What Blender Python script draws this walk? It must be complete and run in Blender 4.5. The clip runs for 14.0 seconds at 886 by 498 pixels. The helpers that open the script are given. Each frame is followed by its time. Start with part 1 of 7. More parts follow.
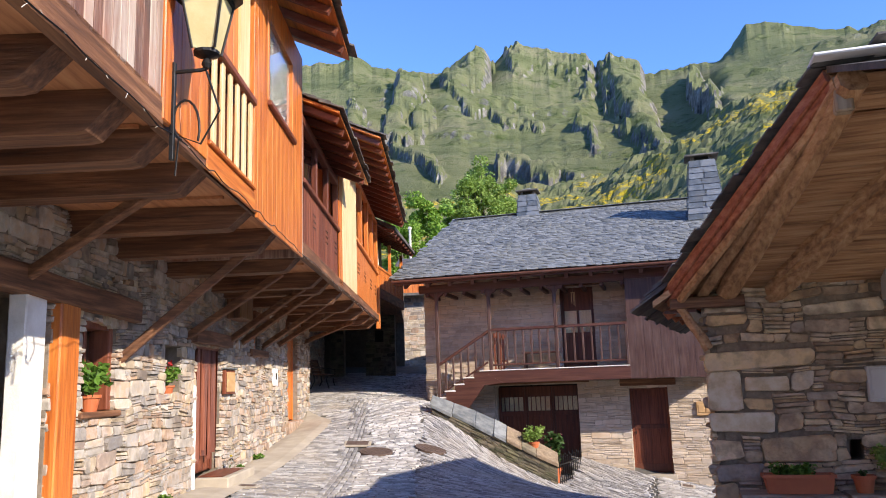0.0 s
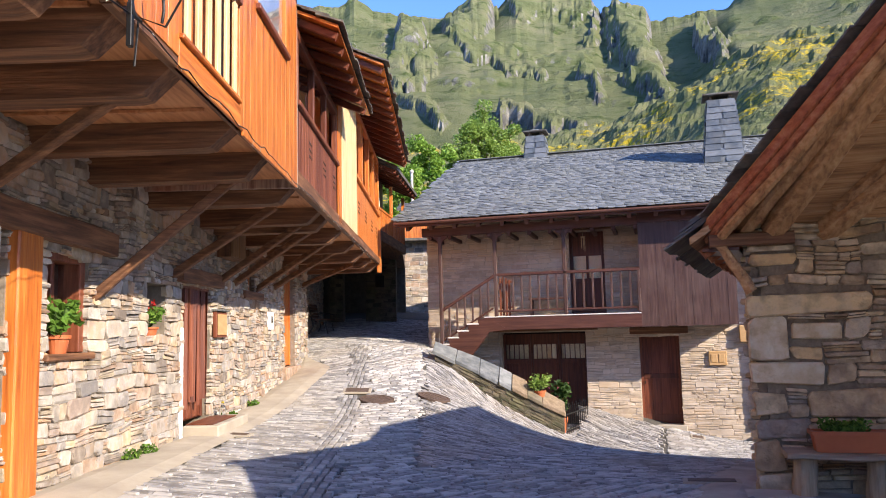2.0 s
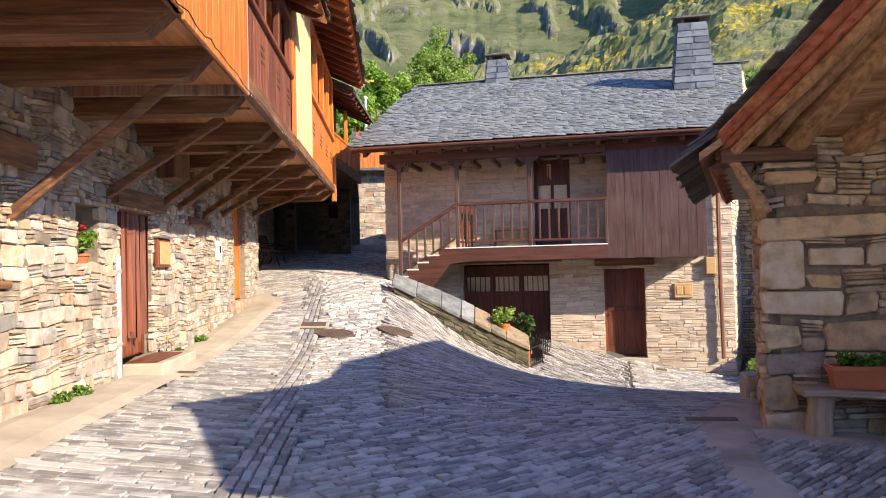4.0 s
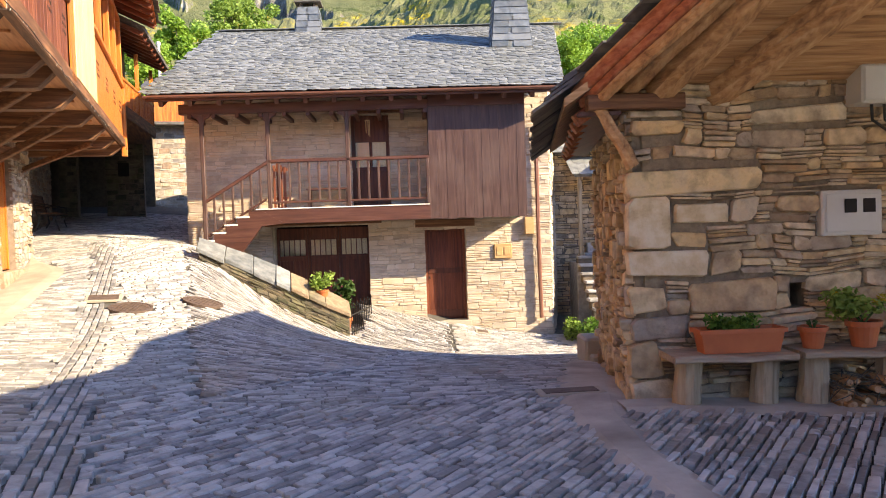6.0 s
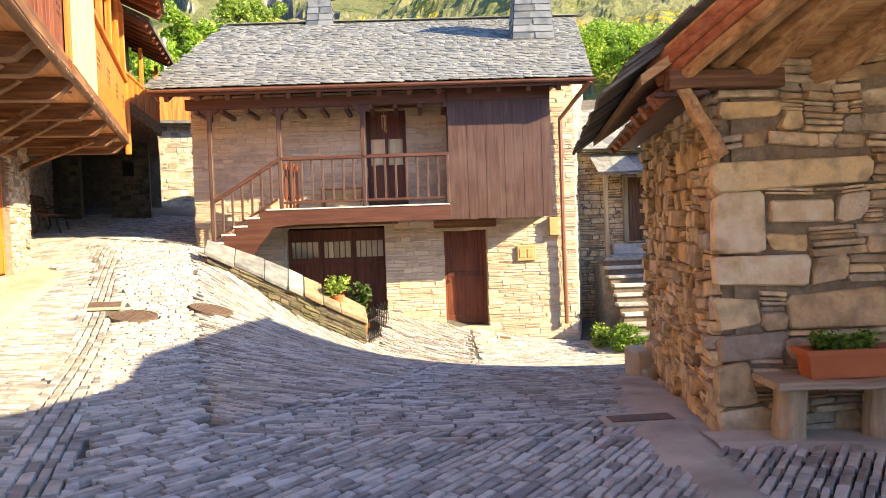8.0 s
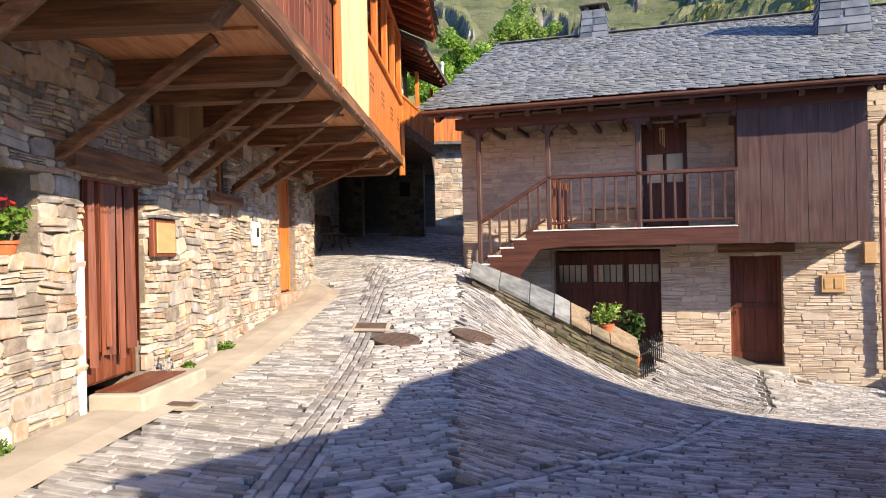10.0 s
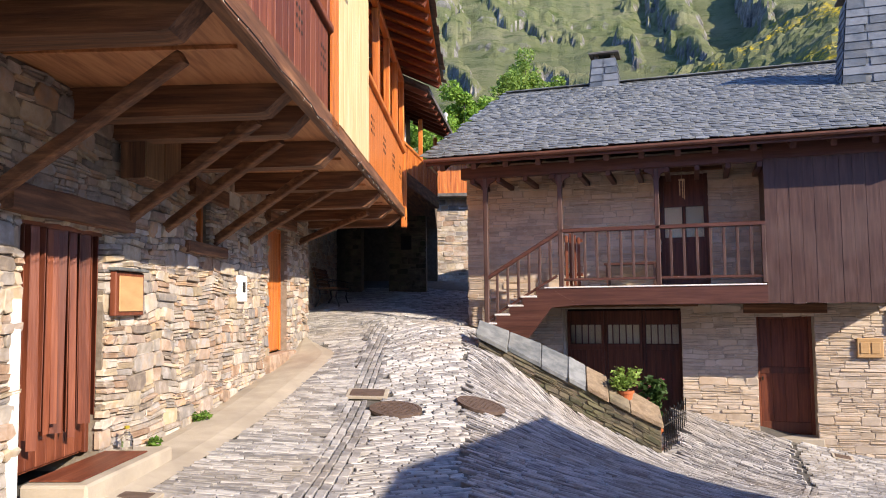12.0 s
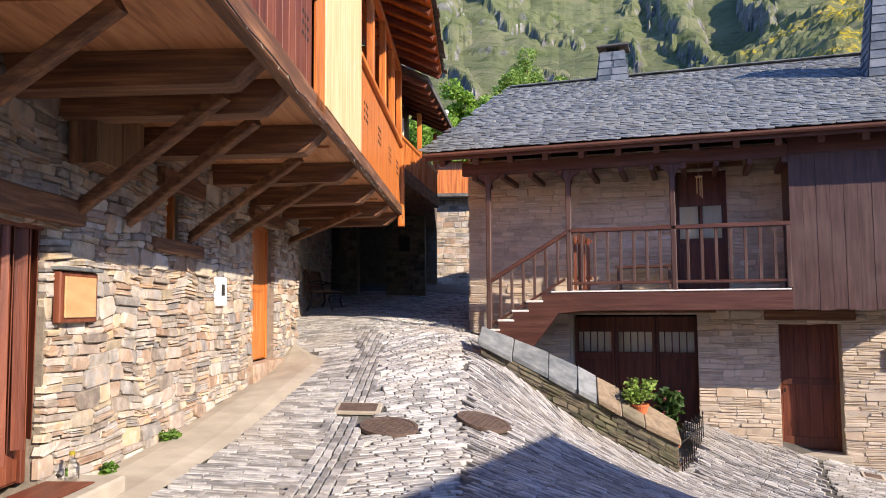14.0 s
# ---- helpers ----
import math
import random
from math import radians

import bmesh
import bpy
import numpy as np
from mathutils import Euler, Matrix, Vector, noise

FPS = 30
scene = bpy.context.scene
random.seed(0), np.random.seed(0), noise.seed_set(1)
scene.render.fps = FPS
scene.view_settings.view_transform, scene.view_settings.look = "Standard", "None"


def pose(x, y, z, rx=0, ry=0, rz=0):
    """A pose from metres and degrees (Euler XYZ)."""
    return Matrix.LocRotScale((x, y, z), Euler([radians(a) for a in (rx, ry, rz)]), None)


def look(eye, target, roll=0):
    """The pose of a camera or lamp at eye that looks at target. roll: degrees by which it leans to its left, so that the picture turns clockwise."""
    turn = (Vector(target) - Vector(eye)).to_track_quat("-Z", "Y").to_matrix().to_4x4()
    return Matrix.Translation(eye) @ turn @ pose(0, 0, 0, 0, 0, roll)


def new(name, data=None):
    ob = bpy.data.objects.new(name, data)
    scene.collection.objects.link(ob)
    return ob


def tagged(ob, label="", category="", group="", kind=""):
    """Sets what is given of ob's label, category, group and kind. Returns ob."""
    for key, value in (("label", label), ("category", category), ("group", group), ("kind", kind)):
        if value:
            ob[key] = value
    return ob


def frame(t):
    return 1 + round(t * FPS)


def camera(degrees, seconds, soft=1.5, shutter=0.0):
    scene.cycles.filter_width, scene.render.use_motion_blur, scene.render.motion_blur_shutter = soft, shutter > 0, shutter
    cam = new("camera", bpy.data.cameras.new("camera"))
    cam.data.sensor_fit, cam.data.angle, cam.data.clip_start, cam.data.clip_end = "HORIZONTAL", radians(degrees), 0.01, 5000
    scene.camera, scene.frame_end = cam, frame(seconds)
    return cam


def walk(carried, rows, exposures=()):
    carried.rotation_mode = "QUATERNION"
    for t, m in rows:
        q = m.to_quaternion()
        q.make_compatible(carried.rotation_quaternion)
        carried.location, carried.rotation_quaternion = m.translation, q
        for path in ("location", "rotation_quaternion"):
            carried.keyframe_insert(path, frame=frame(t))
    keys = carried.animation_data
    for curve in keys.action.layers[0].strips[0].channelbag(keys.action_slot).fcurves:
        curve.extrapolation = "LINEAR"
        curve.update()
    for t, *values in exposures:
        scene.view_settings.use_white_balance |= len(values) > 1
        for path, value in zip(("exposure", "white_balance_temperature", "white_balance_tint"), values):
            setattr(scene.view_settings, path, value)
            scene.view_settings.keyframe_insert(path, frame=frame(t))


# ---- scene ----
cam = camera(59.4, 14.0, soft=1.0)
METRES, EYE, TILT, LEAN, TURN = 7.2, 1.5, 0.0, 0.0, 15.5
ROWS = [
    (0.0, 0.0, 0.0, 0.0, 0.35, 9.95, 1.97),
    (0.5, 0.0029, 0.0312, 0.0008, -1.01, 11.42, 2.11),
    (1.0, 0.0043, 0.0658, 0.0026, -1.05, 11.01, 2.43),
    (1.5, -0.0057, 0.101, -0.0032, -0.77, 9.24, 2.18),
    (2.0, -0.0163, 0.1329, -0.0057, 0.26, 6.19, 1.38),
    (4.5, -0.0546, 0.3091, -0.0163, -4.9, 0.46, 1.08),
    (5.0, -0.0562, 0.3507, -0.0125, -6.92, -0.58, 1.01),
    (5.5, -0.0637, 0.3835, -0.0163, -12.05, -0.96, 1.78),
    (6.0, -0.0692, 0.4198, -0.0163, -17.82, -1.86, 1.89),
    (6.5, -0.0676, 0.4534, -0.0204, -19.6, -2.23, 0.92),
    (7.0, -0.0646, 0.4878, -0.019, -18.56, -1.76, 0.29),
    (7.5, -0.0691, 0.5209, -0.0201, -17.83, -1.46, 0.79),
    (8.0, -0.0711, 0.5565, -0.0153, -17.37, -1.77, 2.03),
    (8.5, -0.0625, 0.5901, -0.0151, -13.02, -1.71, 1.9),
    (9.0, -0.053, 0.6249, -0.0087, -6.19, -0.96, 1.47),
    (11.5, -0.0581, 0.8056, 0.0024, 5.34, 1.61, 1.06),
    (12.0, -0.0619, 0.846, 0.0067, 2.43, 4.07, 0.64),
    (12.5, -0.057, 0.8838, 0.0106, 2.34, 5.81, 0.07),
    (13.0, -0.0559, 0.9154, 0.0108, 3.24, 5.49, -0.04),
    (13.5, -0.0624, 0.9512, 0.0114, 2.98, 4.88, 0.31),
    (14.0, -0.0672, 0.9825, 0.0105, 2.4, 4.31, 0.38),
]
walk(cam, [(t, pose(0, 0, EYE, TILT, LEAN, TURN) @ pose(METRES * x, METRES * y, METRES * z, 90 + pitch, roll, yaw)) for t, x, y, z, yaw, pitch, roll in ROWS],
     exposures=[(0.0, 2.08, 6850, 14), (2.0, 2.25, 7100, 14), (5.0, 2.5, 7900, 12), (5.5, 2.62, 8100, 12), (6.0, 2.87, 8900, 11), (6.5, 3.12, 9800, 10), (7.5, 3.18, 10500, 9), (8.5, 3.08, 10100, 9), (9.0, 2.8, 8900, 10),
                (9.3, 2.62, 8300, 11), (11.4, 2.2, 7300, 14), (12.5, 2.1, 7150, 15), (14.0, 2.15, 7100, 15)])

# ---- world and sun ----
SUN_AZ, SUN_EL = radians(25.0), radians(27.5)
TO_SUN = Vector((math.cos(SUN_AZ) * math.cos(SUN_EL), -math.sin(SUN_AZ) * math.cos(SUN_EL), math.sin(SUN_EL)))
world = bpy.data.worlds.new("sky")
scene.world = world
world.use_nodes = True
wn, wl = world.node_tree.nodes, world.node_tree.links
wn.clear()
sky = wn.new("ShaderNodeTexSky")
sky.sky_type = "NISHITA"
sky.sun_disc = False
sky.sun_elevation = SUN_EL
sky.sun_rotation = radians(90) + SUN_AZ
sky.altitude = 1800
sky.air_density = 0.55
sky.dust_density = 0.8
sky.ozone_density = 9.0
bg = wn.new("ShaderNodeBackground")
bg.inputs["Strength"].default_value = 0.15
out = wn.new("ShaderNodeOutputWorld")
wl.new(sky.outputs[0], bg.inputs["Color"])
wl.new(bg.outputs[0], out.inputs["Surface"])
sun_data = bpy.data.lights.new("sun", "SUN")
sun_data.energy = 2.0
sun_data.angle = radians(0.5)
sun_data.color = (1.0, 0.93, 0.82)
sun_lamp = new("sun", sun_data)
sun_lamp.matrix_world = look(TO_SUN * 100, (0, 0, 0))

# ---- building helpers ----
LEFT_YAW = 15.5
LEFT = pose(0, 0, 0, 0, 0, LEFT_YAW)


def link(tree, a, b):
    tree.links.new(a, b)


def material(name, cols, scale=(1, 1, 1), grain=6.0, detail=6.0, rough=0.8, bump=0.3, bump_scale=40.0, rand=0.0, island=False, metal=0.0,
             stain=None, stain_scale=0.8, stain_amt=0.5, spec=0.4, bump_dist=0.01, distort=0.0, hues=None, hue_amt=0.45):
    """Colour ramp over stretched noise, with large stains, per-object or per-piece variation and fine bump."""
    m = bpy.data.materials.new(name)
    m.use_nodes = True
    t = m.node_tree
    n = t.nodes
    b = n["Principled BSDF"]
    tc = n.new("ShaderNodeTexCoord")
    mp = n.new("ShaderNodeMapping")
    mp.inputs["Scale"].default_value = scale
    link(t, tc.outputs["Object"], mp.inputs["Vector"])
    noi = n.new("ShaderNodeTexNoise")
    noi.inputs["Scale"].default_value = grain
    noi.inputs["Detail"].default_value = detail
    noi.inputs["Roughness"].default_value = 0.62
    noi.inputs["Distortion"].default_value = distort
    link(t, mp.outputs[0], noi.inputs["Vector"])
    ramp = n.new("ShaderNodeValToRGB")
    els = ramp.color_ramp.elements
    k = len(cols)
    while len(els) < k:
        els.new(0.5)
    for i, c in enumerate(cols):
        els[i].position = 0.3 + 0.4 * i / max(1, k - 1)
        els[i].color = (*c, 1)
    fac = noi.outputs["Fac"]
    if rand or island:
        src = n.new("ShaderNodeNewGeometry").outputs["Random Per Island"] if island else n.new("ShaderNodeObjectInfo").outputs["Random"]
        mr = n.new("ShaderNodeMapRange")
        mr.inputs["To Min"].default_value = -rand
        mr.inputs["To Max"].default_value = rand
        link(t, src, mr.inputs["Value"])
        add = n.new("ShaderNodeMath")
        link(t, fac, add.inputs[0])
        link(t, mr.outputs[0], add.inputs[1])
        fac = add.outputs[0]
    link(t, fac, ramp.inputs["Fac"])
    col = ramp.outputs["Color"]
    if hues:
        mul = n.new("ShaderNodeMath")
        mul.operation = "MULTIPLY"
        mul.inputs[1].default_value = 7.31
        link(t, src, mul.inputs[0])
        fr = n.new("ShaderNodeMath")
        fr.operation = "FRACT"
        link(t, mul.outputs[0], fr.inputs[0])
        hr = n.new("ShaderNodeValToRGB")
        hr.color_ramp.interpolation = "CONSTANT"
        while len(hr.color_ramp.elements) < len(hues):
            hr.color_ramp.elements.new(0.5)
        for i, c in enumerate(hues):
            hr.color_ramp.elements[i].position = i / len(hues)
            hr.color_ramp.elements[i].color = (*c, 1)
        link(t, fr.outputs[0], hr.inputs["Fac"])
        hm = n.new("ShaderNodeMixRGB")
        hm.inputs["Fac"].default_value = hue_amt
        link(t, col, hm.inputs["Color1"])
        link(t, hr.outputs["Color"], hm.inputs["Color2"])
        col = hm.outputs["Color"]
    if stain:
        n2 = n.new("ShaderNodeTexNoise")
        n2.inputs["Scale"].default_value = stain_scale
        n2.inputs["Detail"].default_value = 4
        link(t, tc.outputs["Object"], n2.inputs["Vector"])
        r2 = n.new("ShaderNodeValToRGB")
        r2.color_ramp.elements[0].position = 0.45
        r2.color_ramp.elements[1].position = 0.68
        link(t, n2.outputs["Fac"], r2.inputs["Fac"])
        mul = n.new("ShaderNodeMath")
        mul.operation = "MULTIPLY"
        mul.inputs[1].default_value = stain_amt
        link(t, r2.outputs["Color"], mul.inputs[0])
        mix = n.new("ShaderNodeMixRGB")
        mix.inputs["Color2"].default_value = (*stain, 1)
        link(t, mul.outputs[0], mix.inputs["Fac"])
        link(t, col, mix.inputs["Color1"])
        col = mix.outputs["Color"]
    link(t, col, b.inputs["Base Color"])
    b.inputs["Roughness"].default_value = rough
    b.inputs["Metallic"].default_value = metal
    b.inputs["Specular IOR Level"].default_value = spec
    if bump:
        n3 = n.new("ShaderNodeTexNoise")
        n3.inputs["Scale"].default_value = bump_scale
        n3.inputs["Detail"].default_value = 5
        link(t, mp.outputs[0], n3.inputs["Vector"])
        bp = n.new("ShaderNodeBump")
        bp.inputs["Strength"].default_value = bump
        bp.inputs["Distance"].default_value = bump_dist
        link(t, n3.outputs["Fac"], bp.inputs["Height"])
        link(t, bp.outputs["Normal"], b.inputs["Normal"])
    return m


def part(name, bm, mat, parent=None, label="", m=None):
    """Links a bmesh, or (verts, faces), as one mesh object under a thing or a part."""
    me = bpy.data.meshes.new(name)
    if isinstance(bm, tuple):
        me.from_pydata(bm[0], [], bm[1])
    else:
        bmesh.ops.recalc_face_normals(bm, faces=bm.faces)
        bm.to_mesh(me)
        bm.free()
    me.materials.append(mat)
    ob = new(name, me)
    if parent is not None:
        ob.parent = parent
    if m is not None:
        ob.matrix_basis = m
    if label:
        ob["label"] = label
    return ob


def thing(name, m, label, category, group="", kind=""):
    """An Empty at a thing's base."""
    ob = new(name)
    ob.empty_display_size = 0.2
    ob.matrix_basis = m
    return tagged(ob, label, category, group, kind)


def box(bm, x0, x1, y0, y1, z0, z1, bev=0.0):
    vs = [bm.verts.new((x, y, z)) for x in (x0, x1) for y in (y0, y1) for z in (z0, z1)]
    fs = [bm.faces.new([vs[i] for i in f]) for f in ((0, 1, 3, 2), (4, 6, 7, 5), (0, 4, 5, 1), (2, 3, 7, 6), (0, 2, 6, 4), (1, 5, 7, 3))]
    if bev:
        es = list({e for f in fs for e in f.edges})
        bmesh.ops.bevel(bm, geom=es, offset=bev, segments=1, affect="EDGES")
    return bm


def boxed(x0, x1, y0, y1, z0, z1, bev=0.0):
    return box(bmesh.new(), x0, x1, y0, y1, z0, z1, bev)


def beam(bm, p, q, w, h, rough=0.0, seg=1, bev=0.012, seed=0, up=(0, 0, 1)):
    """A timber from p to q, w wide and h high, with chamfered edges and a slight wobble."""
    p, q = Vector(p), Vector(q)
    d = (q - p).normalized()
    s = d.cross(Vector(up))
    s = s.normalized() if s.length > 1e-4 else Vector((1, 0, 0))
    u = s.cross(d).normalized()
    rng = random.Random(seed + int(1000 * abs(p.x + 3 * p.y + 7 * p.z)))
    rings = []
    c = min(bev, w / 3, h / 3)
    prof = [(-w / 2 + c, -h / 2), (w / 2 - c, -h / 2), (w / 2, -h / 2 + c), (w / 2, h / 2 - c), (w / 2 - c, h / 2), (-w / 2 + c, h / 2), (-w / 2, h / 2 - c), (-w / 2, -h / 2 + c)]
    for i in range(seg + 1):
        o = p.lerp(q, i / seg) + s * rng.uniform(-rough, rough) + u * rng.uniform(-rough, rough)
        k = 1 + rng.uniform(-rough, rough) * 3
        rings.append([bm.verts.new(o + s * a * k + u * b * k) for a, b in prof])
    for a, b in zip(rings, rings[1:]):
        for i in range(8):
            bm.faces.new((a[i], a[(i + 1) % 8], b[(i + 1) % 8], b[i]))
    bm.faces.new(rings[0])
    bm.faces.new(list(reversed(rings[-1])))
    return bm


def log(bm, p, q, r0, r1, seg=6, sides=10, rough=0.01, seed=0):
    """A round, tapered, slightly crooked log."""
    p, q = Vector(p), Vector(q)
    d = (q - p).normalized()
    s = d.orthogonal().normalized()
    u = d.cross(s)
    rng = random.Random(seed)
    rings = []
    for i in range(seg + 1):
        f = i / seg
        o = p.lerp(q, f) + s * rng.uniform(-rough, rough) + u * rng.uniform(-rough, rough)
        r = r0 + (r1 - r0) * f
        rings.append([bm.verts.new(o + (s * math.cos(2 * math.pi * k / sides) + u * math.sin(2 * math.pi * k / sides)) * r * (1 + rng.uniform(-0.06, 0.06))) for k in range(sides)])
    for a, b in zip(rings, rings[1:]):
        for i in range(sides):
            bm.faces.new((a[i], a[(i + 1) % sides], b[(i + 1) % sides], b[i]))
    bm.faces.new(list(reversed(rings[0])))
    bm.faces.new(rings[-1])
    return bm


def lathe(bm, prof, x=0, y=0, z=0, sides=16):
    """A turned shape from (radius, height) pairs."""
    rings = [[bm.verts.new((x + r * math.cos(2 * math.pi * k / sides), y + r * math.sin(2 * math.pi * k / sides), z + h)) for k in range(sides)] for r, h in prof]
    for a, b in zip(rings, rings[1:]):
        for i in range(sides):
            bm.faces.new((a[i], a[(i + 1) % sides], b[(i + 1) % sides], b[i]))
    bm.faces.new(list(reversed(rings[0])))
    bm.faces.new(rings[-1])
    return bm


def tube(bm, pts, r, sides=6):
    """A thin bent rod through points."""
    pts = [Vector(p) for p in pts]
    rings = []
    for i, p in enumerate(pts):
        d = (pts[min(i + 1, len(pts) - 1)] - pts[max(i - 1, 0)]).normalized()
        s = d.cross(Vector((0.13, 0.29, 0.95))).normalized()
        u = d.cross(s)
        rings.append([bm.verts.new(p + (s * math.cos(2 * math.pi * k / sides) + u * math.sin(2 * math.pi * k / sides)) * r) for k in range(sides)])
    for a, b in zip(rings, rings[1:]):
        for i in range(sides):
            bm.faces.new((a[i], a[(i + 1) % sides], b[(i + 1) % sides], b[i]))
    bm.faces.new(list(reversed(rings[0])))
    bm.faces.new(rings[-1])
    return bm


def prism(bm, poly, p0, axis):
    """A flat polygon (3D points) swept along axis."""
    a = [bm.verts.new(Vector(p0) + Vector(p)) for p in poly]
    b = [bm.verts.new(Vector(p0) + Vector(p) + Vector(axis)) for p in poly]
    k = len(a)
    bm.faces.new(a)
    bm.faces.new(list(reversed(b)))
    for i in range(k):
        bm.faces.new((a[i], b[i], b[(i + 1) % k], a[(i + 1) % k]))
    return bm


def wall_with_holes(bm, u0, u1, v0, v1, holes, place, thick):
    """A wall slab in (u, v) with rectangular openings through it; place(u, v, d) gives the 3D point, d into the wall."""
    us = sorted({u0, u1, *[min(max(h[i], u0), u1) for h in holes for i in (0, 1)]})
    vs = sorted({v0, v1, *[min(max(h[i], v0), v1) for h in holes for i in (2, 3)]})
    for a, b in zip(us, us[1:]):
        run = None
        for c, d in zip(vs, vs[1:]):
            mu, mv = (a + b) / 2, (c + d) / 2
            solid = not any(h[0] < mu < h[1] and h[2] < mv < h[3] for h in holes)
            if solid:
                run = (run[0], d) if run else (c, d)
            if run:
                q = [bm.verts.new(place(*p)) for p in ((a, run[0], 0), (b, run[0], 0), (b, run[1], 0), (a, run[1], 0), (a, run[0], thick), (b, run[0], thick), (b, run[1], thick), (a, run[1], thick))]
                for f in ((0, 1, 2, 3), (7, 6, 5, 4), (0, 4, 5, 1), (1, 5, 6, 2), (2, 6, 7, 3), (3, 7, 4, 0)):
                    bm.faces.new([q[i] for i in f])
                run = None
    bmesh.ops.remove_doubles(bm, verts=bm.verts, dist=1e-4)
    return bm


def rubble(u0, u1, v0, v1, holes, hs, ws, rng, split=0.35):
    """Cells (ua, ub, va, vb) of a roughly coursed rubble wall."""
    cells = []
    v = v0
    while v < v1 - 0.02:
        h = rng.uniform(*hs)
        if v + h > v1 - 0.04:
            h = v1 - v
        mid = v + h / 2
        free = [(u0, u1)]
        for a, b, c, d in holes:
            if c < v + h * 0.7 and d > v + h * 0.3:
                nf = []
                for x, y in free:
                    if b <= x or a >= y:
                        nf.append((x, y))
                    else:
                        if a > x:
                            nf.append((x, a))
                        if b < y:
                            nf.append((b, y))
                free = nf
        for x, y in free:
            u = x
            while u < y - 0.01:
                w = rng.uniform(*ws) * (0.6 + 0.6 * h / hs[1])
                if y - u - w < ws[0] * 0.5:
                    w = y - u
                if rng.random() < split and h > hs[0] * 1.25:
                    k = rng.choice((2, 2, 3)) if h < 0.14 else rng.choice((2, 3, 3, 4))
                    cuts = sorted([0, 1] + [(i + rng.uniform(-0.2, 0.2)) / k for i in range(1, k)])
                    for c0, c1 in zip(cuts, cuts[1:]):
                        cells.append((u, u + w, v + h * c0, v + h * c1))
                else:
                    cells.append((u, u + w, v, v + h))
                u += w
        v += h
    return cells


def stone_geo(cell, place, rng, gap=0.008, proud=(0.012, 0.05), chip=0.25, skew=0.012, warp=0.03):
    """One irregular stone in a cell: chipped outline, rounded face."""
    a, b, c, d = cell
    g = gap
    a, b, c, d = a + g, b - g, c + g, d - g
    w, h = b - a, d - c
    if w < 0.015 or h < 0.01:
        return None
    k = chip * min(w, h)
    r = lambda: rng.uniform(0.25, 1.0) * k
    j = lambda: rng.uniform(-skew, skew) * min(1.0, h / 0.08)
    ring = [(a + r(), c + j() * 0.5), (b - r(), c + j() * 0.5), (b + j(), c + r()), (b + j(), d - r()), (b - r(), d + j() * 0.5), (a + r(), d + j() * 0.5), (a + j(), d - r()), (a + j(), c + r())]
    e = min(0.012, 0.22 * min(w, h))
    ring = [(u + warp * noise.noise(Vector((u * 2.1, v * 2.6, 4.2))), v + warp * noise.noise(Vector((u * 1.9 + 9, v * 2.2, 1.3)))) for u, v in ring]
    cu, cv = (a + b) / 2, (c + d) / 2
    pr = rng.uniform(*proud)
    tu, tv = rng.uniform(-0.012, 0.012), rng.uniform(-0.012, 0.012)
    front = [(u + (cu - u) * min(0.5, rng.uniform(0.5, 2.0) * e / w), v + (cv - v) * min(0.5, rng.uniform(0.5, 2.0) * e / h)) for u, v in ring]
    verts = [place(u, v, 0.04) for u, v in ring] + [place(u, v, -pr * 0.72) for u, v in ring]
    verts += [place(u, v, -pr + rng.uniform(-0.006, 0.006) - tu * (u - cu) / w - tv * (v - cv) / h) for u, v in front]
    faces = []
    for o in (0, 8):
        for i in range(8):
            n2 = (i + 1) % 8
            faces.append((o + i, o + n2, o + 8 + n2, o + 8 + i))
    faces.append(tuple(range(16, 24)))
    return verts, faces


def lay_stones(cells, place, mat, parent, rng, name="stone", near=None, limit=300, **kw):
    """Stones of a wall: those that near() picks are objects of their own, the rest one joined piece."""
    picked = sorted((c for c in cells if near and near(c) is not None), key=near)[:limit] if near else []
    chosen = set(picked)
    av, af = [], []
    for c in cells:
        geo = stone_geo(c, place, rng, **kw)
        if not geo:
            continue
        if c in chosen:
            part(name, geo, mat[1], parent)
        else:
            o = len(av)
            av += geo[0]
            af += [tuple(i + o for i in f) for f in geo[1]]
    if av:
        tagged(part("stonework", (av, af), mat[0], parent), kind="stuff")

# ---- materials ----
M_STONE_L = material("rubble_warm", [(0.15, 0.125, 0.105), (0.33, 0.27, 0.205), (0.48, 0.44, 0.39), (0.5, 0.35, 0.215)], grain=6, rand=0.2, island=True, rough=0.9, bump=0.8, bump_scale=24, stain=(0.17, 0.15, 0.125), stain_scale=5, stain_amt=0.5, hues=[(0.42, 0.23, 0.12), (0.3, 0.29, 0.28), (0.56, 0.44, 0.27), (0.5, 0.37, 0.29), (0.62, 0.57, 0.49), (0.24, 0.19, 0.15), (0.47, 0.42, 0.35)])
M_STONE_LP = material("rubble_warm_piece", [(0.15, 0.125, 0.105), (0.33, 0.27, 0.205), (0.48, 0.44, 0.39), (0.5, 0.35, 0.215)], grain=6, rand=0.2, rough=0.9, bump=0.8, bump_scale=24, stain=(0.17, 0.15, 0.125), stain_scale=5, stain_amt=0.5, hues=[(0.42, 0.23, 0.12), (0.3, 0.29, 0.28), (0.56, 0.44, 0.27), (0.5, 0.37, 0.29), (0.62, 0.57, 0.49), (0.24, 0.19, 0.15), (0.47, 0.42, 0.35)])
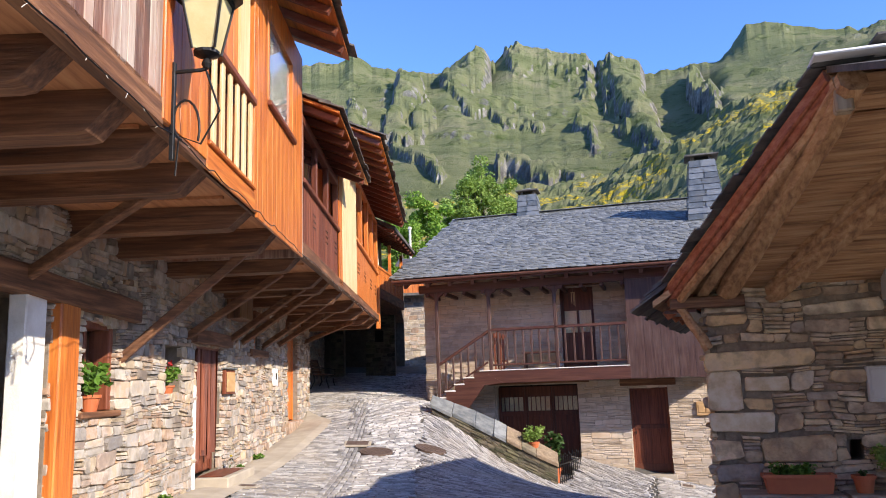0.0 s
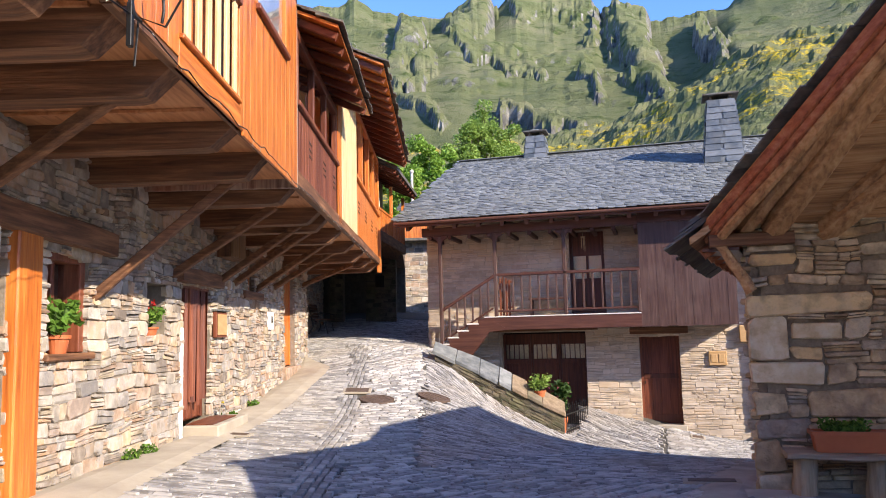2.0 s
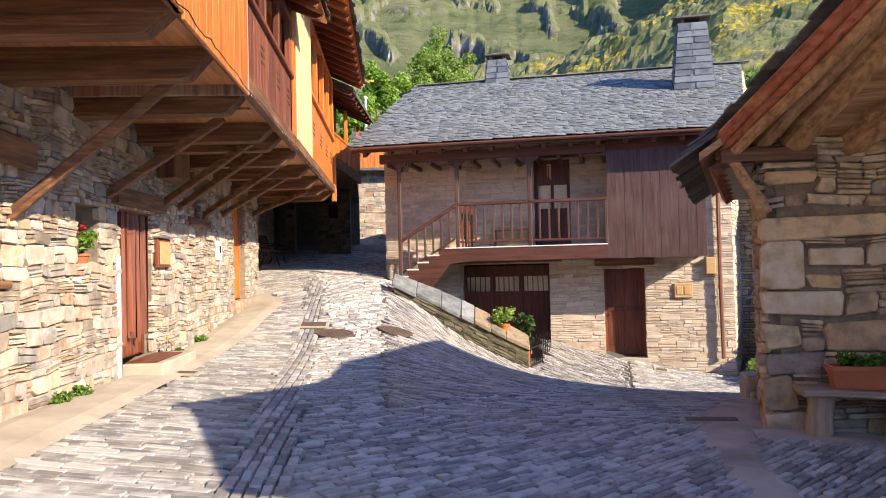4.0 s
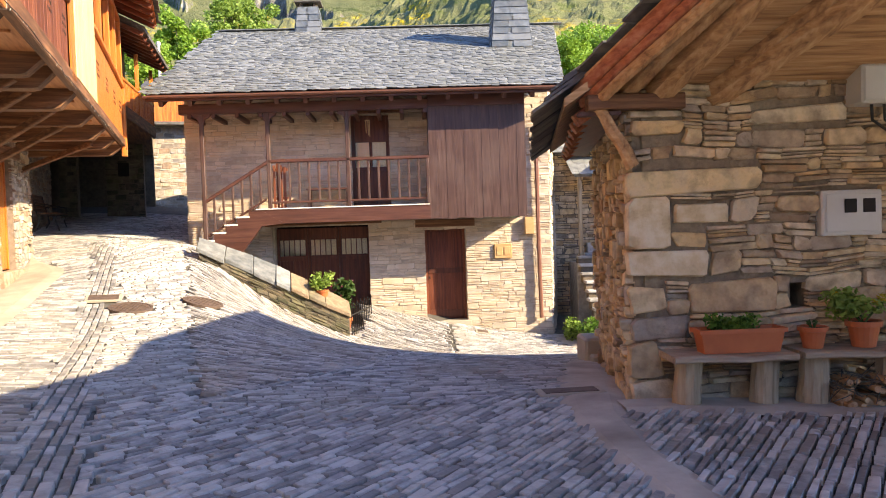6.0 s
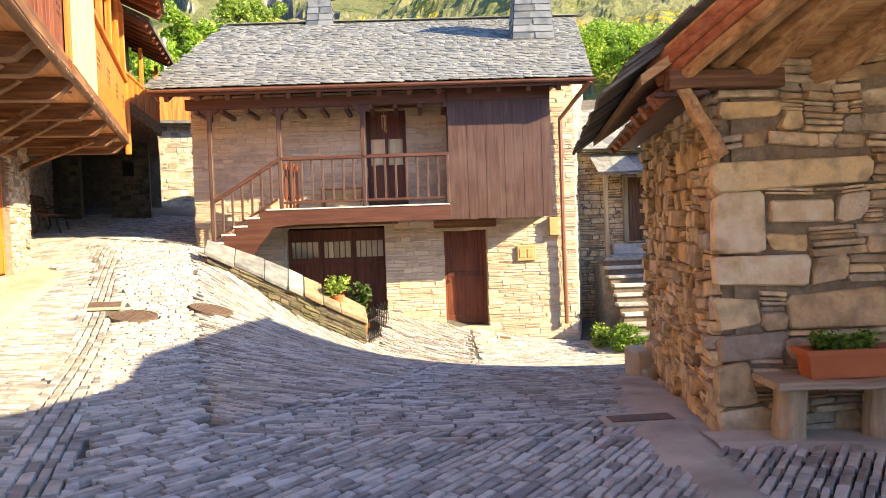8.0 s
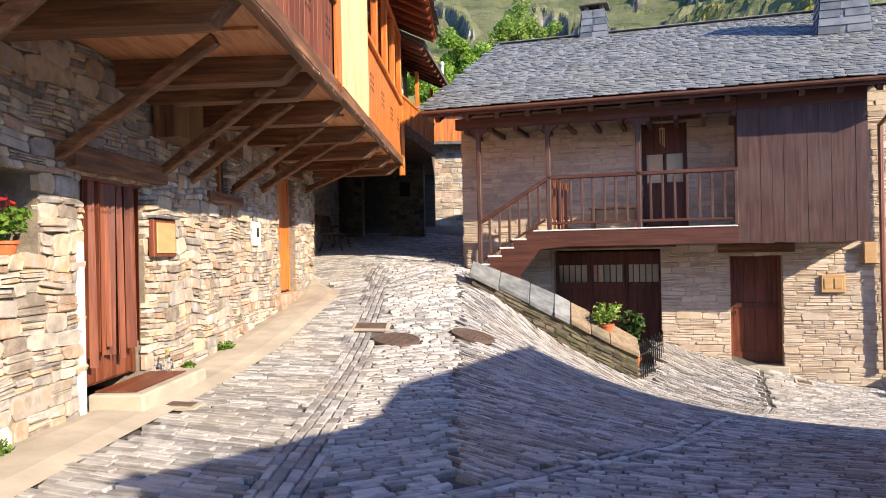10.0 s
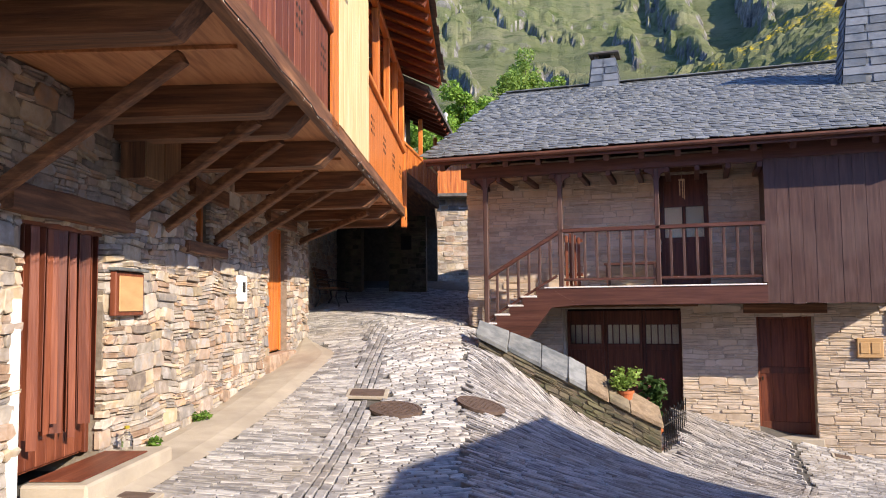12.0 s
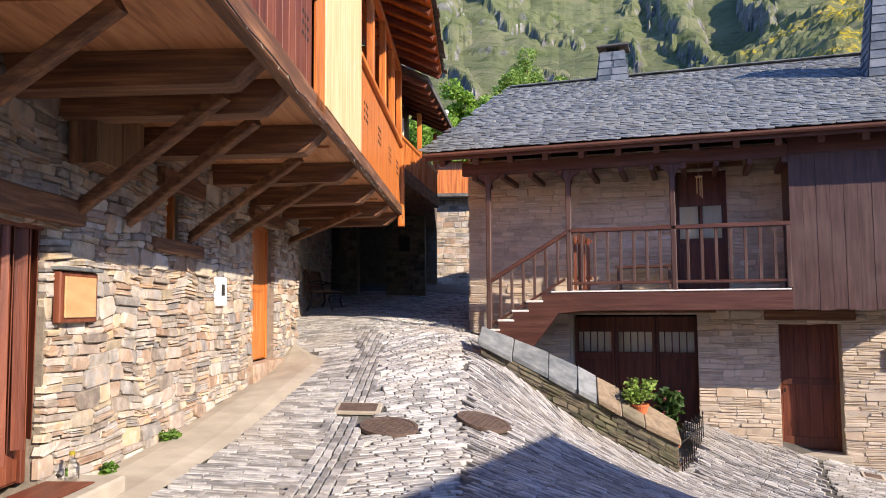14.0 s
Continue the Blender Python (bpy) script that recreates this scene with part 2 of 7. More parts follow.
# mossy stone, darkened further to hold the shade of wall face and porch
M_WALLFACE = material("shaded_mossy_stone", [(0.05, 0.045, 0.032), (0.12, 0.1, 0.07), (0.2, 0.165, 0.11)], grain=5, rand=0.2, island=True, rough=0.95, bump=0.6, bump_scale=30, stain=(0.09, 0.1, 0.04), stain_scale=2.2, stain_amt=0.5)
M_MORTAR = material("mortar_earth", [(0.32, 0.27, 0.21), (0.52, 0.46, 0.37)], grain=9, rough=0.95, bump=0.6, bump_scale=60)
# tan quoin stone with paler noise blotches
M_QUOIN = material("pale_blotched_quoin", [(0.42, 0.29, 0.165), (0.62, 0.46, 0.27), (0.72, 0.57, 0.36)], grain=6, rand=0.1, rough=0.9, bump=0.7, bump_scale=18, bump_dist=0.02, stain=(0.72, 0.64, 0.5), stain_scale=6, stain_amt=0.5)
M_LJOINT = material("earth_joint", [(0.15, 0.12, 0.09), (0.27, 0.225, 0.17)], grain=9, rough=0.95, bump=0.6, bump_scale=50)
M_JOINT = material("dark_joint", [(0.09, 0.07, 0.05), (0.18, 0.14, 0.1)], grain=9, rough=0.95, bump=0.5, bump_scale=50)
M_BJOINT = material("barn_joint", [(0.16, 0.115, 0.075), (0.32, 0.24, 0.155)], grain=9, rough=0.95, bump=0.8, bump_scale=35, bump_dist=0.02)
M_STONE_B = material("barn_stone", [(0.3, 0.2, 0.12), (0.52, 0.36, 0.205), (0.66, 0.49, 0.3), (0.76, 0.53, 0.27)], grain=5, rand=0.26, rough=0.92, bump=0.95, bump_scale=16, stain=(0.17, 0.115, 0.075), stain_scale=7, stain_amt=0.6, bump_dist=0.03, hues=[(0.56, 0.33, 0.15), (0.4, 0.36, 0.31), (0.68, 0.5, 0.27), (0.3, 0.2, 0.13), (0.6, 0.47, 0.34), (0.72, 0.6, 0.42)])
M_STONE_BI = material("barn_stone_joined", [(0.3, 0.2, 0.12), (0.52, 0.36, 0.205), (0.66, 0.49, 0.3), (0.76, 0.53, 0.27)], grain=5, rand=0.26, island=True, rough=0.92, bump=0.95, bump_scale=16, stain=(0.17, 0.115, 0.075), stain_scale=7, stain_amt=0.6, bump_dist=0.03, hues=[(0.56, 0.33, 0.15), (0.4, 0.36, 0.31), (0.68, 0.5, 0.27), (0.3, 0.2, 0.13), (0.6, 0.47, 0.34), (0.72, 0.6, 0.42)])
M_STONE_H = material("house_stone", [(0.36, 0.285, 0.21), (0.54, 0.44, 0.33), (0.63, 0.53, 0.42), (0.6, 0.46, 0.32)], grain=4, rand=0.16, island=True, rough=0.9, bump=0.4, bump_scale=25, stain=(0.3, 0.25, 0.2), stain_scale=1.5, stain_amt=0.4, hues=[(0.58, 0.47, 0.35), (0.46, 0.36, 0.26), (0.62, 0.52, 0.42), (0.52, 0.38, 0.26), (0.4, 0.33, 0.27)])
M_STONE_HP = material("house_stone_piece", [(0.36, 0.285, 0.21), (0.54, 0.44, 0.33), (0.63, 0.53, 0.42), (0.6, 0.46, 0.32)], grain=4, rand=0.16, rough=0.9, bump=0.4, bump_scale=25, stain=(0.3, 0.25, 0.2), stain_scale=1.5, stain_amt=0.4, hues=[(0.58, 0.47, 0.35), (0.46, 0.36, 0.26), (0.62, 0.52, 0.42), (0.52, 0.38, 0.26), (0.4, 0.33, 0.27)])
M_SLATE = material("slate_roof", [(0.09, 0.1, 0.105), (0.155, 0.165, 0.165), (0.24, 0.25, 0.245)], grain=6, rand=0.16, island=True, rough=0.62, spec=0.3, bump=0.3, bump_scale=25, stain=(0.2, 0.2, 0.165), stain_scale=0.9, stain_amt=0.35)
M_SLATE_P = material("slate_piece", [(0.09, 0.1, 0.105), (0.155, 0.165, 0.165), (0.24, 0.25, 0.245)], grain=6, rand=0.16, rough=0.62, spec=0.3, bump=0.3, bump_scale=25, stain=(0.2, 0.2, 0.165), stain_scale=0.9, stain_amt=0.35)
M_SLATE_BLUE = material("chimney_slate", [(0.07, 0.085, 0.1), (0.11, 0.13, 0.15), (0.17, 0.19, 0.21)], grain=4, rand=0.22, rough=0.5, spec=0.3, bump=0.4, bump_scale=20, stain=(0.2, 0.2, 0.19), stain_scale=3, stain_amt=0.35)
M_SLATE_DARK = material("slate_old", [(0.05, 0.045, 0.04), (0.1, 0.09, 0.08), (0.16, 0.15, 0.12)], grain=6, rand=0.15, island=True, rough=0.8, bump=0.5, bump_scale=30)
M_PAVE = material("paving_slate", [(0.17, 0.163, 0.156), (0.3, 0.288, 0.272), (0.46, 0.44, 0.41)], grain=7, rand=0.23, island=True, rough=0.62, bump=0.6, bump_scale=25, stain=(0.33, 0.28, 0.22), stain_scale=0.6, stain_amt=0.5)
M_PAVE_P = material("paving_piece", [(0.17, 0.163, 0.156), (0.3, 0.288, 0.272), (0.46, 0.44, 0.41)], grain=7, rand=0.23, rough=0.62, bump=0.6, bump_scale=25, stain=(0.33, 0.28, 0.22), stain_scale=0.6, stain_amt=0.5)
M_BED = material("paving_bed", [(0.05, 0.046, 0.04), (0.11, 0.1, 0.085)], grain=8, rough=0.95, bump=0.5, bump_scale=60, stain=(0.16, 0.15, 0.12), stain_scale=0.5)
M_CONC = material("concrete_band", [(0.36, 0.31, 0.24), (0.46, 0.4, 0.31)], grain=3, rough=0.9, bump=0.3, bump_scale=50, stain=(0.26, 0.22, 0.17), stain_scale=1.3, stain_amt=0.6)
M_EARTH = material("trodden_earth", [(0.36, 0.315, 0.26), (0.48, 0.43, 0.36)], grain=3, rough=0.95, bump=0.3, bump_scale=40, stain=(0.13, 0.11, 0.09), stain_scale=1.2, stain_amt=0.6)


def wood(name, cols, axis, **kw):
    s = [7.0, 7.0, 7.0]
    s["xyz".index(axis)] = 0.45
    args = dict(scale=tuple(s), grain=2.6, detail=7, rough=0.62, bump=0.35, bump_scale=9, distort=0.35)
    args.update(kw)
    return material(name, cols, **args)


ORANGE = [(0.27, 0.062, 0.012), (0.5, 0.14, 0.026), (0.66, 0.235, 0.05)]
REDBROWN = [(0.085, 0.021, 0.01), (0.16, 0.043, 0.02), (0.24, 0.075, 0.036)]
DARKWOOD = [(0.055, 0.024, 0.013), (0.145, 0.063, 0.03), (0.29, 0.138, 0.066)]
OLDWOOD = [(0.2, 0.095, 0.042), (0.45, 0.24, 0.11), (0.6, 0.38, 0.2)]
M_ORANGE_V = wood("varnished_plank", ORANGE, "z", rough=0.38, spec=0.5)
M_ORANGE_Y = wood("varnished_rail", ORANGE, "y", rough=0.42)
M_PALE_V = wood("pale_plank", [(0.5, 0.33, 0.15), (0.66, 0.48, 0.25), (0.74, 0.58, 0.35)], "z", rough=0.5)
M_RED_V = wood("red_plank", REDBROWN, "z", rough=0.5, rand=0.1)
# REDBROWN at about 0.6, deep shade of the garage put into the colour
M_RED_SHADE_V = wood("shaded_red_door", [(0.05, 0.014, 0.008), (0.095, 0.027, 0.014), (0.14, 0.045, 0.024)], "z", rough=0.5, rand=0.1)
M_RED_Y = wood("red_rail", REDBROWN, "y", rough=0.5)
M_RED_X = wood("red_beam", REDBROWN, "x", rough=0.5)
M_GREY_V = wood("weathered_plank", [(0.1, 0.06, 0.05), (0.28, 0.19, 0.15), (0.42, 0.34, 0.28)], "z", rough=0.7, bump=0.6, rand=0.3, stain=(0.34, 0.11, 0.05), stain_scale=2)
M_DARK_X = wood("old_joist", DARKWOOD, "x", rough=0.75, bump=0.6)
M_DARK_Y = wood("old_fascia", DARKWOOD, "y", rough=0.7, bump=0.5)
M_DARK_Z = wood("old_upright", DARKWOOD, "z", rough=0.7, bump=0.5)
M_SOFFIT = wood("soffit_board", [(0.3, 0.12, 0.052), (0.5, 0.225, 0.1), (0.6, 0.31, 0.15)], "y", rough=0.7)
M_BROWN_X = wood("stained_beam", [(0.05, 0.018, 0.012), (0.085, 0.031, 0.021), (0.12, 0.05, 0.034)], "x", rough=0.5)
M_BROWN_Z = wood("stained_upright", [(0.038, 0.017, 0.013), (0.068, 0.032, 0.025), (0.11, 0.06, 0.047)], "z", rough=0.55, stain=(0.12, 0.078, 0.066), stain_scale=1.5, stain_amt=0.4)
M_BROWN_Y = wood("stained_rafter", [(0.05, 0.018, 0.012), (0.085, 0.031, 0.021), (0.12, 0.05, 0.034)], "y", rough=0.5)
M_LOG_Y = wood("barn_log", OLDWOOD, "y", rough=0.75, bump=0.6)
M_LOG_X = wood("barn_board", OLDWOOD, "x", rough=0.8, bump=0.6)
M_BARGE = wood("barge_board", [(0.16, 0.045, 0.02), (0.34, 0.11, 0.05), (0.46, 0.21, 0.11)], "y", rough=0.7, bump=0.6)
M_LOG_Z = wood("stump_wood", [(0.2, 0.14, 0.08), (0.36, 0.26, 0.16), (0.46, 0.36, 0.23)], "z", rough=0.8, bump=0.7)
M_BENCH = wood("bench_plank", [(0.18, 0.13, 0.09), (0.33, 0.25, 0.17), (0.44, 0.35, 0.25)], "x", rough=0.8, bump=0.5)
M_WHITE = material("white_paint", [(0.7, 0.69, 0.65), (0.8, 0.79, 0.75)], grain=4, rough=0.6, bump=0.15)
M_LIME = material("limewash", [(0.62, 0.58, 0.5), (0.78, 0.75, 0.69)], grain=5, rough=0.85, bump=0.3)
M_BEIGE = material("beige_plastic", [(0.5, 0.47, 0.4), (0.56, 0.53, 0.46)], grain=3, rough=0.5, bump=0.05)
M_TERRA = material("terracotta", [(0.4, 0.1, 0.035), (0.5, 0.14, 0.05)], grain=4, rough=0.6, bump=0.1)
M_IRON = material("black_iron", [(0.015, 0.015, 0.016), (0.035, 0.033, 0.03)], grain=8, rough=0.45, bump=0.2, metal=0.6)
M_RUST = material("rusty_iron", [(0.09, 0.06, 0.045), (0.16, 0.11, 0.085)], grain=10, rough=0.7, bump=0.3, metal=0.2)
M_COPPER = material("brown_pipe", [(0.16, 0.07, 0.05), (0.22, 0.1, 0.07)], grain=4, rough=0.4, bump=0.05)
# near-black colour that paints the unlit dark behind openings and in holes
M_DARK = material("interior_shade", [(0.012, 0.01, 0.009), (0.03, 0.026, 0.022)], grain=2, rough=0.95, bump=0)
M_SOIL = material("soil", [(0.03, 0.022, 0.016), (0.06, 0.045, 0.03)], grain=15, rough=1.0, bump=0.6)
M_CURTAIN = material("pale_curtain", [(0.74, 0.66, 0.46), (0.84, 0.77, 0.58)], scale=(8, 8, 0.6), grain=3, rough=0.9, bump=0.3)
M_BOARD = material("plywood_cover", [(0.42, 0.25, 0.11), (0.54, 0.34, 0.16)], scale=(1, 1, 4), grain=3, rough=0.6, bump=0.1)


def leaf_material(name, a, b, c):
    m = material(name, [a, b, c], grain=1.2, rand=0.25, island=True, rough=0.6, bump=0, spec=0.3)
    p = m.node_tree.nodes["Principled BSDF"]
    p.inputs["Subsurface Weight"].default_value = 0.0
    tr = m.node_tree.nodes.new("ShaderNodeBsdfTranslucent")
    mx = m.node_tree.nodes.new("ShaderNodeMixShader")
    mx.inputs[0].default_value = 0.45
    col = p.inputs["Base Color"].links[0].from_socket
    link(m.node_tree, col, tr.inputs["Color"])
    link(m.node_tree, p.outputs[0], mx.inputs[1])
    link(m.node_tree, tr.outputs[0], mx.inputs[2])
    link(m.node_tree, mx.outputs[0], m.node_tree.nodes["Material Output"].inputs["Surface"])
    return m


M_LEAF = leaf_material("leaf_green", (0.06, 0.13, 0.018), (0.12, 0.25, 0.035), (0.2, 0.34, 0.06))
M_LEAF_PALE = leaf_material("leaf_pale", (0.16, 0.26, 0.05), (0.25, 0.37, 0.08), (0.33, 0.45, 0.12))
M_LEAF_SUN = leaf_material("leaf_sunny", (0.15, 0.27, 0.035), (0.22, 0.37, 0.055), (0.3, 0.46, 0.09))
M_LEAF_DARK = leaf_material("leaf_dark", (0.03, 0.07, 0.015), (0.06, 0.12, 0.03), (0.1, 0.17, 0.05))
M_GORSE = leaf_material("gorse_bloom", (0.3, 0.24, 0.02), (0.45, 0.36, 0.03), (0.55, 0.45, 0.06))
M_BLOOM = leaf_material("pink_bloom", (0.5, 0.05, 0.14), (0.6, 0.12, 0.22), (0.65, 0.25, 0.32))
M_REDBLOOM = leaf_material("red_bloom", (0.5, 0.02, 0.02), (0.6, 0.03, 0.03), (0.65, 0.06, 0.05))
M_BARK = wood("bark", [(0.07, 0.055, 0.04), (0.14, 0.11, 0.085)], "z", rough=0.9, bump=0.8)


def glass_material(name, tint, rough=0.03):
    m = bpy.data.materials.new(name)
    m.use_nodes = True
    p = m.node_tree.nodes["Principled BSDF"]
    p.inputs["Base Color"].default_value = (*tint, 1)
    p.inputs["Transmission Weight"].default_value = 1.0
    p.inputs["Roughness"].default_value = rough
    p.inputs["IOR"].default_value = 1.45
    return m


M_GLASS = glass_material("window_glass", (0.95, 0.97, 0.96))
M_LAMPGLASS = material("frosted_lamp_glass", [(0.5, 0.42, 0.2), (0.62, 0.54, 0.3)], grain=5, rough=0.35, bump=0.1)

# ---- ground ----
GROUND = np.array([(0, 0, 0.0), (-2, 4, -0.04), (0.5, 8.7, -0.06), (2.6, 8.6, -0.12), (-0.2, 8.2, -0.08), (2.5, 3, 0), (0.7, 11.6, -0.3), (-0.5, 15.8, -0.85),
                   (2.3, 15, -0.75), (2.0, 21.2, -1.38), (-0.5, 21.2, -0.98), (-2.6, 18.75, -0.92), (-3.4, 18.45, -0.55), (-4.2, 18.3, -0.14), (-5.2, 18.2, 0.66), (-3.1, 9.2, -0.05), (-5.6, 6.4, 0.18), (-6.9, 11.3, 0.16),
                   (-5.7, 14.9, 0.24), (-4.7, 15.7, 0.17), (-8.6, 17.3, 0.62), (-7.4, 18.6, 0.93), (-5.7, 18.3, 0.84), (-6.1, 19.8, 1.08), (-6.6, 21.4, 1.15),
                   (-9, 22.5, 1.45), (-10, 27, 2.0), (-9, 32, 2.5), (-14, 25, 1.8), (-3, -6, 0.1), (4, -6, 0.1), (7, 10, -0.1), (7, 20, -1.2), (3, 26, -0.6)])


def tps(r):
    return np.where(r > 1e-9, r * r * np.log(np.maximum(r, 1e-9)), 0.0)


def fit_ground():
    p = GROUND[:, :2]
    k = len(p)
    a = np.zeros((k + 3, k + 3))
    a[:k, :k] = tps(np.linalg.norm(p[:, None] - p[None], axis=2)) + 0.02 * np.eye(k)
    a[:k, k] = a[k, :k] = 1
    a[:k, k + 1:] = p
    a[k + 1:, :k] = p.T
    return np.linalg.solve(a, np.r_[GROUND[:, 2], 0, 0, 0])


GW = fit_ground()
LOW_A, LOW_B = (-5.55, 18.5), (-2.64, 18.95)


def heights(x, y):
    """Ground height; the garage forecourt lies sunken behind the low wall."""
    x, y = np.atleast_1d(np.asarray(x, float)), np.atleast_1d(np.asarray(y, float))
    r = np.sqrt((x[:, None] - GROUND[None, :, 0]) ** 2 + (y[:, None] - GROUND[None, :, 1]) ** 2)
    k = len(GROUND)
    z = tps(r) @ GW[:k] + GW[k] + x * GW[k + 1] + y * GW[k + 2]
    line = LOW_A[1] + (x - LOW_A[0]) * (LOW_B[1] - LOW_A[1]) / (LOW_B[0] - LOW_A[0]) + 0.15
    return np.where((y > line) & (x > -5.5) & (x < -2.45) & (y < 22), np.minimum(z, -0.95), z)


def gz(x, y):
    return float(heights(x, y)[0])


def grid_ground():
    xs = np.r_[np.linspace(-40, -11, 20), np.arange(-10.5, 6.01, 0.25), np.linspace(7, 40, 20)]
    ys = np.r_[np.linspace(-40, -7, 18), np.arange(-6, 26.01, 0.25), np.linspace(27, 48, 14)]
    X, Y = np.meshgrid(xs, ys)
    Z = heights(np.clip(X, -14, 9).ravel(), np.clip(Y, -8, 30).ravel()).reshape(X.shape) - 0.035
    v = [tuple(p) for p in np.stack([X.ravel(), Y.ravel(), Z.ravel()], 1)]
    w = len(xs)
    f = [(j * w + i, j * w + i + 1, (j + 1) * w + i + 1, (j + 1) * w + i) for j in range(len(ys) - 1) for i in range(w - 1)]
    return v, f


ground = tagged(part("ground", grid_ground(), M_BED), "sloping village ground with earth between paving stones", "ground", kind="structure")
for p in ground.data.polygons:
    p.use_smooth = True


# ---- mountains ----
def mountain_material(name, rock_bias, gorse):
    m = bpy.data.materials.new(name)
    m.use_nodes = True
    t = m.node_tree
    n = t.nodes
    b = n["Principled BSDF"]
    tc = n.new("ShaderNodeTexCoord")
    geo = n.new("ShaderNodeNewGeometry")
    sep = n.new("ShaderNodeSeparateXYZ")
    link(t, geo.outputs["Normal"], sep.inputs[0])

    def noise_tex(s, d=8, r=0.6):
        q = n.new("ShaderNodeTexNoise")
        q.inputs["Scale"].default_value = s
        q.inputs["Detail"].default_value = d
        q.inputs["Roughness"].default_value = r
        link(t, tc.outputs["Object"], q.inputs["Vector"])
        return q.outputs["Fac"]

    def ramp(f, stops):
        q = n.new("ShaderNodeValToRGB")
        while len(q.color_ramp.elements) < len(stops):
            q.color_ramp.elements.new(0.5)
        for e, (pos, c) in zip(q.color_ramp.elements, stops):
            e.position, e.color = pos, (*c, 1)
        link(t, f, q.inputs["Fac"])
        return q.outputs["Color"]

    def mix(f, a, c):
        q = n.new("ShaderNodeMixRGB")
        link(t, f, q.inputs["Fac"])
        link(t, a, q.inputs["Color1"])
        link(t, c, q.inputs["Color2"])
        return q.outputs["Color"]

    grass = ramp(noise_tex(0.02 if not gorse else 0.09), [(0.3, (0.082, 0.098, 0.04)), (0.5, (0.128, 0.138, 0.064)), (0.7, (0.178, 0.168, 0.094))])
    scrub = ramp(noise_tex(0.11 if not gorse else 0.5, 10, 0.7), [(0.52, (0, 0, 0)), (0.64, (1, 1, 1))])
    dark = ramp(noise_tex(0.3), [(0.3, (0.03, 0.05, 0.014)), (0.7, (0.075, 0.1, 0.03))])
    col = mix(scrub, grass, dark)
    if gorse:
        yel = ramp(noise_tex(0.06, 6), [(0.5, (0, 0, 0)), (0.56, (1, 1, 1))])
        spot = ramp(noise_tex(0.9, 8, 0.75), [(0.48, (0, 0, 0)), (0.56, (1, 1, 1))])
        both = n.new("ShaderNodeMixRGB")
        both.blend_type = "MULTIPLY"
        both.inputs["Fac"].default_value = 1
        link(t, yel, both.inputs["Color1"])
        link(t, spot, both.inputs["Color2"])
        gold = ramp(noise_tex(1.5), [(0.3, (0.3, 0.22, 0.015)), (0.7, (0.5, 0.37, 0.03))])
        col = mix(both.outputs["Color"], col, gold)
    rock = ramp(noise_tex(0.12, 12, 0.72), [(0.36, (0.05, 0.05, 0.047)), (0.5, (0.15, 0.145, 0.125)), (0.66, (0.3, 0.285, 0.245))])
    steep = n.new("ShaderNodeMath")
    steep.operation = "ADD"
    link(t, sep.outputs["Z"], steep.inputs[0])
    nm = n.new("ShaderNodeMath")
    nm.operation = "MULTIPLY_ADD"
    link(t, noise_tex(0.05, 8, 0.7), nm.inputs[0])
    nm.inputs[1].default_value = 0.9
    nm.inputs[2].default_value = -0.45 + rock_bias
    link(t, nm.outputs[0], steep.inputs[1])
    rf = ramp(steep.outputs[0], [(0.6, (1, 1, 1)), (0.7, (0, 0, 0))])
    col = mix(rf, col, rock)
    link(t, col, b.inputs["Base Color"])
    b.inputs["Roughness"].default_value = 0.95
    b.inputs["Specular IOR Level"].default_value = 0.1
    bp = n.new("ShaderNodeBump")
    bp.inputs["Strength"].default_value = 0.8
    bp.inputs["Distance"].default_value = 2.0 if not gorse else 0.5
    link(t, noise_tex(0.25 if not gorse else 0.8, 10, 0.7), bp.inputs["Height"])
    link(t, bp.outputs["Normal"], b.inputs["Normal"])
    return m


# skyline: degrees right of north, degrees above the eye
SKYLINE = [(-180, 9), (-95, 14), (-55, 17), (-31, 21.8), (-25.5, 23.1), (-23.1, 23.3), (-22, 24.0), (-20.5, 23.1), (-18.7, 22.7), (-15.2, 22.7), (-14, 23.4), (-12.9, 24.2), (-11.8, 23.8), (-11.3, 22.8), (-10.8, 23.4), (-9.6, 24.4), (-8.1, 23.8), (-5.5, 23.1), (-3.9, 22.8), (-3.2, 21.6), (-2, 22.0), (-0.4, 21.3), (2.7, 21.4), (5.7, 21.6), (6.3, 22.0), (7.6, 23.5), (8.5, 23.6), (10.5, 22.9), (12.3, 22.4), (14.6, 21.7), (16, 21.8), (30, 22), (60, 18), (95, 12), (180, 9)]
NEAR_LINE = [(-95, 5), (-40, 8), (-25, 12.5), (-16, 13.6), (-10, 14.2), (-4, 14.8), (2, 16.6), (8, 19.0), (14, 19.4), (25, 20), (45, 18), (95, 8)]


# outcrops of rock: from and to (degrees right of north, degrees up), breadth, boldness
CRAGS = [(-17.9, 21.4, -19.2, 18.2, 0.9, 1.0), (-17.0, 19.8, -18.0, 17.8, 0.6, 0.8), (-22.0, 18.8, -20.8, 17.0, 0.9, 0.9), (-19.3, 16.6, -15.5, 15.0, 0.8, 0.9), (-12.6, 23.3, -14.6, 21.6, 1.2, 0.8),
         (-9.6, 23.3, -4.2, 22.2, 1.4, 0.7), (-14.2, 20.2, -8.4, 18.7, 0.8, 0.7), (-11.0, 15.2, -6.0, 13.6, 0.9, 1.2), (-2.4, 21.3, 0.2, 15.6, 1.5, 1.3), (-5.0, 18.5, -3.6, 16.4, 0.7, 0.6), (4.0, 19.9, 3.9, 16.0, 0.7, 1.3)]


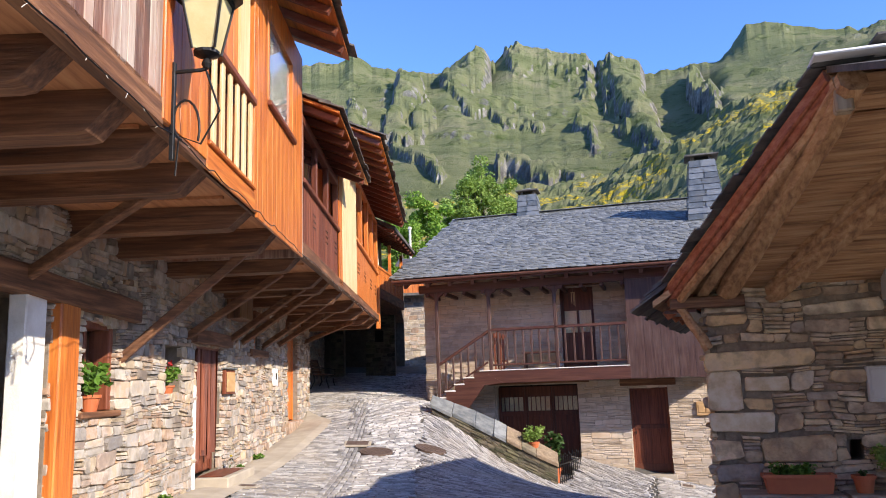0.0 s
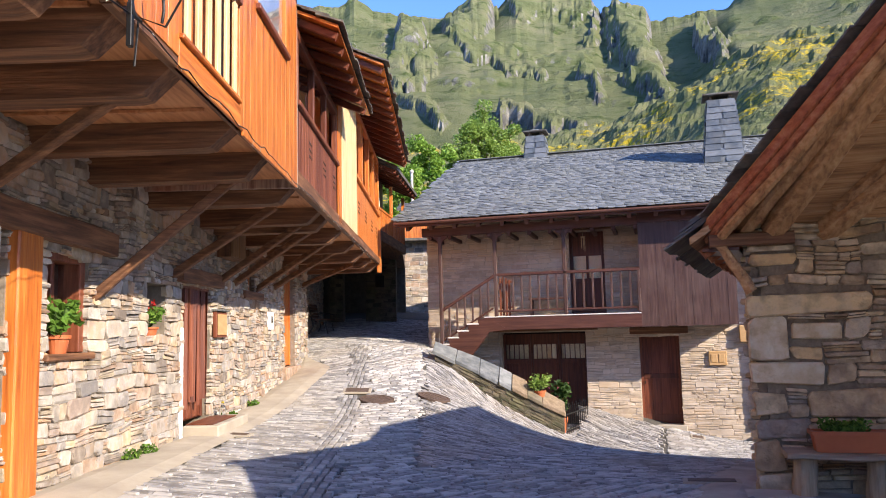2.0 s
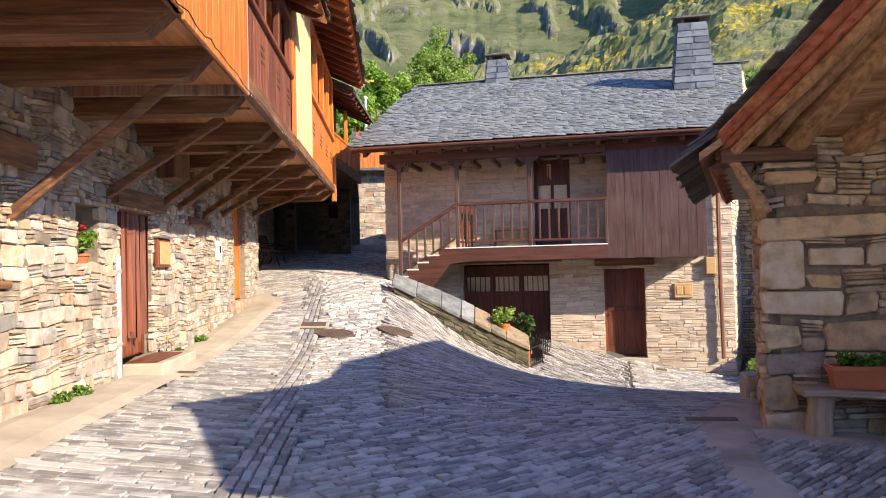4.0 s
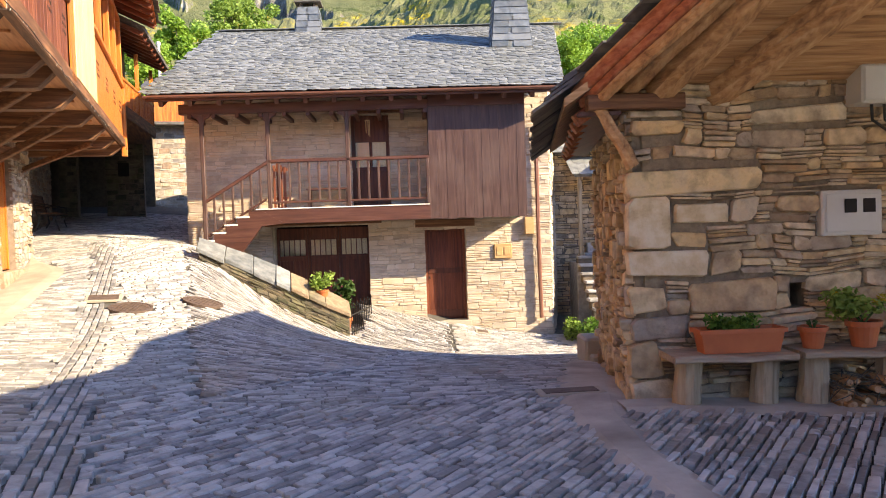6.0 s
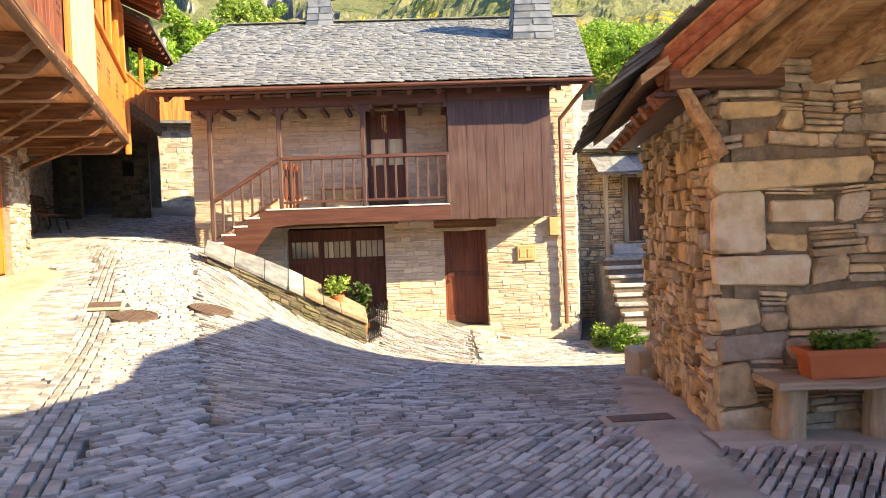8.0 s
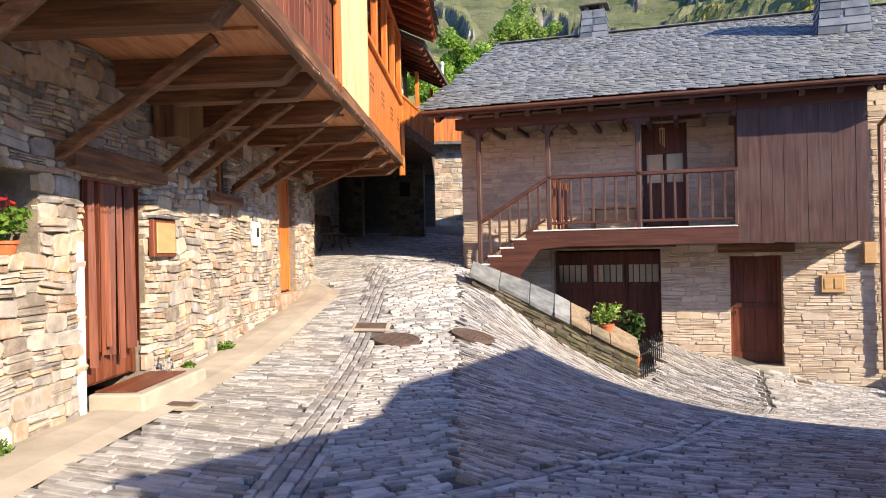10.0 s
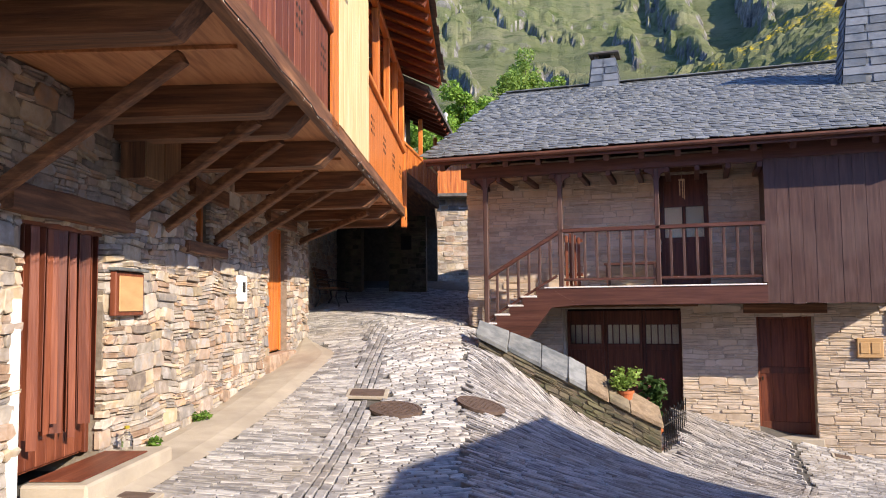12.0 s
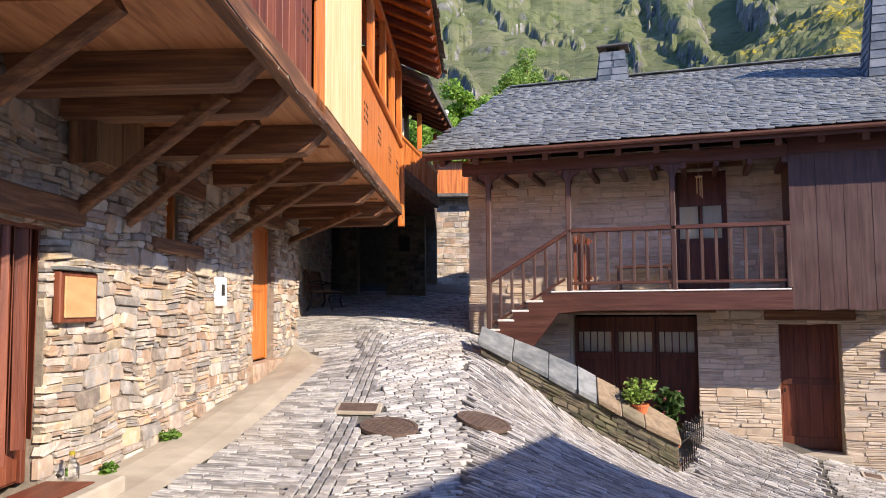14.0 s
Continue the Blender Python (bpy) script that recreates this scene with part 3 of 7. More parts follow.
def lerp_line(line, a):
    return np.interp(a, [p[0] for p in line], [p[1] for p in line])


def land_z(a, r, line, r0, r1, e0, rough, crag, power):
    """Height of a hillside at azimuth a and distance r."""
    top = float(lerp_line(line, a))
    crest = 0.0
    if crag:
        body = sum(float(lerp_line(line, a + k)) for k in (-8, -5, -2, 2, 5, 8)) / 6 - 0.4
        crest, top = top - body, body
    g = max(0.0, min(1.0, math.log(r / r0) / math.log(r1 / r0)))
    x, y = r * math.sin(radians(a)), r * math.cos(radians(a))
    pw = power
    jag = 0.0
    if crag:
        jag = 0.2 * noise.fractal(Vector((a * 1.1, 2.0, 0.5)), 0.7, 2.1, 5)
        bluff = min(1.0, max(0.0, (a - 3.2 + 1.5 * noise.fractal(Vector((r * 0.012, 1.0, 6.1)), 0.9, 2.0, 4)) / 2.6))
        pw = power - 0.42 * bluff * bluff * (3 - 2 * bluff)
    el = e0 + (top - e0) * g ** pw + (crest + jag) * g ** 9
    z = 1.5 + r * math.tan(radians(el))
    k = 1.0 / r1
    w = min(1.0, 4 * g) * (1 - 0.8 * max(0.0, g - 0.8) / 0.2)
    z += rough * r * w * noise.fractal(Vector((x * k * 4.5, y * k * 3.5, 9.1)), 0.95, 2.05, 6)
    if crag:
        q = noise.fractal(Vector((x * k * 6.0 + 5, y * k * 9.0, 7.7)), 0.8, 2.1, 5)
        mask = min(1.0, max(0.0, (q - 0.16) * 6))
        rid = noise.ridged_multi_fractal(Vector((x * k * 11.0, y * k * 7.0, 3.3)), 0.85, 2.1, 6, 1.0, 2.0)
        z += 0.3 * crag * r * (0.35 + 0.65 * w) * mask * (0.4 + 0.9 * rid)
        if -34 < a < 20:
            ja = a + 1.1 * noise.fractal(Vector((a * 0.35, el * 0.4, 1.7)), 0.8, 2.1, 4)
            je = el + 0.9 * noise.fractal(Vector((a * 0.4, el * 0.5, 6.7)), 0.8, 2.1, 4)
            lump = 0.0
            for a0, e_0, a1, e_1, wid, hgt in CRAGS:
                da, de = a1 - a0, e_1 - e_0
                t = max(0.0, min(1.0, ((ja - a0) * da + (je - e_0) * de) / (da * da + de * de)))
                pa_, pe_ = ja - a0 - t * da, je - e_0 - t * de
                d = math.hypot(pa_, pe_) / (wid * (0.55 if pa_ < 0 else 1.2))
                if d < 1:
                    lump = max(lump, hgt * (1 - d * d) ** 0.7)
            z += 0.017 * r * lump * (0.5 + 0.5 * rid)
    else:
        z += 0.012 * r * min(1.0, 4 * g) * noise.fractal(Vector((x * 0.16, y * 0.16, 2.2)), 0.6, 2.1, 4)
    if r > r1:
        z -= (r - r1) * 0.9
    return x, y, z


def polar_land(name, args, azimuths, nr, mat, label):
    """A hillside round the village: it climbs to its crest and falls away behind."""
    r0, r1 = args[1], args[2]
    verts, faces = [], []
    for a in azimuths:
        for j in range(nr):
            verts.append(land_z(float(a), r0 * (r1 * 1.25 / r0) ** (j / (nr - 1)), *args))
    for i in range(len(azimuths) - 1):
        for j in range(nr - 1):
            o = i * nr + j
            faces.append((o, o + 1, o + nr + 1, o + nr))
    ob = part(name, (verts, faces), mat)
    return tagged(ob, label, "mountain", kind="structure")


M_FAR = mountain_material("mountain_far", 0.2, False)
M_NEAR = mountain_material("hill_near", 0.34, True)
HILL = (NEAR_LINE, 34, 170, -4.0, 0.03, 0.0, 0.45)
polar_land("backdrop_mountain", (SKYLINE, 170, 620, 11.0, 0.014, 0.017, 0.9), np.r_[np.linspace(-180, -42, 60), np.linspace(-41.8, 36, 480), np.linspace(37, 180, 60)], 250, M_FAR, "craggy green mountain ridge with grey limestone outcrops")
polar_land("backdrop_hill", HILL, np.r_[np.linspace(-95, -40, 40), np.linspace(-39.7, 40, 300), np.linspace(41, 95, 40)], 150, M_NEAR, "near grassy hillside dotted with yellow flowering gorse")

# ---- stone house with balcony, facing the square ----
HY, FY = 21.4, 20.3          # stone front; balcony front
HX0, HX1 = -6.55, 2.05
house = thing("stone_house", pose(0, 0, 0), "two-storey stone house with slate roof and wooden balcony", "house")
GARAGE = (-4.6, -2.32, -1.2, 1.42)
H_DOOR = (-0.98, 0.0, -1.2, 1.26)
UP_DOOR = (-2.66, -1.75, 1.86, 4.03)
house_holes = [GARAGE, H_DOOR, UP_DOOR]
place_h = lambda u, v, d: Vector((u, HY + d, v))
wall_h = part("wall", wall_with_holes(bmesh.new(), HX0, HX1, -2.0, 4.45, house_holes, place_h, 0.5), M_MORTAR, house, "coursed tan stone front wall")
# flaring side wall and gable
sx = lambda y: HX1 + (y - HY) * 0.25
bm = bmesh.new()
prism(bm, [(HX1, HY + 0.5, -2), (sx(30.4), 30.4, -2), (sx(30.4), 30.4, 4.9), (sx(26), 26, 6.98), (HX1, HY + 0.5, 4.85)], (0, 0, 0), (-0.4, 0, 0))
side_r = part("side_wall", bm, M_MORTAR, house)
bm = bmesh.new()
prism(bm, [(HX0, HY + 0.5, -1), (HX0, 30.4, -1), (HX0, 30.4, 4.9), (HX0, 26, 6.98), (HX0, HY + 0.5, 4.85)], (0, 0, 0), (0.4, 0, 0))
side_l = part("side_wall", bm, M_MORTAR, house)
part("rear_wall", boxed(HX0 + 0.4, 3.8, 30.0, 30.4, -1, 4.85), M_MORTAR, house)
# floor and partition coloured black to paint the unlit rooms behind the openings
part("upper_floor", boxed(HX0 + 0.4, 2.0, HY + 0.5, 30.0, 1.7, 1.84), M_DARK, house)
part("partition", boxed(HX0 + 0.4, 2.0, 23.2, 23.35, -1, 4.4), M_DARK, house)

# roof slab
EAVE_Y, EAVE_Z, RIDGE_Y, RIDGE_Z = 19.78, 4.36, 26.0, 7.2
roof_l = lambda y: -6.9 + (y - EAVE_Y) * 0.03
roof_r = lambda y: 2.16 + (y - EAVE_Y) * 0.155
SLOPE = (RIDGE_Z - EAVE_Z) / (RIDGE_Y - EAVE_Y)
bm = bmesh.new()
for y0, z0, y1, z1 in ((EAVE_Y, EAVE_Z, RIDGE_Y, RIDGE_Z), (RIDGE_Y, RIDGE_Z, 31.2, RIDGE_Z - 5.2 * SLOPE)):
    q = [(roof_l(y0), y0, z0), (roof_r(y0), y0, z0), (roof_r(y1), y1, z1), (roof_l(y1), y1, z1)]
    a = [bm.verts.new((x, y, z - 0.02)) for x, y, z in q]
    b = [bm.verts.new((x, y, z - 0.12)) for x, y, z in q]
    bm.faces.new(a)
    bm.faces.new(b[::-1])
    for i in range(4):
        bm.faces.new((a[i], b[i], b[(i + 1) % 4], a[(i + 1) % 4]))
roof_h = part("roof", bm, M_BROWN_X, house, "grey slate roof on dark boards")
part("fascia", beam(bmesh.new(), (roof_l(EAVE_Y), EAVE_Y - 0.02, EAVE_Z - 0.1), (roof_r(EAVE_Y), EAVE_Y - 0.02, EAVE_Z - 0.1), 0.035, 0.13), M_BROWN_X, house)
gut = bmesh.new()
ring = [(-0.06 * math.cos(math.pi * i / 6), -0.06 * math.sin(math.pi * i / 6)) for i in range(7)]
rows_g = [[gut.verts.new((x, EAVE_Y - 0.1 + a, EAVE_Z - 0.05 + b)) for a, b in ring] for x in (roof_l(EAVE_Y) - 0.02, roof_r(EAVE_Y) + 0.05)]
for i in range(6):
    gut.faces.new((rows_g[0][i], rows_g[0][i + 1], rows_g[1][i + 1], rows_g[1][i]))
part("gutter", gut, M_COPPER, house, "brown metal eaves gutter")
# rafter ends
x = -6.6
while x < 2.0:
    part("rafter", beam(bmesh.new(), (x, EAVE_Y + 0.06, EAVE_Z - 0.2), (x, HY, EAVE_Z - 0.2 + (HY - EAVE_Y - 0.06) * SLOPE), 0.1, 0.13), M_BROWN_Y, house)
    x += 0.62
part("eaves_beam", boxed(-6.35, -0.85, FY - 0.07, FY + 0.09, 3.98, 4.2, 0.01), M_BROWN_X, house, "dark stained eaves beam")
part("eaves_beam", boxed(-0.85, 1.34, FY - 0.05, FY + 0.09, 4.02, 4.34, 0.01), M_BROWN_X, house)
for k in range(11):
    part("ceiling_joist", boxed(-6.15 + k * 0.52, -6.06 + k * 0.52, FY - 0.1, HY, 3.88, 3.976, 0.008), M_BROWN_Y, house)
# turned posts with brackets
for px, z0 in ((-5.87, 1.02), (-4.42, 1.84), (-2.66, 1.84)):
    bm = bmesh.new()
    box(bm, px - 0.045, px + 0.045, FY - 0.045, FY + 0.045, z0, 3.98, 0.012)
    post = part("post", bm, M_BROWN_Z, house, "slim stained balcony post")
    bm = bmesh.new()
    for s in (-1, 1):
        prism(bm, [(s * 0.04, 0, 3.98), (s * 0.2, 0, 3.98), (s * 0.2, 0, 3.93), (s * 0.09, 0, 3.87), (s * 0.04, 0, 3.76)], (px, FY - 0.035, 0), (0, 0.07, 0))
    part("bracket", bm, M_BROWN_X, house)
# balcony floor, edge beam, slab edge
part("balcony_beam", boxed(-4.72, -0.84, FY - 0.03, FY + 0.1, 1.5, 1.82, 0.008), M_BROWN_X, house, "reddish-brown balcony edge beam")
part("balcony_floor", boxed(-4.75, -0.86, FY - 0.045, HY, 1.823, 1.85, 0.006), M_LIME, house, "pale tiled balcony floor")
part("balcony_floor", boxed(-4.72, 1.34, FY + 0.103, HY - 0.002, 1.52, 1.82), M_BROWN_X, house)


def baluster(x, y, z0, z1):
    bm = bmesh.new()
    box(bm, x - 0.024, x + 0.024, y - 0.022, y + 0.022, z0, z1, 0.005)
    return part("baluster", bm, M_BROWN_Z, house)


part("handrail", beam(bmesh.new(), (-4.42, FY, 2.9), (-0.85, FY, 2.9), 0.09, 0.075), M_BROWN_X, house, "stained wooden handrail")
part("bottom_rail", beam(bmesh.new(), (-4.42, FY, 1.98), (-0.85, FY, 1.98), 0.05, 0.05), M_BROWN_X, house)
for k in range(1, 8):
    baluster(-4.42 + k * 0.22, FY, 1.98, 2.88)
for k in range(1, 8):
    baluster(-2.66 + k * 0.225, FY, 1.98, 2.88)
part("end_post", boxed(-0.92, -0.85, FY - 0.04, FY + 0.04, 1.86, 2.92, 0.01), M_BROWN_Z, house)
# stair
STEPS, SX0, SX1, SZ0, SZ1 = 5, -5.95, -4.72, 1.02, 1.86
rise, run = (SZ1 - SZ0) / STEPS, (SX1 - SX0) / (STEPS - 0.3)
for k in range(STEPS):
    z = SZ0 + rise * (k + 1)
    bm = bmesh.new()
    box(bm, SX0 + run * k - 0.03, SX0 + run * (k + 1) + 0.02, FY - 0.05, HY - 0.01, z - 0.04, z, 0.008)
    if k < STEPS - 1:
        part("tread", bm, M_LIME, house, "pale stone stair tread")
    else:
        bm.free()
    part("riser", boxed(SX0 + run * k, SX0 + run * k + 0.03, FY, HY - 0.01, z - rise, z - 0.042), M_BROWN_X, house)
bm = bmesh.new()
poly = [(SX0 - 0.02, 0, SZ0 - 0.1)]
for k in range(STEPS):
    poly += [(SX0 + run * k, 0, SZ0 + rise * k), (SX0 + run * k, 0, SZ0 + rise * (k + 1) - 0.045)]
poly += [(SX1 + 0.1, 0, SZ1 - 0.045), (SX1 + 0.6, 0, 1.51), (SX1 + 0.1, 0, 1.46), (SX0 + 0.75, 0, SZ0 - 0.3), (SX0 + 0.3, 0, SZ0 - 0.3)]
prism(bm, poly, (0, FY - 0.045, 0), (0, 0.08, 0))
part("stringer", bm, M_BROWN_X, house, "reddish-brown stair stringer")
part("stair_handrail", beam(bmesh.new(), (-5.87, FY, 2.03), (-4.42, FY, 2.9), 0.085, 0.075), M_BROWN_X, house)
part("stair_rail", beam(bmesh.new(), (-5.87, FY, 1.24), (-4.5, FY, 2.06), 0.05, 0.045), M_BROWN_X, house)
for k in range(1, 7):
    f = k / 7
    bx = -5.87 + 1.45 * f
    baluster(bx, FY, 1.24 + 0.6 * (bx + 5.87), 2.02 + 0.6 * (bx + 5.87))
part("plinth", boxed(-6.2, -5.5, FY - 0.06, HY, 0.5, 1.02, 0.01), M_LIME, house)
# enclosed plank box at the balcony's end
for k in range(11):
    w = 2.19 / 11
    x0 = -0.85 + k * w
    part("plank", boxed(x0 + 0.002, x0 + w - 0.002, FY - 0.03 + 0.004 * (k % 2), FY + 0.0, 1.51 - 0.01 * (k % 3), 4.018), M_BROWN_Z, house)
part("plank_box", boxed(-0.84, 1.33, FY + 0.003, HY, 1.53, 4.0), M_BROWN_Z, house, "dark stained plank cladding")
# lintels
for a, b, z in ((-4.75, -2.0, 1.44), (-1.2, 0.22, 1.3), (-2.95, -1.48, 4.05)):
    part("lintel", beam(bmesh.new(), (a, HY - 0.0, z + 0.1), (b, HY - 0.0, z + 0.1), 0.18, 0.18, 0.006, 5), M_DARK_X, house, "old dark timber lintel")


def plank_door(parent, place, x0, x1, z0, z1, depth, planks, mats, label, name="door"):
    d = part(name, boxed(x0 + 0.06, x1 - 0.06, depth + 0.03, depth + 0.06, z0, z1 - 0.06), mats[0], parent, label, place)
    for a, b, c, e in ((x0, x0 + 0.06, z0, z1), (x1 - 0.06, x1, z0, z1), (x0 + 0.063, x1 - 0.063, z1 - 0.06, z1)):
        part("frame", boxed(a, b, depth - 0.02, depth + 0.08, c, e, 0.006), mats[1], d)
    w = (x1 - x0 - 0.124) / planks
    for k in range(planks):
        part("plank", boxed(x0 + 0.062 + k * w + 0.003, x0 + 0.062 + (k + 1) * w - 0.003, depth + 0.006, depth + 0.028, z0 + 0.02, z1 - 0.064, 0.003), mats[0], d)
    return d


HD = plank_door(house, None, H_DOOR[0], H_DOOR[1], -0.95, H_DOOR[3], HY + 0.36, 4, (M_RED_V, M_RED_V), "reddish-brown wooden plank door, closed")
part("rail", boxed(-0.92, -0.06, HY + 0.35, HY + 0.367, 0.18, 0.3, 0.004), M_RED_SHADE_V, HD)
part("rail", boxed(-0.92, -0.06, HY + 0.35, HY + 0.367, -0.9, -0.72, 0.004), M_RED_SHADE_V, HD)
part("handle", boxed(-0.9, -0.87, HY + 0.3, HY + 0.348, 0.05, 0.12, 0.004), M_IRON, HD)
part("threshold", boxed(-1.05, 0.08, HY - 0.12, HY + 0.4, -1.2, -0.95, 0.01), M_CONC, house, "worn stone threshold")
# garage doors with barred lights
for k in range(3):
    x0 = -4.55 + k * 0.745
    g = part("garage_door", boxed(x0 + 0.06, x0 + 0.68, HY + 0.33, HY + 0.36, -0.95, 0.68), M_RED_SHADE_V, house, "red garage door leaf, colour darkened for shade, with small barred window")
    for a, b, c, e in ((x0, x0 + 0.06, -0.95, 1.38), (x0 + 0.68, x0 + 0.735, -0.95, 1.38), (x0 + 0.062, x0 + 0.678, 1.1, 1.38), (x0 + 0.062, x0 + 0.678, 0.6, 0.72)):
        part("stile", boxed(a, b, HY + 0.29, HY + 0.37, c, e, 0.005), M_RED_SHADE_V, g)
    for q in range(4):
        part("glazing_bar", boxed(x0 + 0.15 + q * 0.13, x0 + 0.17 + q * 0.13, HY + 0.31, HY + 0.34, 0.72, 1.1), M_RED_SHADE_V, g)
    pn = part("pane", boxed(x0 + 0.06, x0 + 0.68, HY + 0.342, HY + 0.348, 0.72, 1.1), M_GLASS, g)
    pn.visible_shadow = False
    part("blind", boxed(x0 + 0.06, x0 + 0.68, HY + 0.41, HY + 0.42, 0.72, 1.1), M_CURTAIN, g)
    for q in range(4):
        part("plank", boxed(x0 + 0.064 + q * 0.154, x0 + 0.214 + q * 0.154, HY + 0.31, HY + 0.328, -0.93, 0.598, 0.003), M_RED_SHADE_V, g)
part("garage_jamb", boxed(-4.62, -4.56, HY + 0.1, HY + 0.48, -1.2, 1.42), M_MORTAR, house)
# upper glazed door
ud = part("balcony_door", boxed(-2.6, -1.81, HY + 0.18, HY + 0.22, 1.86, 2.75), M_RED_SHADE_V, house, "dark wooden balcony door with curtained panes")
for a, b, c, e in ((-2.66, -2.58, 1.86, 4.03), (-1.83, -1.75, 1.86, 4.03), (-2.22, -2.18, 2.81, 3.39), (-2.578, -1.832, 3.4, 4.03), (-2.578, -1.832, 2.7, 2.8)):
    part("frame", boxed(a, b, HY + 0.14 + (0.02 if b - a > 0.5 else 0), HY + 0.24, c, e, 0.005), M_RED_SHADE_V, ud)
for a, b in ((-2.57, -2.24), (-2.17, -1.84)):
    p = part("pane", boxed(a, b, HY + 0.2, HY + 0.206, 2.8, 3.4), M_GLASS, ud)
    p.visible_shadow = False
    part("curtain", boxed(a, b, HY + 0.212, HY + 0.22, 2.8, 3.4), M_CURTAIN, ud)
# downpipe, boxes
part("downpipe", tube(bmesh.new(), [(2.1, EAVE_Y - 0.1, 4.25), (1.9, EAVE_Y + 0.3, 4.0), (1.74, HY - 0.12, 3.7), (1.74, HY - 0.12, 1.0), (1.76, HY - 0.12, -0.95)], 0.05, 8), M_COPPER, house, "brown metal downpipe")
bm = boxed(1.42, 1.64, HY - 0.16, HY - 0.03, 1.07, 1.48, 0.012)
tagged(part("mailbox", bm, M_BOARD), "yellow-brown wooden box fixed to stone wall", "box")
v = thing("wall_vent_cover", pose(0.89, HY - 0.05, 0.685), "wooden meter cover set in stone wall", "meter cover")
part("frame", boxed(-0.21, 0.21, -0.02, 0.04, -0.175, 0.175, 0.01), M_BOARD, v)
for s in (-1, 1):
    part("panel", boxed(s * 0.09 - 0.07, s * 0.09 + 0.07, -0.032, -0.021, -0.1, 0.1, 0.005), M_BOARD, v)


def chimney(x, y, z0, w0, d0, w1, d1, h, label):
    """Tapered stack hung with slates, slab cap on little legs."""
    c = thing("chimney", pose(x, y, z0), label, "chimney")
    rng = random.Random(int(x * 10))
    bm = bmesh.new()
    prof = [(w0, d0, -0.9), (w0, d0, 0.0), (w1, d1, h)]
    rings = [[bm.verts.new((sx_ * w / 2, sy_ * d / 2, z)) for sx_, sy_ in ((-1, -1), (1, -1), (1, 1), (-1, 1))] for w, d, z in prof]
    for a, b in zip(rings, rings[1:]):
        for i in range(4):
            bm.faces.new((a[i], a[(i + 1) % 4], b[(i + 1) % 4], b[i]))
    bm.faces.new(rings[-1])
    part("stack", bm, M_SLATE, c)
    n = max(4, int(h / 0.17))
    for j in range(n):
        f0, f1 = (j - 0.2) / n, (j + 1) / n
        for fx in range(4):
            for k in range(2):
                s0, s1 = -0.5 + k * 0.5 + rng.uniform(-0.1, 0.1) * (k > 0), -0.5 + (k + 1) * 0.5 + (rng.uniform(-0.1, 0.1) if k == 0 else 0)
                pts = []
                for f, s, o in ((f0, s0, 0.03), (f0, s1, 0.03), (f1, s1, 0.006), (f1, s0, 0.006)):
                    w, d, z = w0 + (w1 - w0) * f, d0 + (d1 - d0) * f, h * f
                    if fx % 2 == 0:
                        pts.append(Vector((s * w, (-1 if fx == 0 else 1) * (d / 2 + o), z)))
                    else:
                        pts.append(Vector(((1 if fx == 1 else -1) * (w / 2 + o), s * d, z)))
                nrm = (pts[1] - pts[0]).cross(pts[3] - pts[0]).normalized() * 0.012
                vs = [tuple(p) for p in pts] + [tuple(p - nrm) for p in pts]
                part("slate", (vs, [(0, 1, 2, 3), (4, 7, 6, 5), (0, 4, 5, 1), (1, 5, 6, 2), (2, 6, 7, 3), (3, 7, 4, 0)]), M_SLATE_BLUE, c)
    for sx_ in (-1, 1):
        part("leg", boxed(sx_ * w1 * 0.35 - 0.05, sx_ * w1 * 0.35 + 0.05, -d1 * 0.4, d1 * 0.4, h, h + 0.12), M_JOINT, c)
    part("cap", boxed(-w1 * 0.66, w1 * 0.66, -d1 * 0.66, d1 * 0.66, h + 0.12, h + 0.17, 0.008), M_SLATE_DARK, c, "flat slate chimney cap")
    part("cap_stone", boxed(-w1 * 0.3, w1 * 0.2, -d1 * 0.25, d1 * 0.25, h + 0.17, h + 0.25, 0.02), M_SLATE_P, c)
    return c


chimney(1.5, 23.6, 6.0, 1.05, 0.8, 0.72, 0.62, 1.75, "tall tapered chimney clad in grey slates")
chimney(-4.1, 26.1, 7.1, 0.75, 0.7, 0.58, 0.55, 0.75, "squat chimney clad in grey slates with cap")

# ---- row of timber-balconied houses along the lane ----
WX, BX = -3.7, -1.85         # stone wall; balcony front
row = thing("balcony_house_row", LEFT, "row of stone houses with overhanging timber upper floors", "house")
L_HOLES = [(7.9, 8.72, 1.33, 2.3), (10.25, 10.85, 1.5, 2.15), (11.5, 12.75, -0.5, 2.22), (14.95, 15.45, 2.3, 2.82), (18.1, 19.35, -0.5, 2.85), (5.7, 7.25, -0.5, 2.45)]
place_l = lambda u, v, d: Vector((WX - d, u, v))
wall_l = part("wall", wall_with_holes(bmesh.new(), 2.0, 21.0, -0.6, 3.5, L_HOLES, place_l, 0.6), M_LJOINT, row, "rubble stone ground-floor wall")
part("end_wall", boxed(-12, WX - 0.6, 20.5, 21.0, -0.6, 6.5), M_MORTAR, row)
# black sheet behind the openings, paints the dark of the rooms
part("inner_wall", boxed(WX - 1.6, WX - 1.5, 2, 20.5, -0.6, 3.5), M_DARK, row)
part("upper_floor", boxed(-12, BX - 0.12, 2.0, 21.6, 3.33, 3.37), M_SOFFIT, row, "boarded balcony floor seen from below")
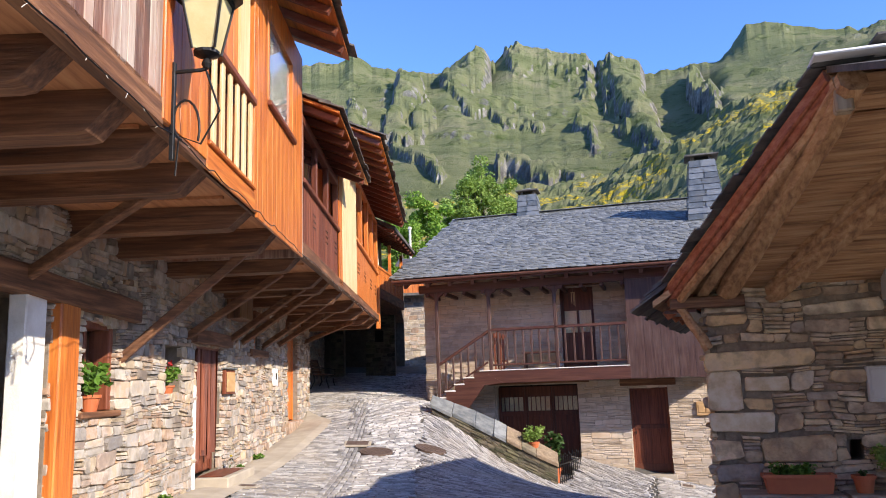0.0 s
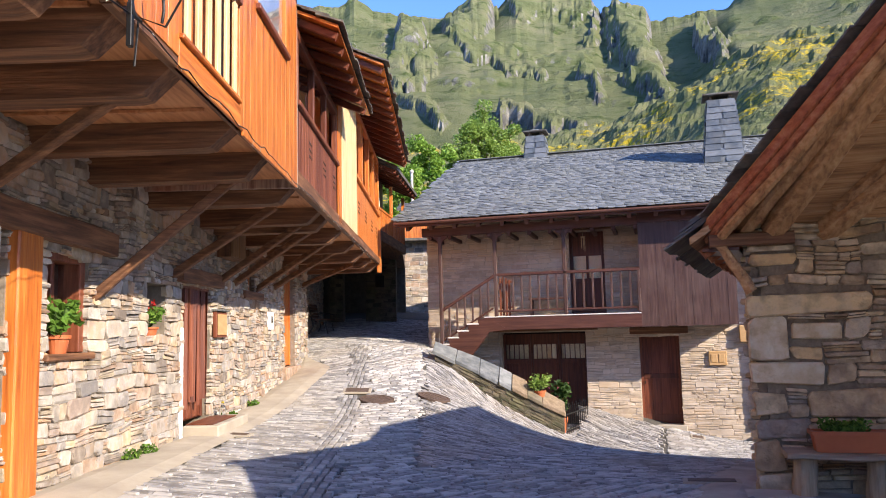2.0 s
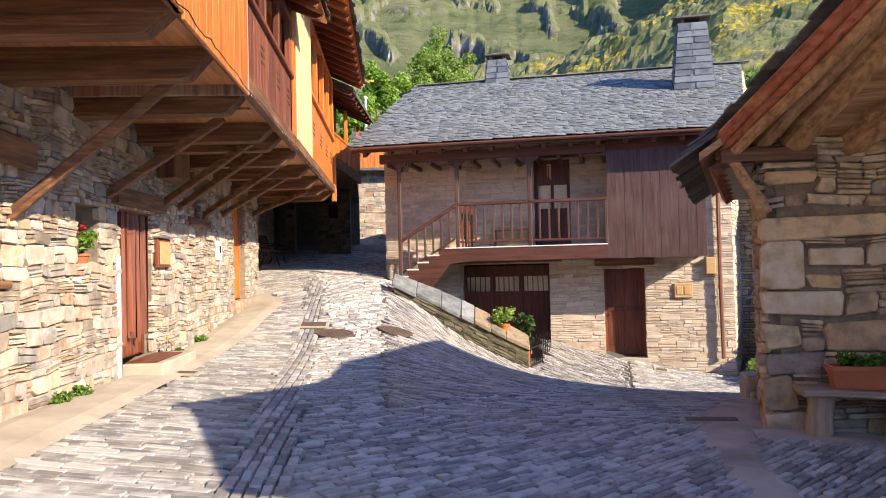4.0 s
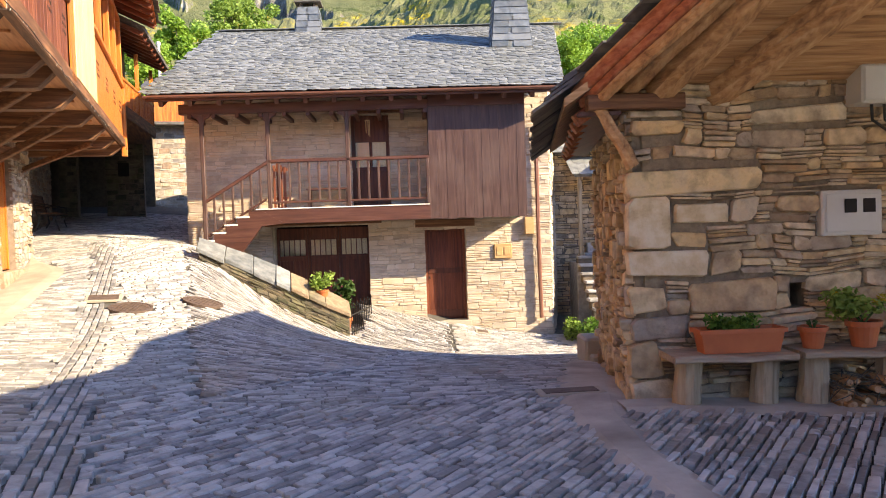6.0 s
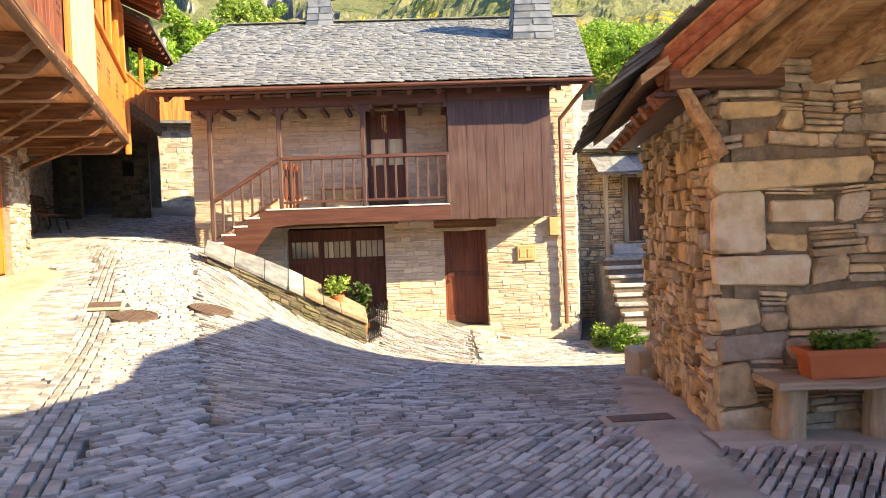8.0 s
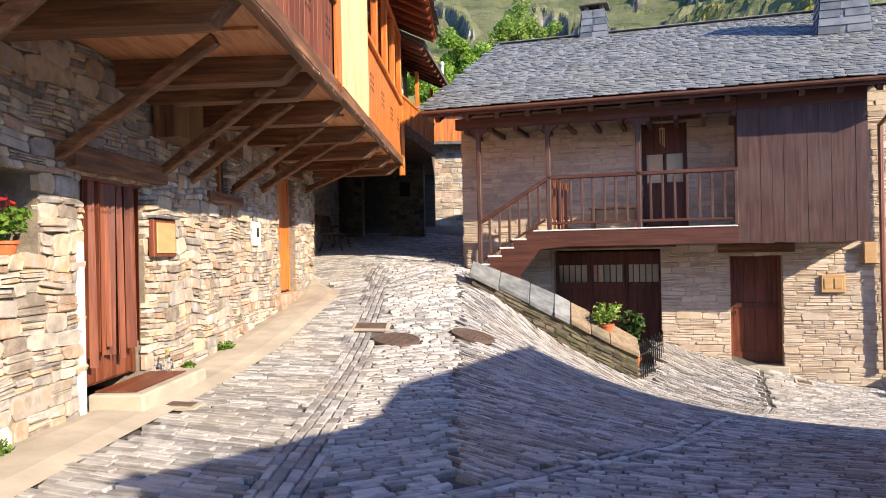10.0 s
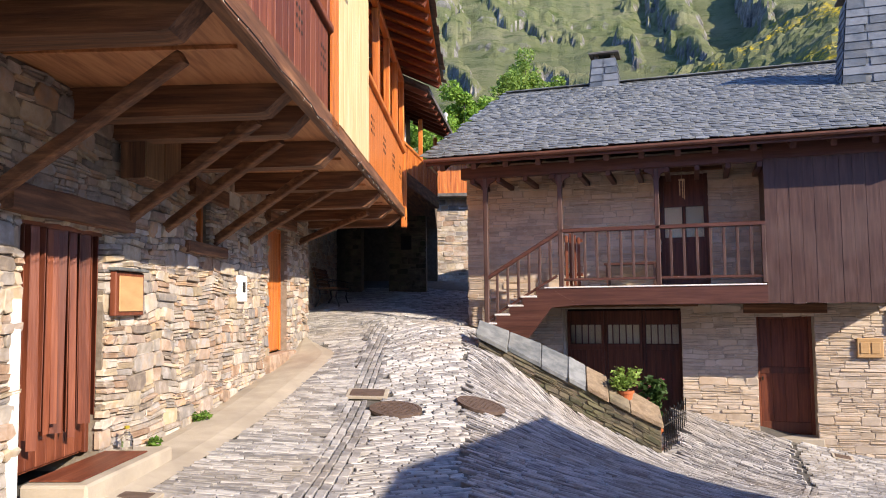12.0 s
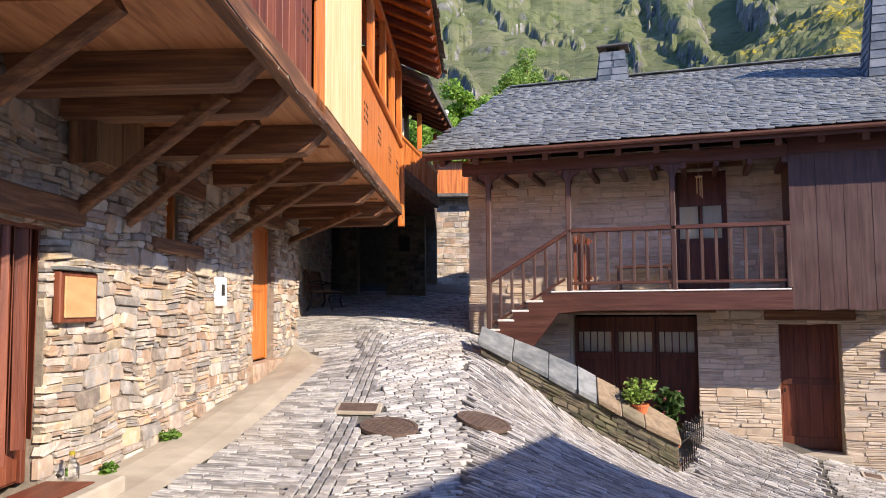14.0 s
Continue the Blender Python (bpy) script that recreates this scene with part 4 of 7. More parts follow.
# joists with cut ends
rng = random.Random(4)
joists = [2.2, 3.0, 3.78, 4.55, 5.22, 6.1, 7.6, 8.75, 10.3, 12.25, 12.95, 14.45, 16.4, 18.1, 19.9, 21.35]
for y in joists:
    w, h = rng.uniform(0.2, 0.25), rng.uniform(0.23, 0.28)
    bm = bmesh.new()
    z1 = 3.328
    poly = [(WX - 0.3, 0, z1), (BX - 0.1, 0, z1), (BX - 0.08, 0, z1 - 0.06), (BX - 0.26, 0, z1 - h * 0.95), (BX - 0.33, 0, z1 - h), (WX - 0.3, 0, z1 - h - 0.02)]
    prism(bm, poly, (0, y - w / 2, 0), (0, w, 0))
    part("joist", bm, M_DARK_X, row, "weathered joist with obliquely cut end")
for k in range(9):
    y0 = 3.0 + k * 2.05
    part("ceiling_batten", boxed(WX, BX - 0.2, y0, y0 + 0.03, 3.30, 3.326), M_SOFFIT, row)
# fascia
part("fascia", beam(bmesh.new(), (BX - 0.03, 2.0, 3.36), (BX - 0.03, 4.93, 3.36), 0.1, 0.2), M_DARK_Y, row)
part("fascia", beam(bmesh.new(), (BX - 0.05, 4.95, 3.32), (BX - 0.05, 10.05, 3.32), 0.08, 0.12), M_DARK_Y, row)
part("fascia", beam(bmesh.new(), (BX - 0.04, 10.1, 3.34), (BX - 0.04, 14.0, 3.34), 0.1, 0.2), M_DARK_Y, row)
part("fascia", beam(bmesh.new(), (BX - 0.04, 14.0, 3.36), (BX - 0.04, 21.65, 3.4), 0.1, 0.16), M_DARK_Y, row)
# slanted struts
for fy, fz, ty, tz in ((6.69, 2.5, 6.15, 3.12), (8.85, 1.86, 9.0, 3.1), (11.15, 2.28, 10.9, 3.1), (13.08, 2.28, 12.6, 3.1), (14.1, 2.34, 13.4, 3.1), (15.65, 2.33, 15.0, 3.1), (17.1, 2.45, 16.4, 3.1), (20.3, 2.7, 19.4, 3.1)):
    part("strut", beam(bmesh.new(), (WX - 0.05, fy, fz), (WX + 1.4, ty, tz + 0.05), 0.09, 0.1, 0.006, 4), M_DARK_X, row, "rough slanting timber strut")


def plank_run(y0, y1, z0, z1, n, x, mat, gap=0.004, thick=0.025, parent=None, name="plank", seed=1):
    rng = random.Random(seed)
    w = (y1 - y0) / n
    for k in range(n):
        part(name, boxed(x - thick + rng.uniform(-0.003, 0.003), x, y0 + k * w + gap / 2, y0 + (k + 1) * w - gap / 2, z0, z1, 0.003), mat, parent or row)


def solid_back(y0, y1, z0, z1, x):
    part("backing", boxed(x - 0.12, x - 0.03, y0, y1, z0, z1), M_DARK_Z, row)


# house A: weathered part, then varnished part
solid_back(2.0, 4.9, 3.4, 6.2, BX)
plank_run(2.0, 4.88, 3.42, 6.2, 26, BX + 0.02, M_GREY_V, 0.012, 0.03, seed=2)
part("corner_post", boxed(BX - 0.1, BX + 0.03, 4.9, 5.08, 3.3, 6.0, 0.01), M_ORANGE_V, row)
solid_back(5.1, 5.95, 3.4, 6.0, BX - 0.02)
plank_run(5.1, 5.95, 3.33, 6.0, 4, BX, M_ORANGE_V, seed=3)
part("apron", boxed(BX - 0.05, BX, 5.952, 7.5, 3.26, 3.46, 0.006), M_ORANGE_Y, row)
part("rail_base", boxed(BX - 0.06, BX + 0.03, 5.952, 7.45, 3.46, 3.5, 0.008), M_ORANGE_Y, row)
part("handrail", boxed(BX - 0.06, BX + 0.03, 5.952, 7.45, 4.33, 4.4, 0.01), M_RED_Y, row)
for k in range(6):
    y = 6.1 + k * 0.24
    part("baluster", boxed(BX - 0.03, BX, y, y + 0.09, 3.5, 4.33, 0.006), M_PALE_V, row, "pale yellow baluster slat")
solid_back(5.95, 7.5, 3.4, 6.0, BX - 0.2)
plank_run(5.96, 7.45, 4.42, 6.0, 7, BX - 0.04, M_ORANGE_V, seed=14)
plank_run(5.96, 7.45, 3.5, 4.3, 7, BX - 0.16, M_ORANGE_V, seed=15)
part("mullion", boxed(BX - 0.06, BX, 7.452, 7.6, 3.26, 6.0, 0.008), M_ORANGE_V, row)
part("upper_panel", boxed(BX - 0.038, BX - 0.012, 6.95, 7.3, 4.42, 6.0), M_PALE_V, row)
solid_back(7.6, 10.05, 3.4, 4.6, BX - 0.02)
solid_back(9.45, 10.05, 4.6, 6.0, BX - 0.02)
solid_back(7.6, 8.0, 4.6, 6.0, BX - 0.02)
plank_run(7.6, 10.05, 3.22, 4.6, 11, BX, M_ORANGE_V, seed=4)
plank_run(9.45, 10.05, 4.6, 6.0, 3, BX, M_ORANGE_V, seed=5)
plank_run(7.6, 8.02, 4.6, 6.0, 2, BX, M_ORANGE_V, seed=6)
wA = part("window", boxed(BX - 0.035, BX - 0.03, 8.06, 9.42, 4.66, 5.6), M_GLASS, row, "small window in varnished timber wall")
part("sill", boxed(BX - 0.05, BX + 0.05, 8.02, 9.45, 4.56, 4.62, 0.01), M_RED_Y, wA)
for a, b, c, e in ((8.02, 8.09, 4.62, 5.66), (9.38, 9.45, 4.62, 5.66), (8.09, 9.38, 5.6, 5.66)):
    part("frame", boxed(BX - 0.06, BX + 0.01, a, b, c, e, 0.006), M_ORANGE_V, wA)
part("curtain", boxed(BX - 0.05, BX - 0.042, 8.06, 9.42, 4.62, 5.64), M_LIME, wA)
plank_run(8.02, 9.45, 5.66, 6.0, 4, BX, M_ORANGE_V, seed=7)
part("end_cheek", boxed(BX - 1.9, BX, 10.055, 10.1, 3.22, 6.0, 0.006), M_GREY_V, row)


def lane_roof(y0, y1, x_e, z_e, x_t, z_t, name):
    """Slate slab roof over the lane: boards and rafters below, layered slates on the edge."""
    r = part(name, prism(bmesh.new(), [(x_e, 0, z_e), (x_t, 0, z_t), (x_t, 0, z_t + 0.04), (x_e, 0, z_e + 0.04)], (0, y0, 0), (0, y1 - y0, 0)), M_ORANGE_Y, row, "boarded eaves with slate edge")
    rng = random.Random(int(y0 * 7))
    y = y0 + 0.15
    s = (z_t - z_e) / (x_t - x_e)
    while y < y1:
        part("rafter", beam(bmesh.new(), (x_e - 0.04, y, z_e - 0.055), (x_e - 1.1, y, z_e - 0.055 - 1.1 * s), 0.08, 0.1), M_RED_X, r)
        y += 0.55
    vs, fs = [], []
    for lay in range(26):
        x = x_e + 0.08 - lay * 0.2
        z = z_e + 0.045 + (x - x_e) * s
        y = y0 - 0.05
        while y < y1:
            w = rng.uniform(0.25, 0.5)
            o = len(vs)
            xx = x + rng.uniform(-0.03, 0.03)
            for a in (xx, xx - 0.34):
                for b in (y + 0.004, min(y + w, y1 + 0.05) - 0.004):
                    for c in (0, 0.025):
                        vs.append((a, b, z + 0.03 * (a == xx) + (a - xx) * s + c + 0.012))
            fs += [tuple(o + i for i in f) for f in ((0, 1, 3, 2), (4, 6, 7, 5), (0, 4, 5, 1), (2, 3, 7, 6), (0, 2, 6, 4), (1, 5, 7, 3))]
            y += w
    tagged(part("slate_cover", (vs, fs), M_SLATE_DARK, r), kind="stuff")
    return r


lane_roof(1.8, 10.1, -1.2, 5.95, -6.5, 8.2, "roof")
lane_roof(10.1, 14.0, -1.35, 5.2, -6.5, 7.3, "roof")
lane_roof(14.0, 22.0, -1.1, 6.1, -6.5, 8.4, "roof")
# house B: dark red balcony with pierced boards and windows
solid_back(10.1, 13.6, 3.45, 4.2, BX - 0.04)
plank_run(10.12, 13.55, 3.36, 4.25, 17, BX - 0.02, M_RED_V, 0.012, 0.03, seed=8)
# black discs paint the dark of the pierced holes
for gy in (11.0, 12.2, 13.2):
    for a in range(3):
        for b in range(3):
            part("piercing", lathe(bmesh.new(), [(0.022, 0), (0.022, 0.003), (0.004, 0.003)], sides=8), M_DARK, row, m=pose(BX - 0.018, gy + a * 0.09, 3.82 + b * 0.09, 0, 90, 0))
part("rail", boxed(BX - 0.07, BX + 0.03, 10.12, 13.6, 4.25, 4.32, 0.01), M_RED_Y, row)
for y in (10.15, 11.3, 12.4, 13.5):
    part("post", boxed(BX - 0.1, BX - 0.01, y, y + 0.1, 4.32, 5.1, 0.01), M_RED_V, row)
part("head_rail", boxed(BX - 0.1, BX, 10.1, 14.0, 5.1, 5.22, 0.01), M_RED_Y, row)
part("recess_wall", boxed(BX - 0.75, BX - 0.7, 10.1, 14.0, 3.4, 5.5), M_RED_V, row)
# pale end panel, house C
solid_back(13.65, 16.2, 3.4, 6.1, BX - 0.03)
plank_run(14.0, 16.2, 3.42, 6.1, 8, BX + 0.02, M_PALE_V, 0.004, 0.03, seed=9)
plank_run(13.6, 14.0, 3.32, 6.0, 2, BX + 0.01, M_ORANGE_V, seed=10)
solid_back(16.2, 21.5, 3.5, 4.5, BX - 0.05)
plank_run(16.22, 21.5, 3.5, 4.6, 24, BX - 0.03, M_ORANGE_V, 0.012, 0.03, seed=11)
# hole darkness painted as black discs here too
for gy in (16.8, 18.2, 19.6, 20.8):
    for a in range(3):
        for b in range(3):
            part("piercing", lathe(bmesh.new(), [(0.03, 0), (0.03, 0.003), (0.004, 0.003)], sides=8), M_DARK, row, m=pose(BX - 0.028, gy + a * 0.14, 4.0 + b * 0.1, 0, 90, 0))
part("rail", boxed(BX - 0.07, BX + 0.03, 16.2, 21.6, 4.6, 4.68, 0.01), M_ORANGE_Y, row)
for y in (17.5, 18.9, 20.2, 21.5):
    part("post", boxed(BX - 0.11, BX, y, y + 0.12, 4.68, 6.05, 0.01), M_ORANGE_V, row)
part("corner_post", boxed(BX - 0.08, BX + 0.04, 21.52, 21.65, 3.1, 4.6, 0.01), M_ORANGE_V, row)
part("recess_wall", boxed(BX - 1.0, BX - 0.95, 16.2, 21.6, 3.4, 6.6), M_ORANGE_V, row)
part("head_rail", boxed(BX - 0.1, BX, 14.0, 21.65, 6.05, 6.15, 0.01), M_ORANGE_Y, row)
part("end_cheek", boxed(-5, BX - 0.1, 21.6, 21.65, 3.38, 6.6), M_ORANGE_V, row)

# ground-floor doors and windows
d1 = plank_door(row, pose(WX - 0.12, 0, 0, 0, 0, 90), 11.5, 12.75, 0.32, 2.22, 0.0, 8, (M_RED_V, M_RED_V), "tall reddish-brown plank door, closed")
d2 = plank_door(row, pose(WX - 0.12, 0, 0, 0, 0, 90), 18.1, 19.35, 0.8, 2.85, 0.0, 5, (M_ORANGE_V, M_ORANGE_V), "varnished orange wooden door, closed")
part("lintel", beam(bmesh.new(), (WX + 0.02, 11.2, 2.33), (WX + 0.02, 13.1, 2.33), 0.22, 0.2, 0.008, 5), M_DARK_Y, row, "old dark timber lintel")
part("lintel", beam(bmesh.new(), (WX + 0.02, 5.4, 2.56), (WX + 0.02, 9.1, 2.46), 0.24, 0.24, 0.01, 6), M_DARK_Y, row, "old dark timber lintel")
part("lintel", beam(bmesh.new(), (WX + 0.02, 14.7, 2.92), (WX + 0.02, 15.9, 2.92), 0.16, 0.2, 0.008, 3), M_DARK_Y, row)
part("lintel", beam(bmesh.new(), (WX + 0.02, 17.9, 2.95), (WX + 0.02, 19.7, 2.95), 0.16, 0.18, 0.008, 3), M_DARK_Y, row)
part("sill", boxed(WX - 0.25, WX + 0.08, 14.6, 15.95, 2.16, 2.3, 0.015), M_DARK_Y, row)
part("door_post", boxed(WX - 0.1, WX + 0.1, 7.27, 7.66, 0.1, 2.44, 0.015), M_ORANGE_V, row, "broad varnished door post")
part("door_post", boxed(WX - 0.12, WX + 0.05, 6.75, 7.1, 0.1, 2.44, 0.015), M_LIME, row, "whitewashed door jamb")
part("jamb", boxed(WX - 0.3, WX + 0.04, 11.385, 11.488, 0.15, 1.62, 0.012), M_LIME, row, "whitewashed jamb")
rs = random.Random(77)
yy = 11.53
while yy < 12.66:
    sw = rs.uniform(0.05, 0.1)
    lean = rs.uniform(-0.012, 0.012)
    zb = rs.uniform(0.5, 0.66) + (0.03 if yy > 12.4 else 0)
    part("curtain_strip", beam(bmesh.new(), (WX - 0.045 + rs.uniform(-0.015, 0.015), yy + sw / 2 + lean, zb), (WX - 0.045, yy + sw / 2, 2.17), 0.008, sw), M_RED_V, row)
    yy += sw + rs.uniform(0.004, 0.02)
part("curtain_rail", boxed(WX - 0.075, WX - 0.015, 11.5, 12.75, 2.17, 2.215, 0.005), M_RED_Y, row)
wl1 = part("window", boxed(WX - 0.2, WX - 0.195, 7.98, 8.64, 1.42, 2.25), M_GLASS, row, "small ground-floor window with dark frame")
for a, b, c, e in ((7.9, 8.0, 1.36, 2.3), (8.62, 8.72, 1.36, 2.3), (8.0, 8.62, 2.22, 2.3), (8.27, 8.33, 1.42, 2.22)):
    part("frame", boxed(WX - 0.26, WX - 0.14 if b - a < 0.08 else WX - 0.03, a, b, c, e, 0.008), M_RED_V, wl1)
part("sill", boxed(WX - 0.3, WX + 0.07, 7.84, 8.78, 1.29, 1.355, 0.012), M_DARK_Y, wl1)
wl2 = part("window", boxed(WX - 0.2, WX - 0.195, 15.0, 15.42, 2.34, 2.8), M_GLASS, row, "tiny window with varnished frame")
for a, b, c, e in ((14.95, 15.02, 2.3, 2.82), (15.38, 15.45, 2.3, 2.82), (15.18, 15.22, 2.3, 2.82)):
    part("frame", boxed(WX - 0.24, WX - 0.08, a, b, c, e, 0.006), M_ORANGE_V, wl2)
part("step", boxed(WX + 0.0, WX + 0.5, 11.55, 13.1, -0.1, 0.3, 0.02), M_CONC, row, "low stone doorstep")
part("step_mat", boxed(WX + 0.02, WX + 0.4, 11.65, 12.8, 0.303, 0.315, 0.005), M_RED_Y, row)
part("step", boxed(WX - 0.1, WX + 0.12, 17.9, 19.6, 0.2, 0.79, 0.02), M_STONE_LP, row)

# far end of the lane: shaded houses with a dark porch, timber upper storeys
far = thing("lane_end_houses", LEFT, "shaded stone houses with timber balconies up the lane", "house")
far_wall = part("wall", boxed(-5.0, -4.32, 20.9, 27.6, 0.2, 4.0), M_MORTAR, far, "pale stone wall, partly sunlit")
# porch pillar and walls are coloured dark to paint in the porch's shade
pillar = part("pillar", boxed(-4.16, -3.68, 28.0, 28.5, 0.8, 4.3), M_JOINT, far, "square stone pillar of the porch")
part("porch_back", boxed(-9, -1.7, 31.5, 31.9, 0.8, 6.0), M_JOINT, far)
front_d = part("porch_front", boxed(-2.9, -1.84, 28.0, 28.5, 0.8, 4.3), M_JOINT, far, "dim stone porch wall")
# flat black slab before the wall, paints the niche's shade
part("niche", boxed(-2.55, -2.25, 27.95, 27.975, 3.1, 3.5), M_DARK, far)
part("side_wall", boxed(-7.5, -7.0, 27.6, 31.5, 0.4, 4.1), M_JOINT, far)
bm = bmesh.new()
prism(bm, [(-8, 21.9, 4.06), (-2.02, 21.9, 4.06), (-1.5, 26.3, 4.06), (-1.7, 31.5, 4.06), (-8, 31.5, 4.06)], (0, 0, 0), (0, 0, 0.1))
part("balcony_floor", bm, M_DARK_Y, far, "dark timber balcony floor")
DA, DB = Vector((-1.95, 21.95, 0)), Vector((-1.43, 26.3, 0))
part("edge_beam", beam(bmesh.new(), DA + Vector((0, 0, 4.2)), DB + Vector((0, 0, 4.2)), 0.1, 0.3), M_DARK_Y, far)
part("handrail", beam(bmesh.new(), DA + Vector((0, 0, 4.95)), DB + Vector((0, 0, 4.95)), 0.08, 0.07), M_ORANGE_Y, far)
for k in range(30):
    p = DA.lerp(DB, (k + 0.5) / 30)
    part("baluster", boxed(p.x - 0.025, p.x + 0.015, p.y - 0.04, p.y + 0.04, 4.35, 4.93), M_ORANGE_V, far)
bm = bmesh.new()
prism(bm, [(-2.65, 21.9, 4.16), (-2.12, 26.3, 4.16), (-2.22, 26.3, 4.16), (-2.75, 21.9, 4.16)], (0, 0, 0), (0, 0, 2.3))
part("upper_wall", bm, M_RED_V, far, "stained upper wall in shade")
for k in range(3):
    p = DA.lerp(DB, (0.02, 0.5, 0.97)[k])
    part("post", boxed(p.x - 0.06, p.x + 0.04, p.y - 0.05, p.y + 0.05, 4.35, 5.9, 0.008), M_ORANGE_V, far)
wf = part("window", boxed(-2.05, -2.04, 22.3, 23.6, 4.98, 5.62), M_GLASS, far, "grey-green framed balcony window")
for a, b, c, e in ((22.22, 22.32, 4.94, 5.68), (23.58, 23.68, 4.94, 5.68), (22.32, 23.58, 5.6, 5.68), (22.32, 23.58, 4.94, 5.0), (22.92, 22.98, 5.0, 5.6)):
    part("frame", boxed(-2.09, -2.0, a, b, c, e, 0.008), M_BEIGE, wf)
part("blind", boxed(-2.09, -2.08, 22.32, 23.58, 5.0, 5.6), M_CURTAIN, wf)
bm = bmesh.new()
prism(bm, [(-1.35, 21.75, 5.92), (-0.98, 26.6, 6.0), (-6.0, 26.6, 8.2), (-6.0, 21.75, 8.1)], (0, 0, 0), (0, 0, 0.1))
part("roof", bm, M_SLATE_DARK, far, "old slate roof")
for k in range(9):
    f = k / 8
    p = Vector((-1.4, 21.85, 5.86)).lerp(Vector((-1.05, 26.4, 5.94)), f)
    part("rafter", beam(bmesh.new(), p, p + Vector((-1.0, 0, 0.45)), 0.08, 0.1), M_RED_X, far)
cross = part("cross_wall", boxed(-1.95, 1.4, 34.3, 34.7, 0.8, 5.4), M_MORTAR, far, "sunlit stone wall closing the lane")
part("cross_ledge", boxed(-2.0, 1.45, 33.7, 34.3, 5.4, 5.52, 0.01), M_SLATE_DARK, far)
for k in range(16):
    x0 = -1.9 + k * 0.2
    part("plank", boxed(x0 + 0.003, x0 + 0.197, 33.78 + 0.004 * (k % 2), 33.82, 5.52, 6.65), M_ORANGE_V, far)
part("cross_upper", boxed(-1.9, 1.3, 33.83, 34.6, 5.53, 6.65), M_DARK_Z, far)
part("cross_roof", prism(bmesh.new(), [(0, 33.4, 6.65), (0, 36.5, 7.4), (0, 36.5, 7.5), (0, 33.4, 6.75)], (-2.1, 0, 0), (3.6, 0, 0)), M_SLATE_DARK, far)

# ---- barn with deep log eaves ----
BY = 8.87
BX0 = 0.43
bside = lambda y: BX0 + (y - BY) * 0.17
barn = thing("stone_barn", pose(0, 0, 0), "rough stone barn with deep log-framed slate eaves", "barn")
place_b = lambda u, v, d: Vector((u, BY + d, v))
BARN_HOLES = [(1.72, 1.86, 0.62, 0.82)]
wall_b = part("wall", wall_with_holes(bmesh.new(), BX0 + 0.12, 9.2, -0.6, 2.48, BARN_HOLES, place_b, 0.6), M_BJOINT, barn, "rough stone barn wall")
bm = bmesh.new()
prism(bm, [(bside(BY + 0.6) , BY + 0.6, -0.9), (bside(12.5), 12.5, -1.2), (bside(12.5), 12.5, 2.35), (bside(BY + 0.6), BY + 0.6, 2.35)], (0, 0, 0), (0.55, 0, 0))
part("corner_core", prism(bmesh.new(), [(0.465, BY + 0.03, -0.6), (0.56, BY + 0.03, -0.6), (0.56, BY + 0.598, -0.6), (0.553, BY + 0.598, -0.6)], (0, 0, 0), (0, 0, 3.0)), M_BJOINT, barn)
wall_bs = part("side_wall", bm, M_BJOINT, barn, "crumbling rubble side wall")
part("rear_wall", boxed(bside(12.5) + 0.2, 6.2, 12.0, 12.5, -1.2, 2.8), M_BJOINT, barn)
part("end_wall", boxed(5.9, 6.2, 9.48, 12.0, -0.6, 3.45), M_BJOINT, barn)
# open porch: ridge along x, one slope down to the stone front, one to the square's side
RB = (1.28, 5.84, 3.64)
S_B = 0.385
zr = lambda y: RB[2] - S_B * abs(y - RB[1])
A_B = (0.04, 8.92)
part("gable", prism(bmesh.new(), [(0.5, 8.98, 2.2), (6.2, 8.98, 2.2), (6.5, 8.98, 2.42), (3.4, 8.98, 4.5), (0.3, 8.98, 2.45)], (0, 0, 0), (0, 0.3, 0)), M_BJOINT, barn, "stone gable above the porch roof")
for px, py in ((3.4, 5.85), (6.4, 5.85), (3.2, 4.05), (6.2, 4.05), (9.2, 4.05), (9.2, 5.85)):
    part("porch_post", log(bmesh.new(), (px, py, gz(px, py) - 0.1), (px, py, zr(py) - 0.12), 0.12, 0.1, 5, 10, 0.01, 6), M_LOG_Z, barn)
bm = bmesh.new()
q = [(A_B[0], A_B[1]), (RB[0], RB[1]), (9.4, RB[1]), (9.4, 9.3), (A_B[0] + 0.25, 9.3)]
prism(bm, [(x, y, zr(y) - 0.03) for x, y in q], (0, 0, 0), (0, 0, 0.03))
roof_b = part("roof", bm, M_LOG_X, barn, "soffit boards under old slates")
# added slope out of view, sized to shade the barn front and square
part("south_slope", prism(bmesh.new(), [(x, y, zr(y) - 0.03) for x, y in ((1.76, 3.9), (9.4, 3.9), (9.4, RB[1] - 0.01), (RB[0], RB[1] - 0.01))], (0, 0, 0), (0, 0, 0.05)), M_SLATE_DARK, barn)
# soffit boards, edges showing
rng = random.Random(12)
y = 9.0
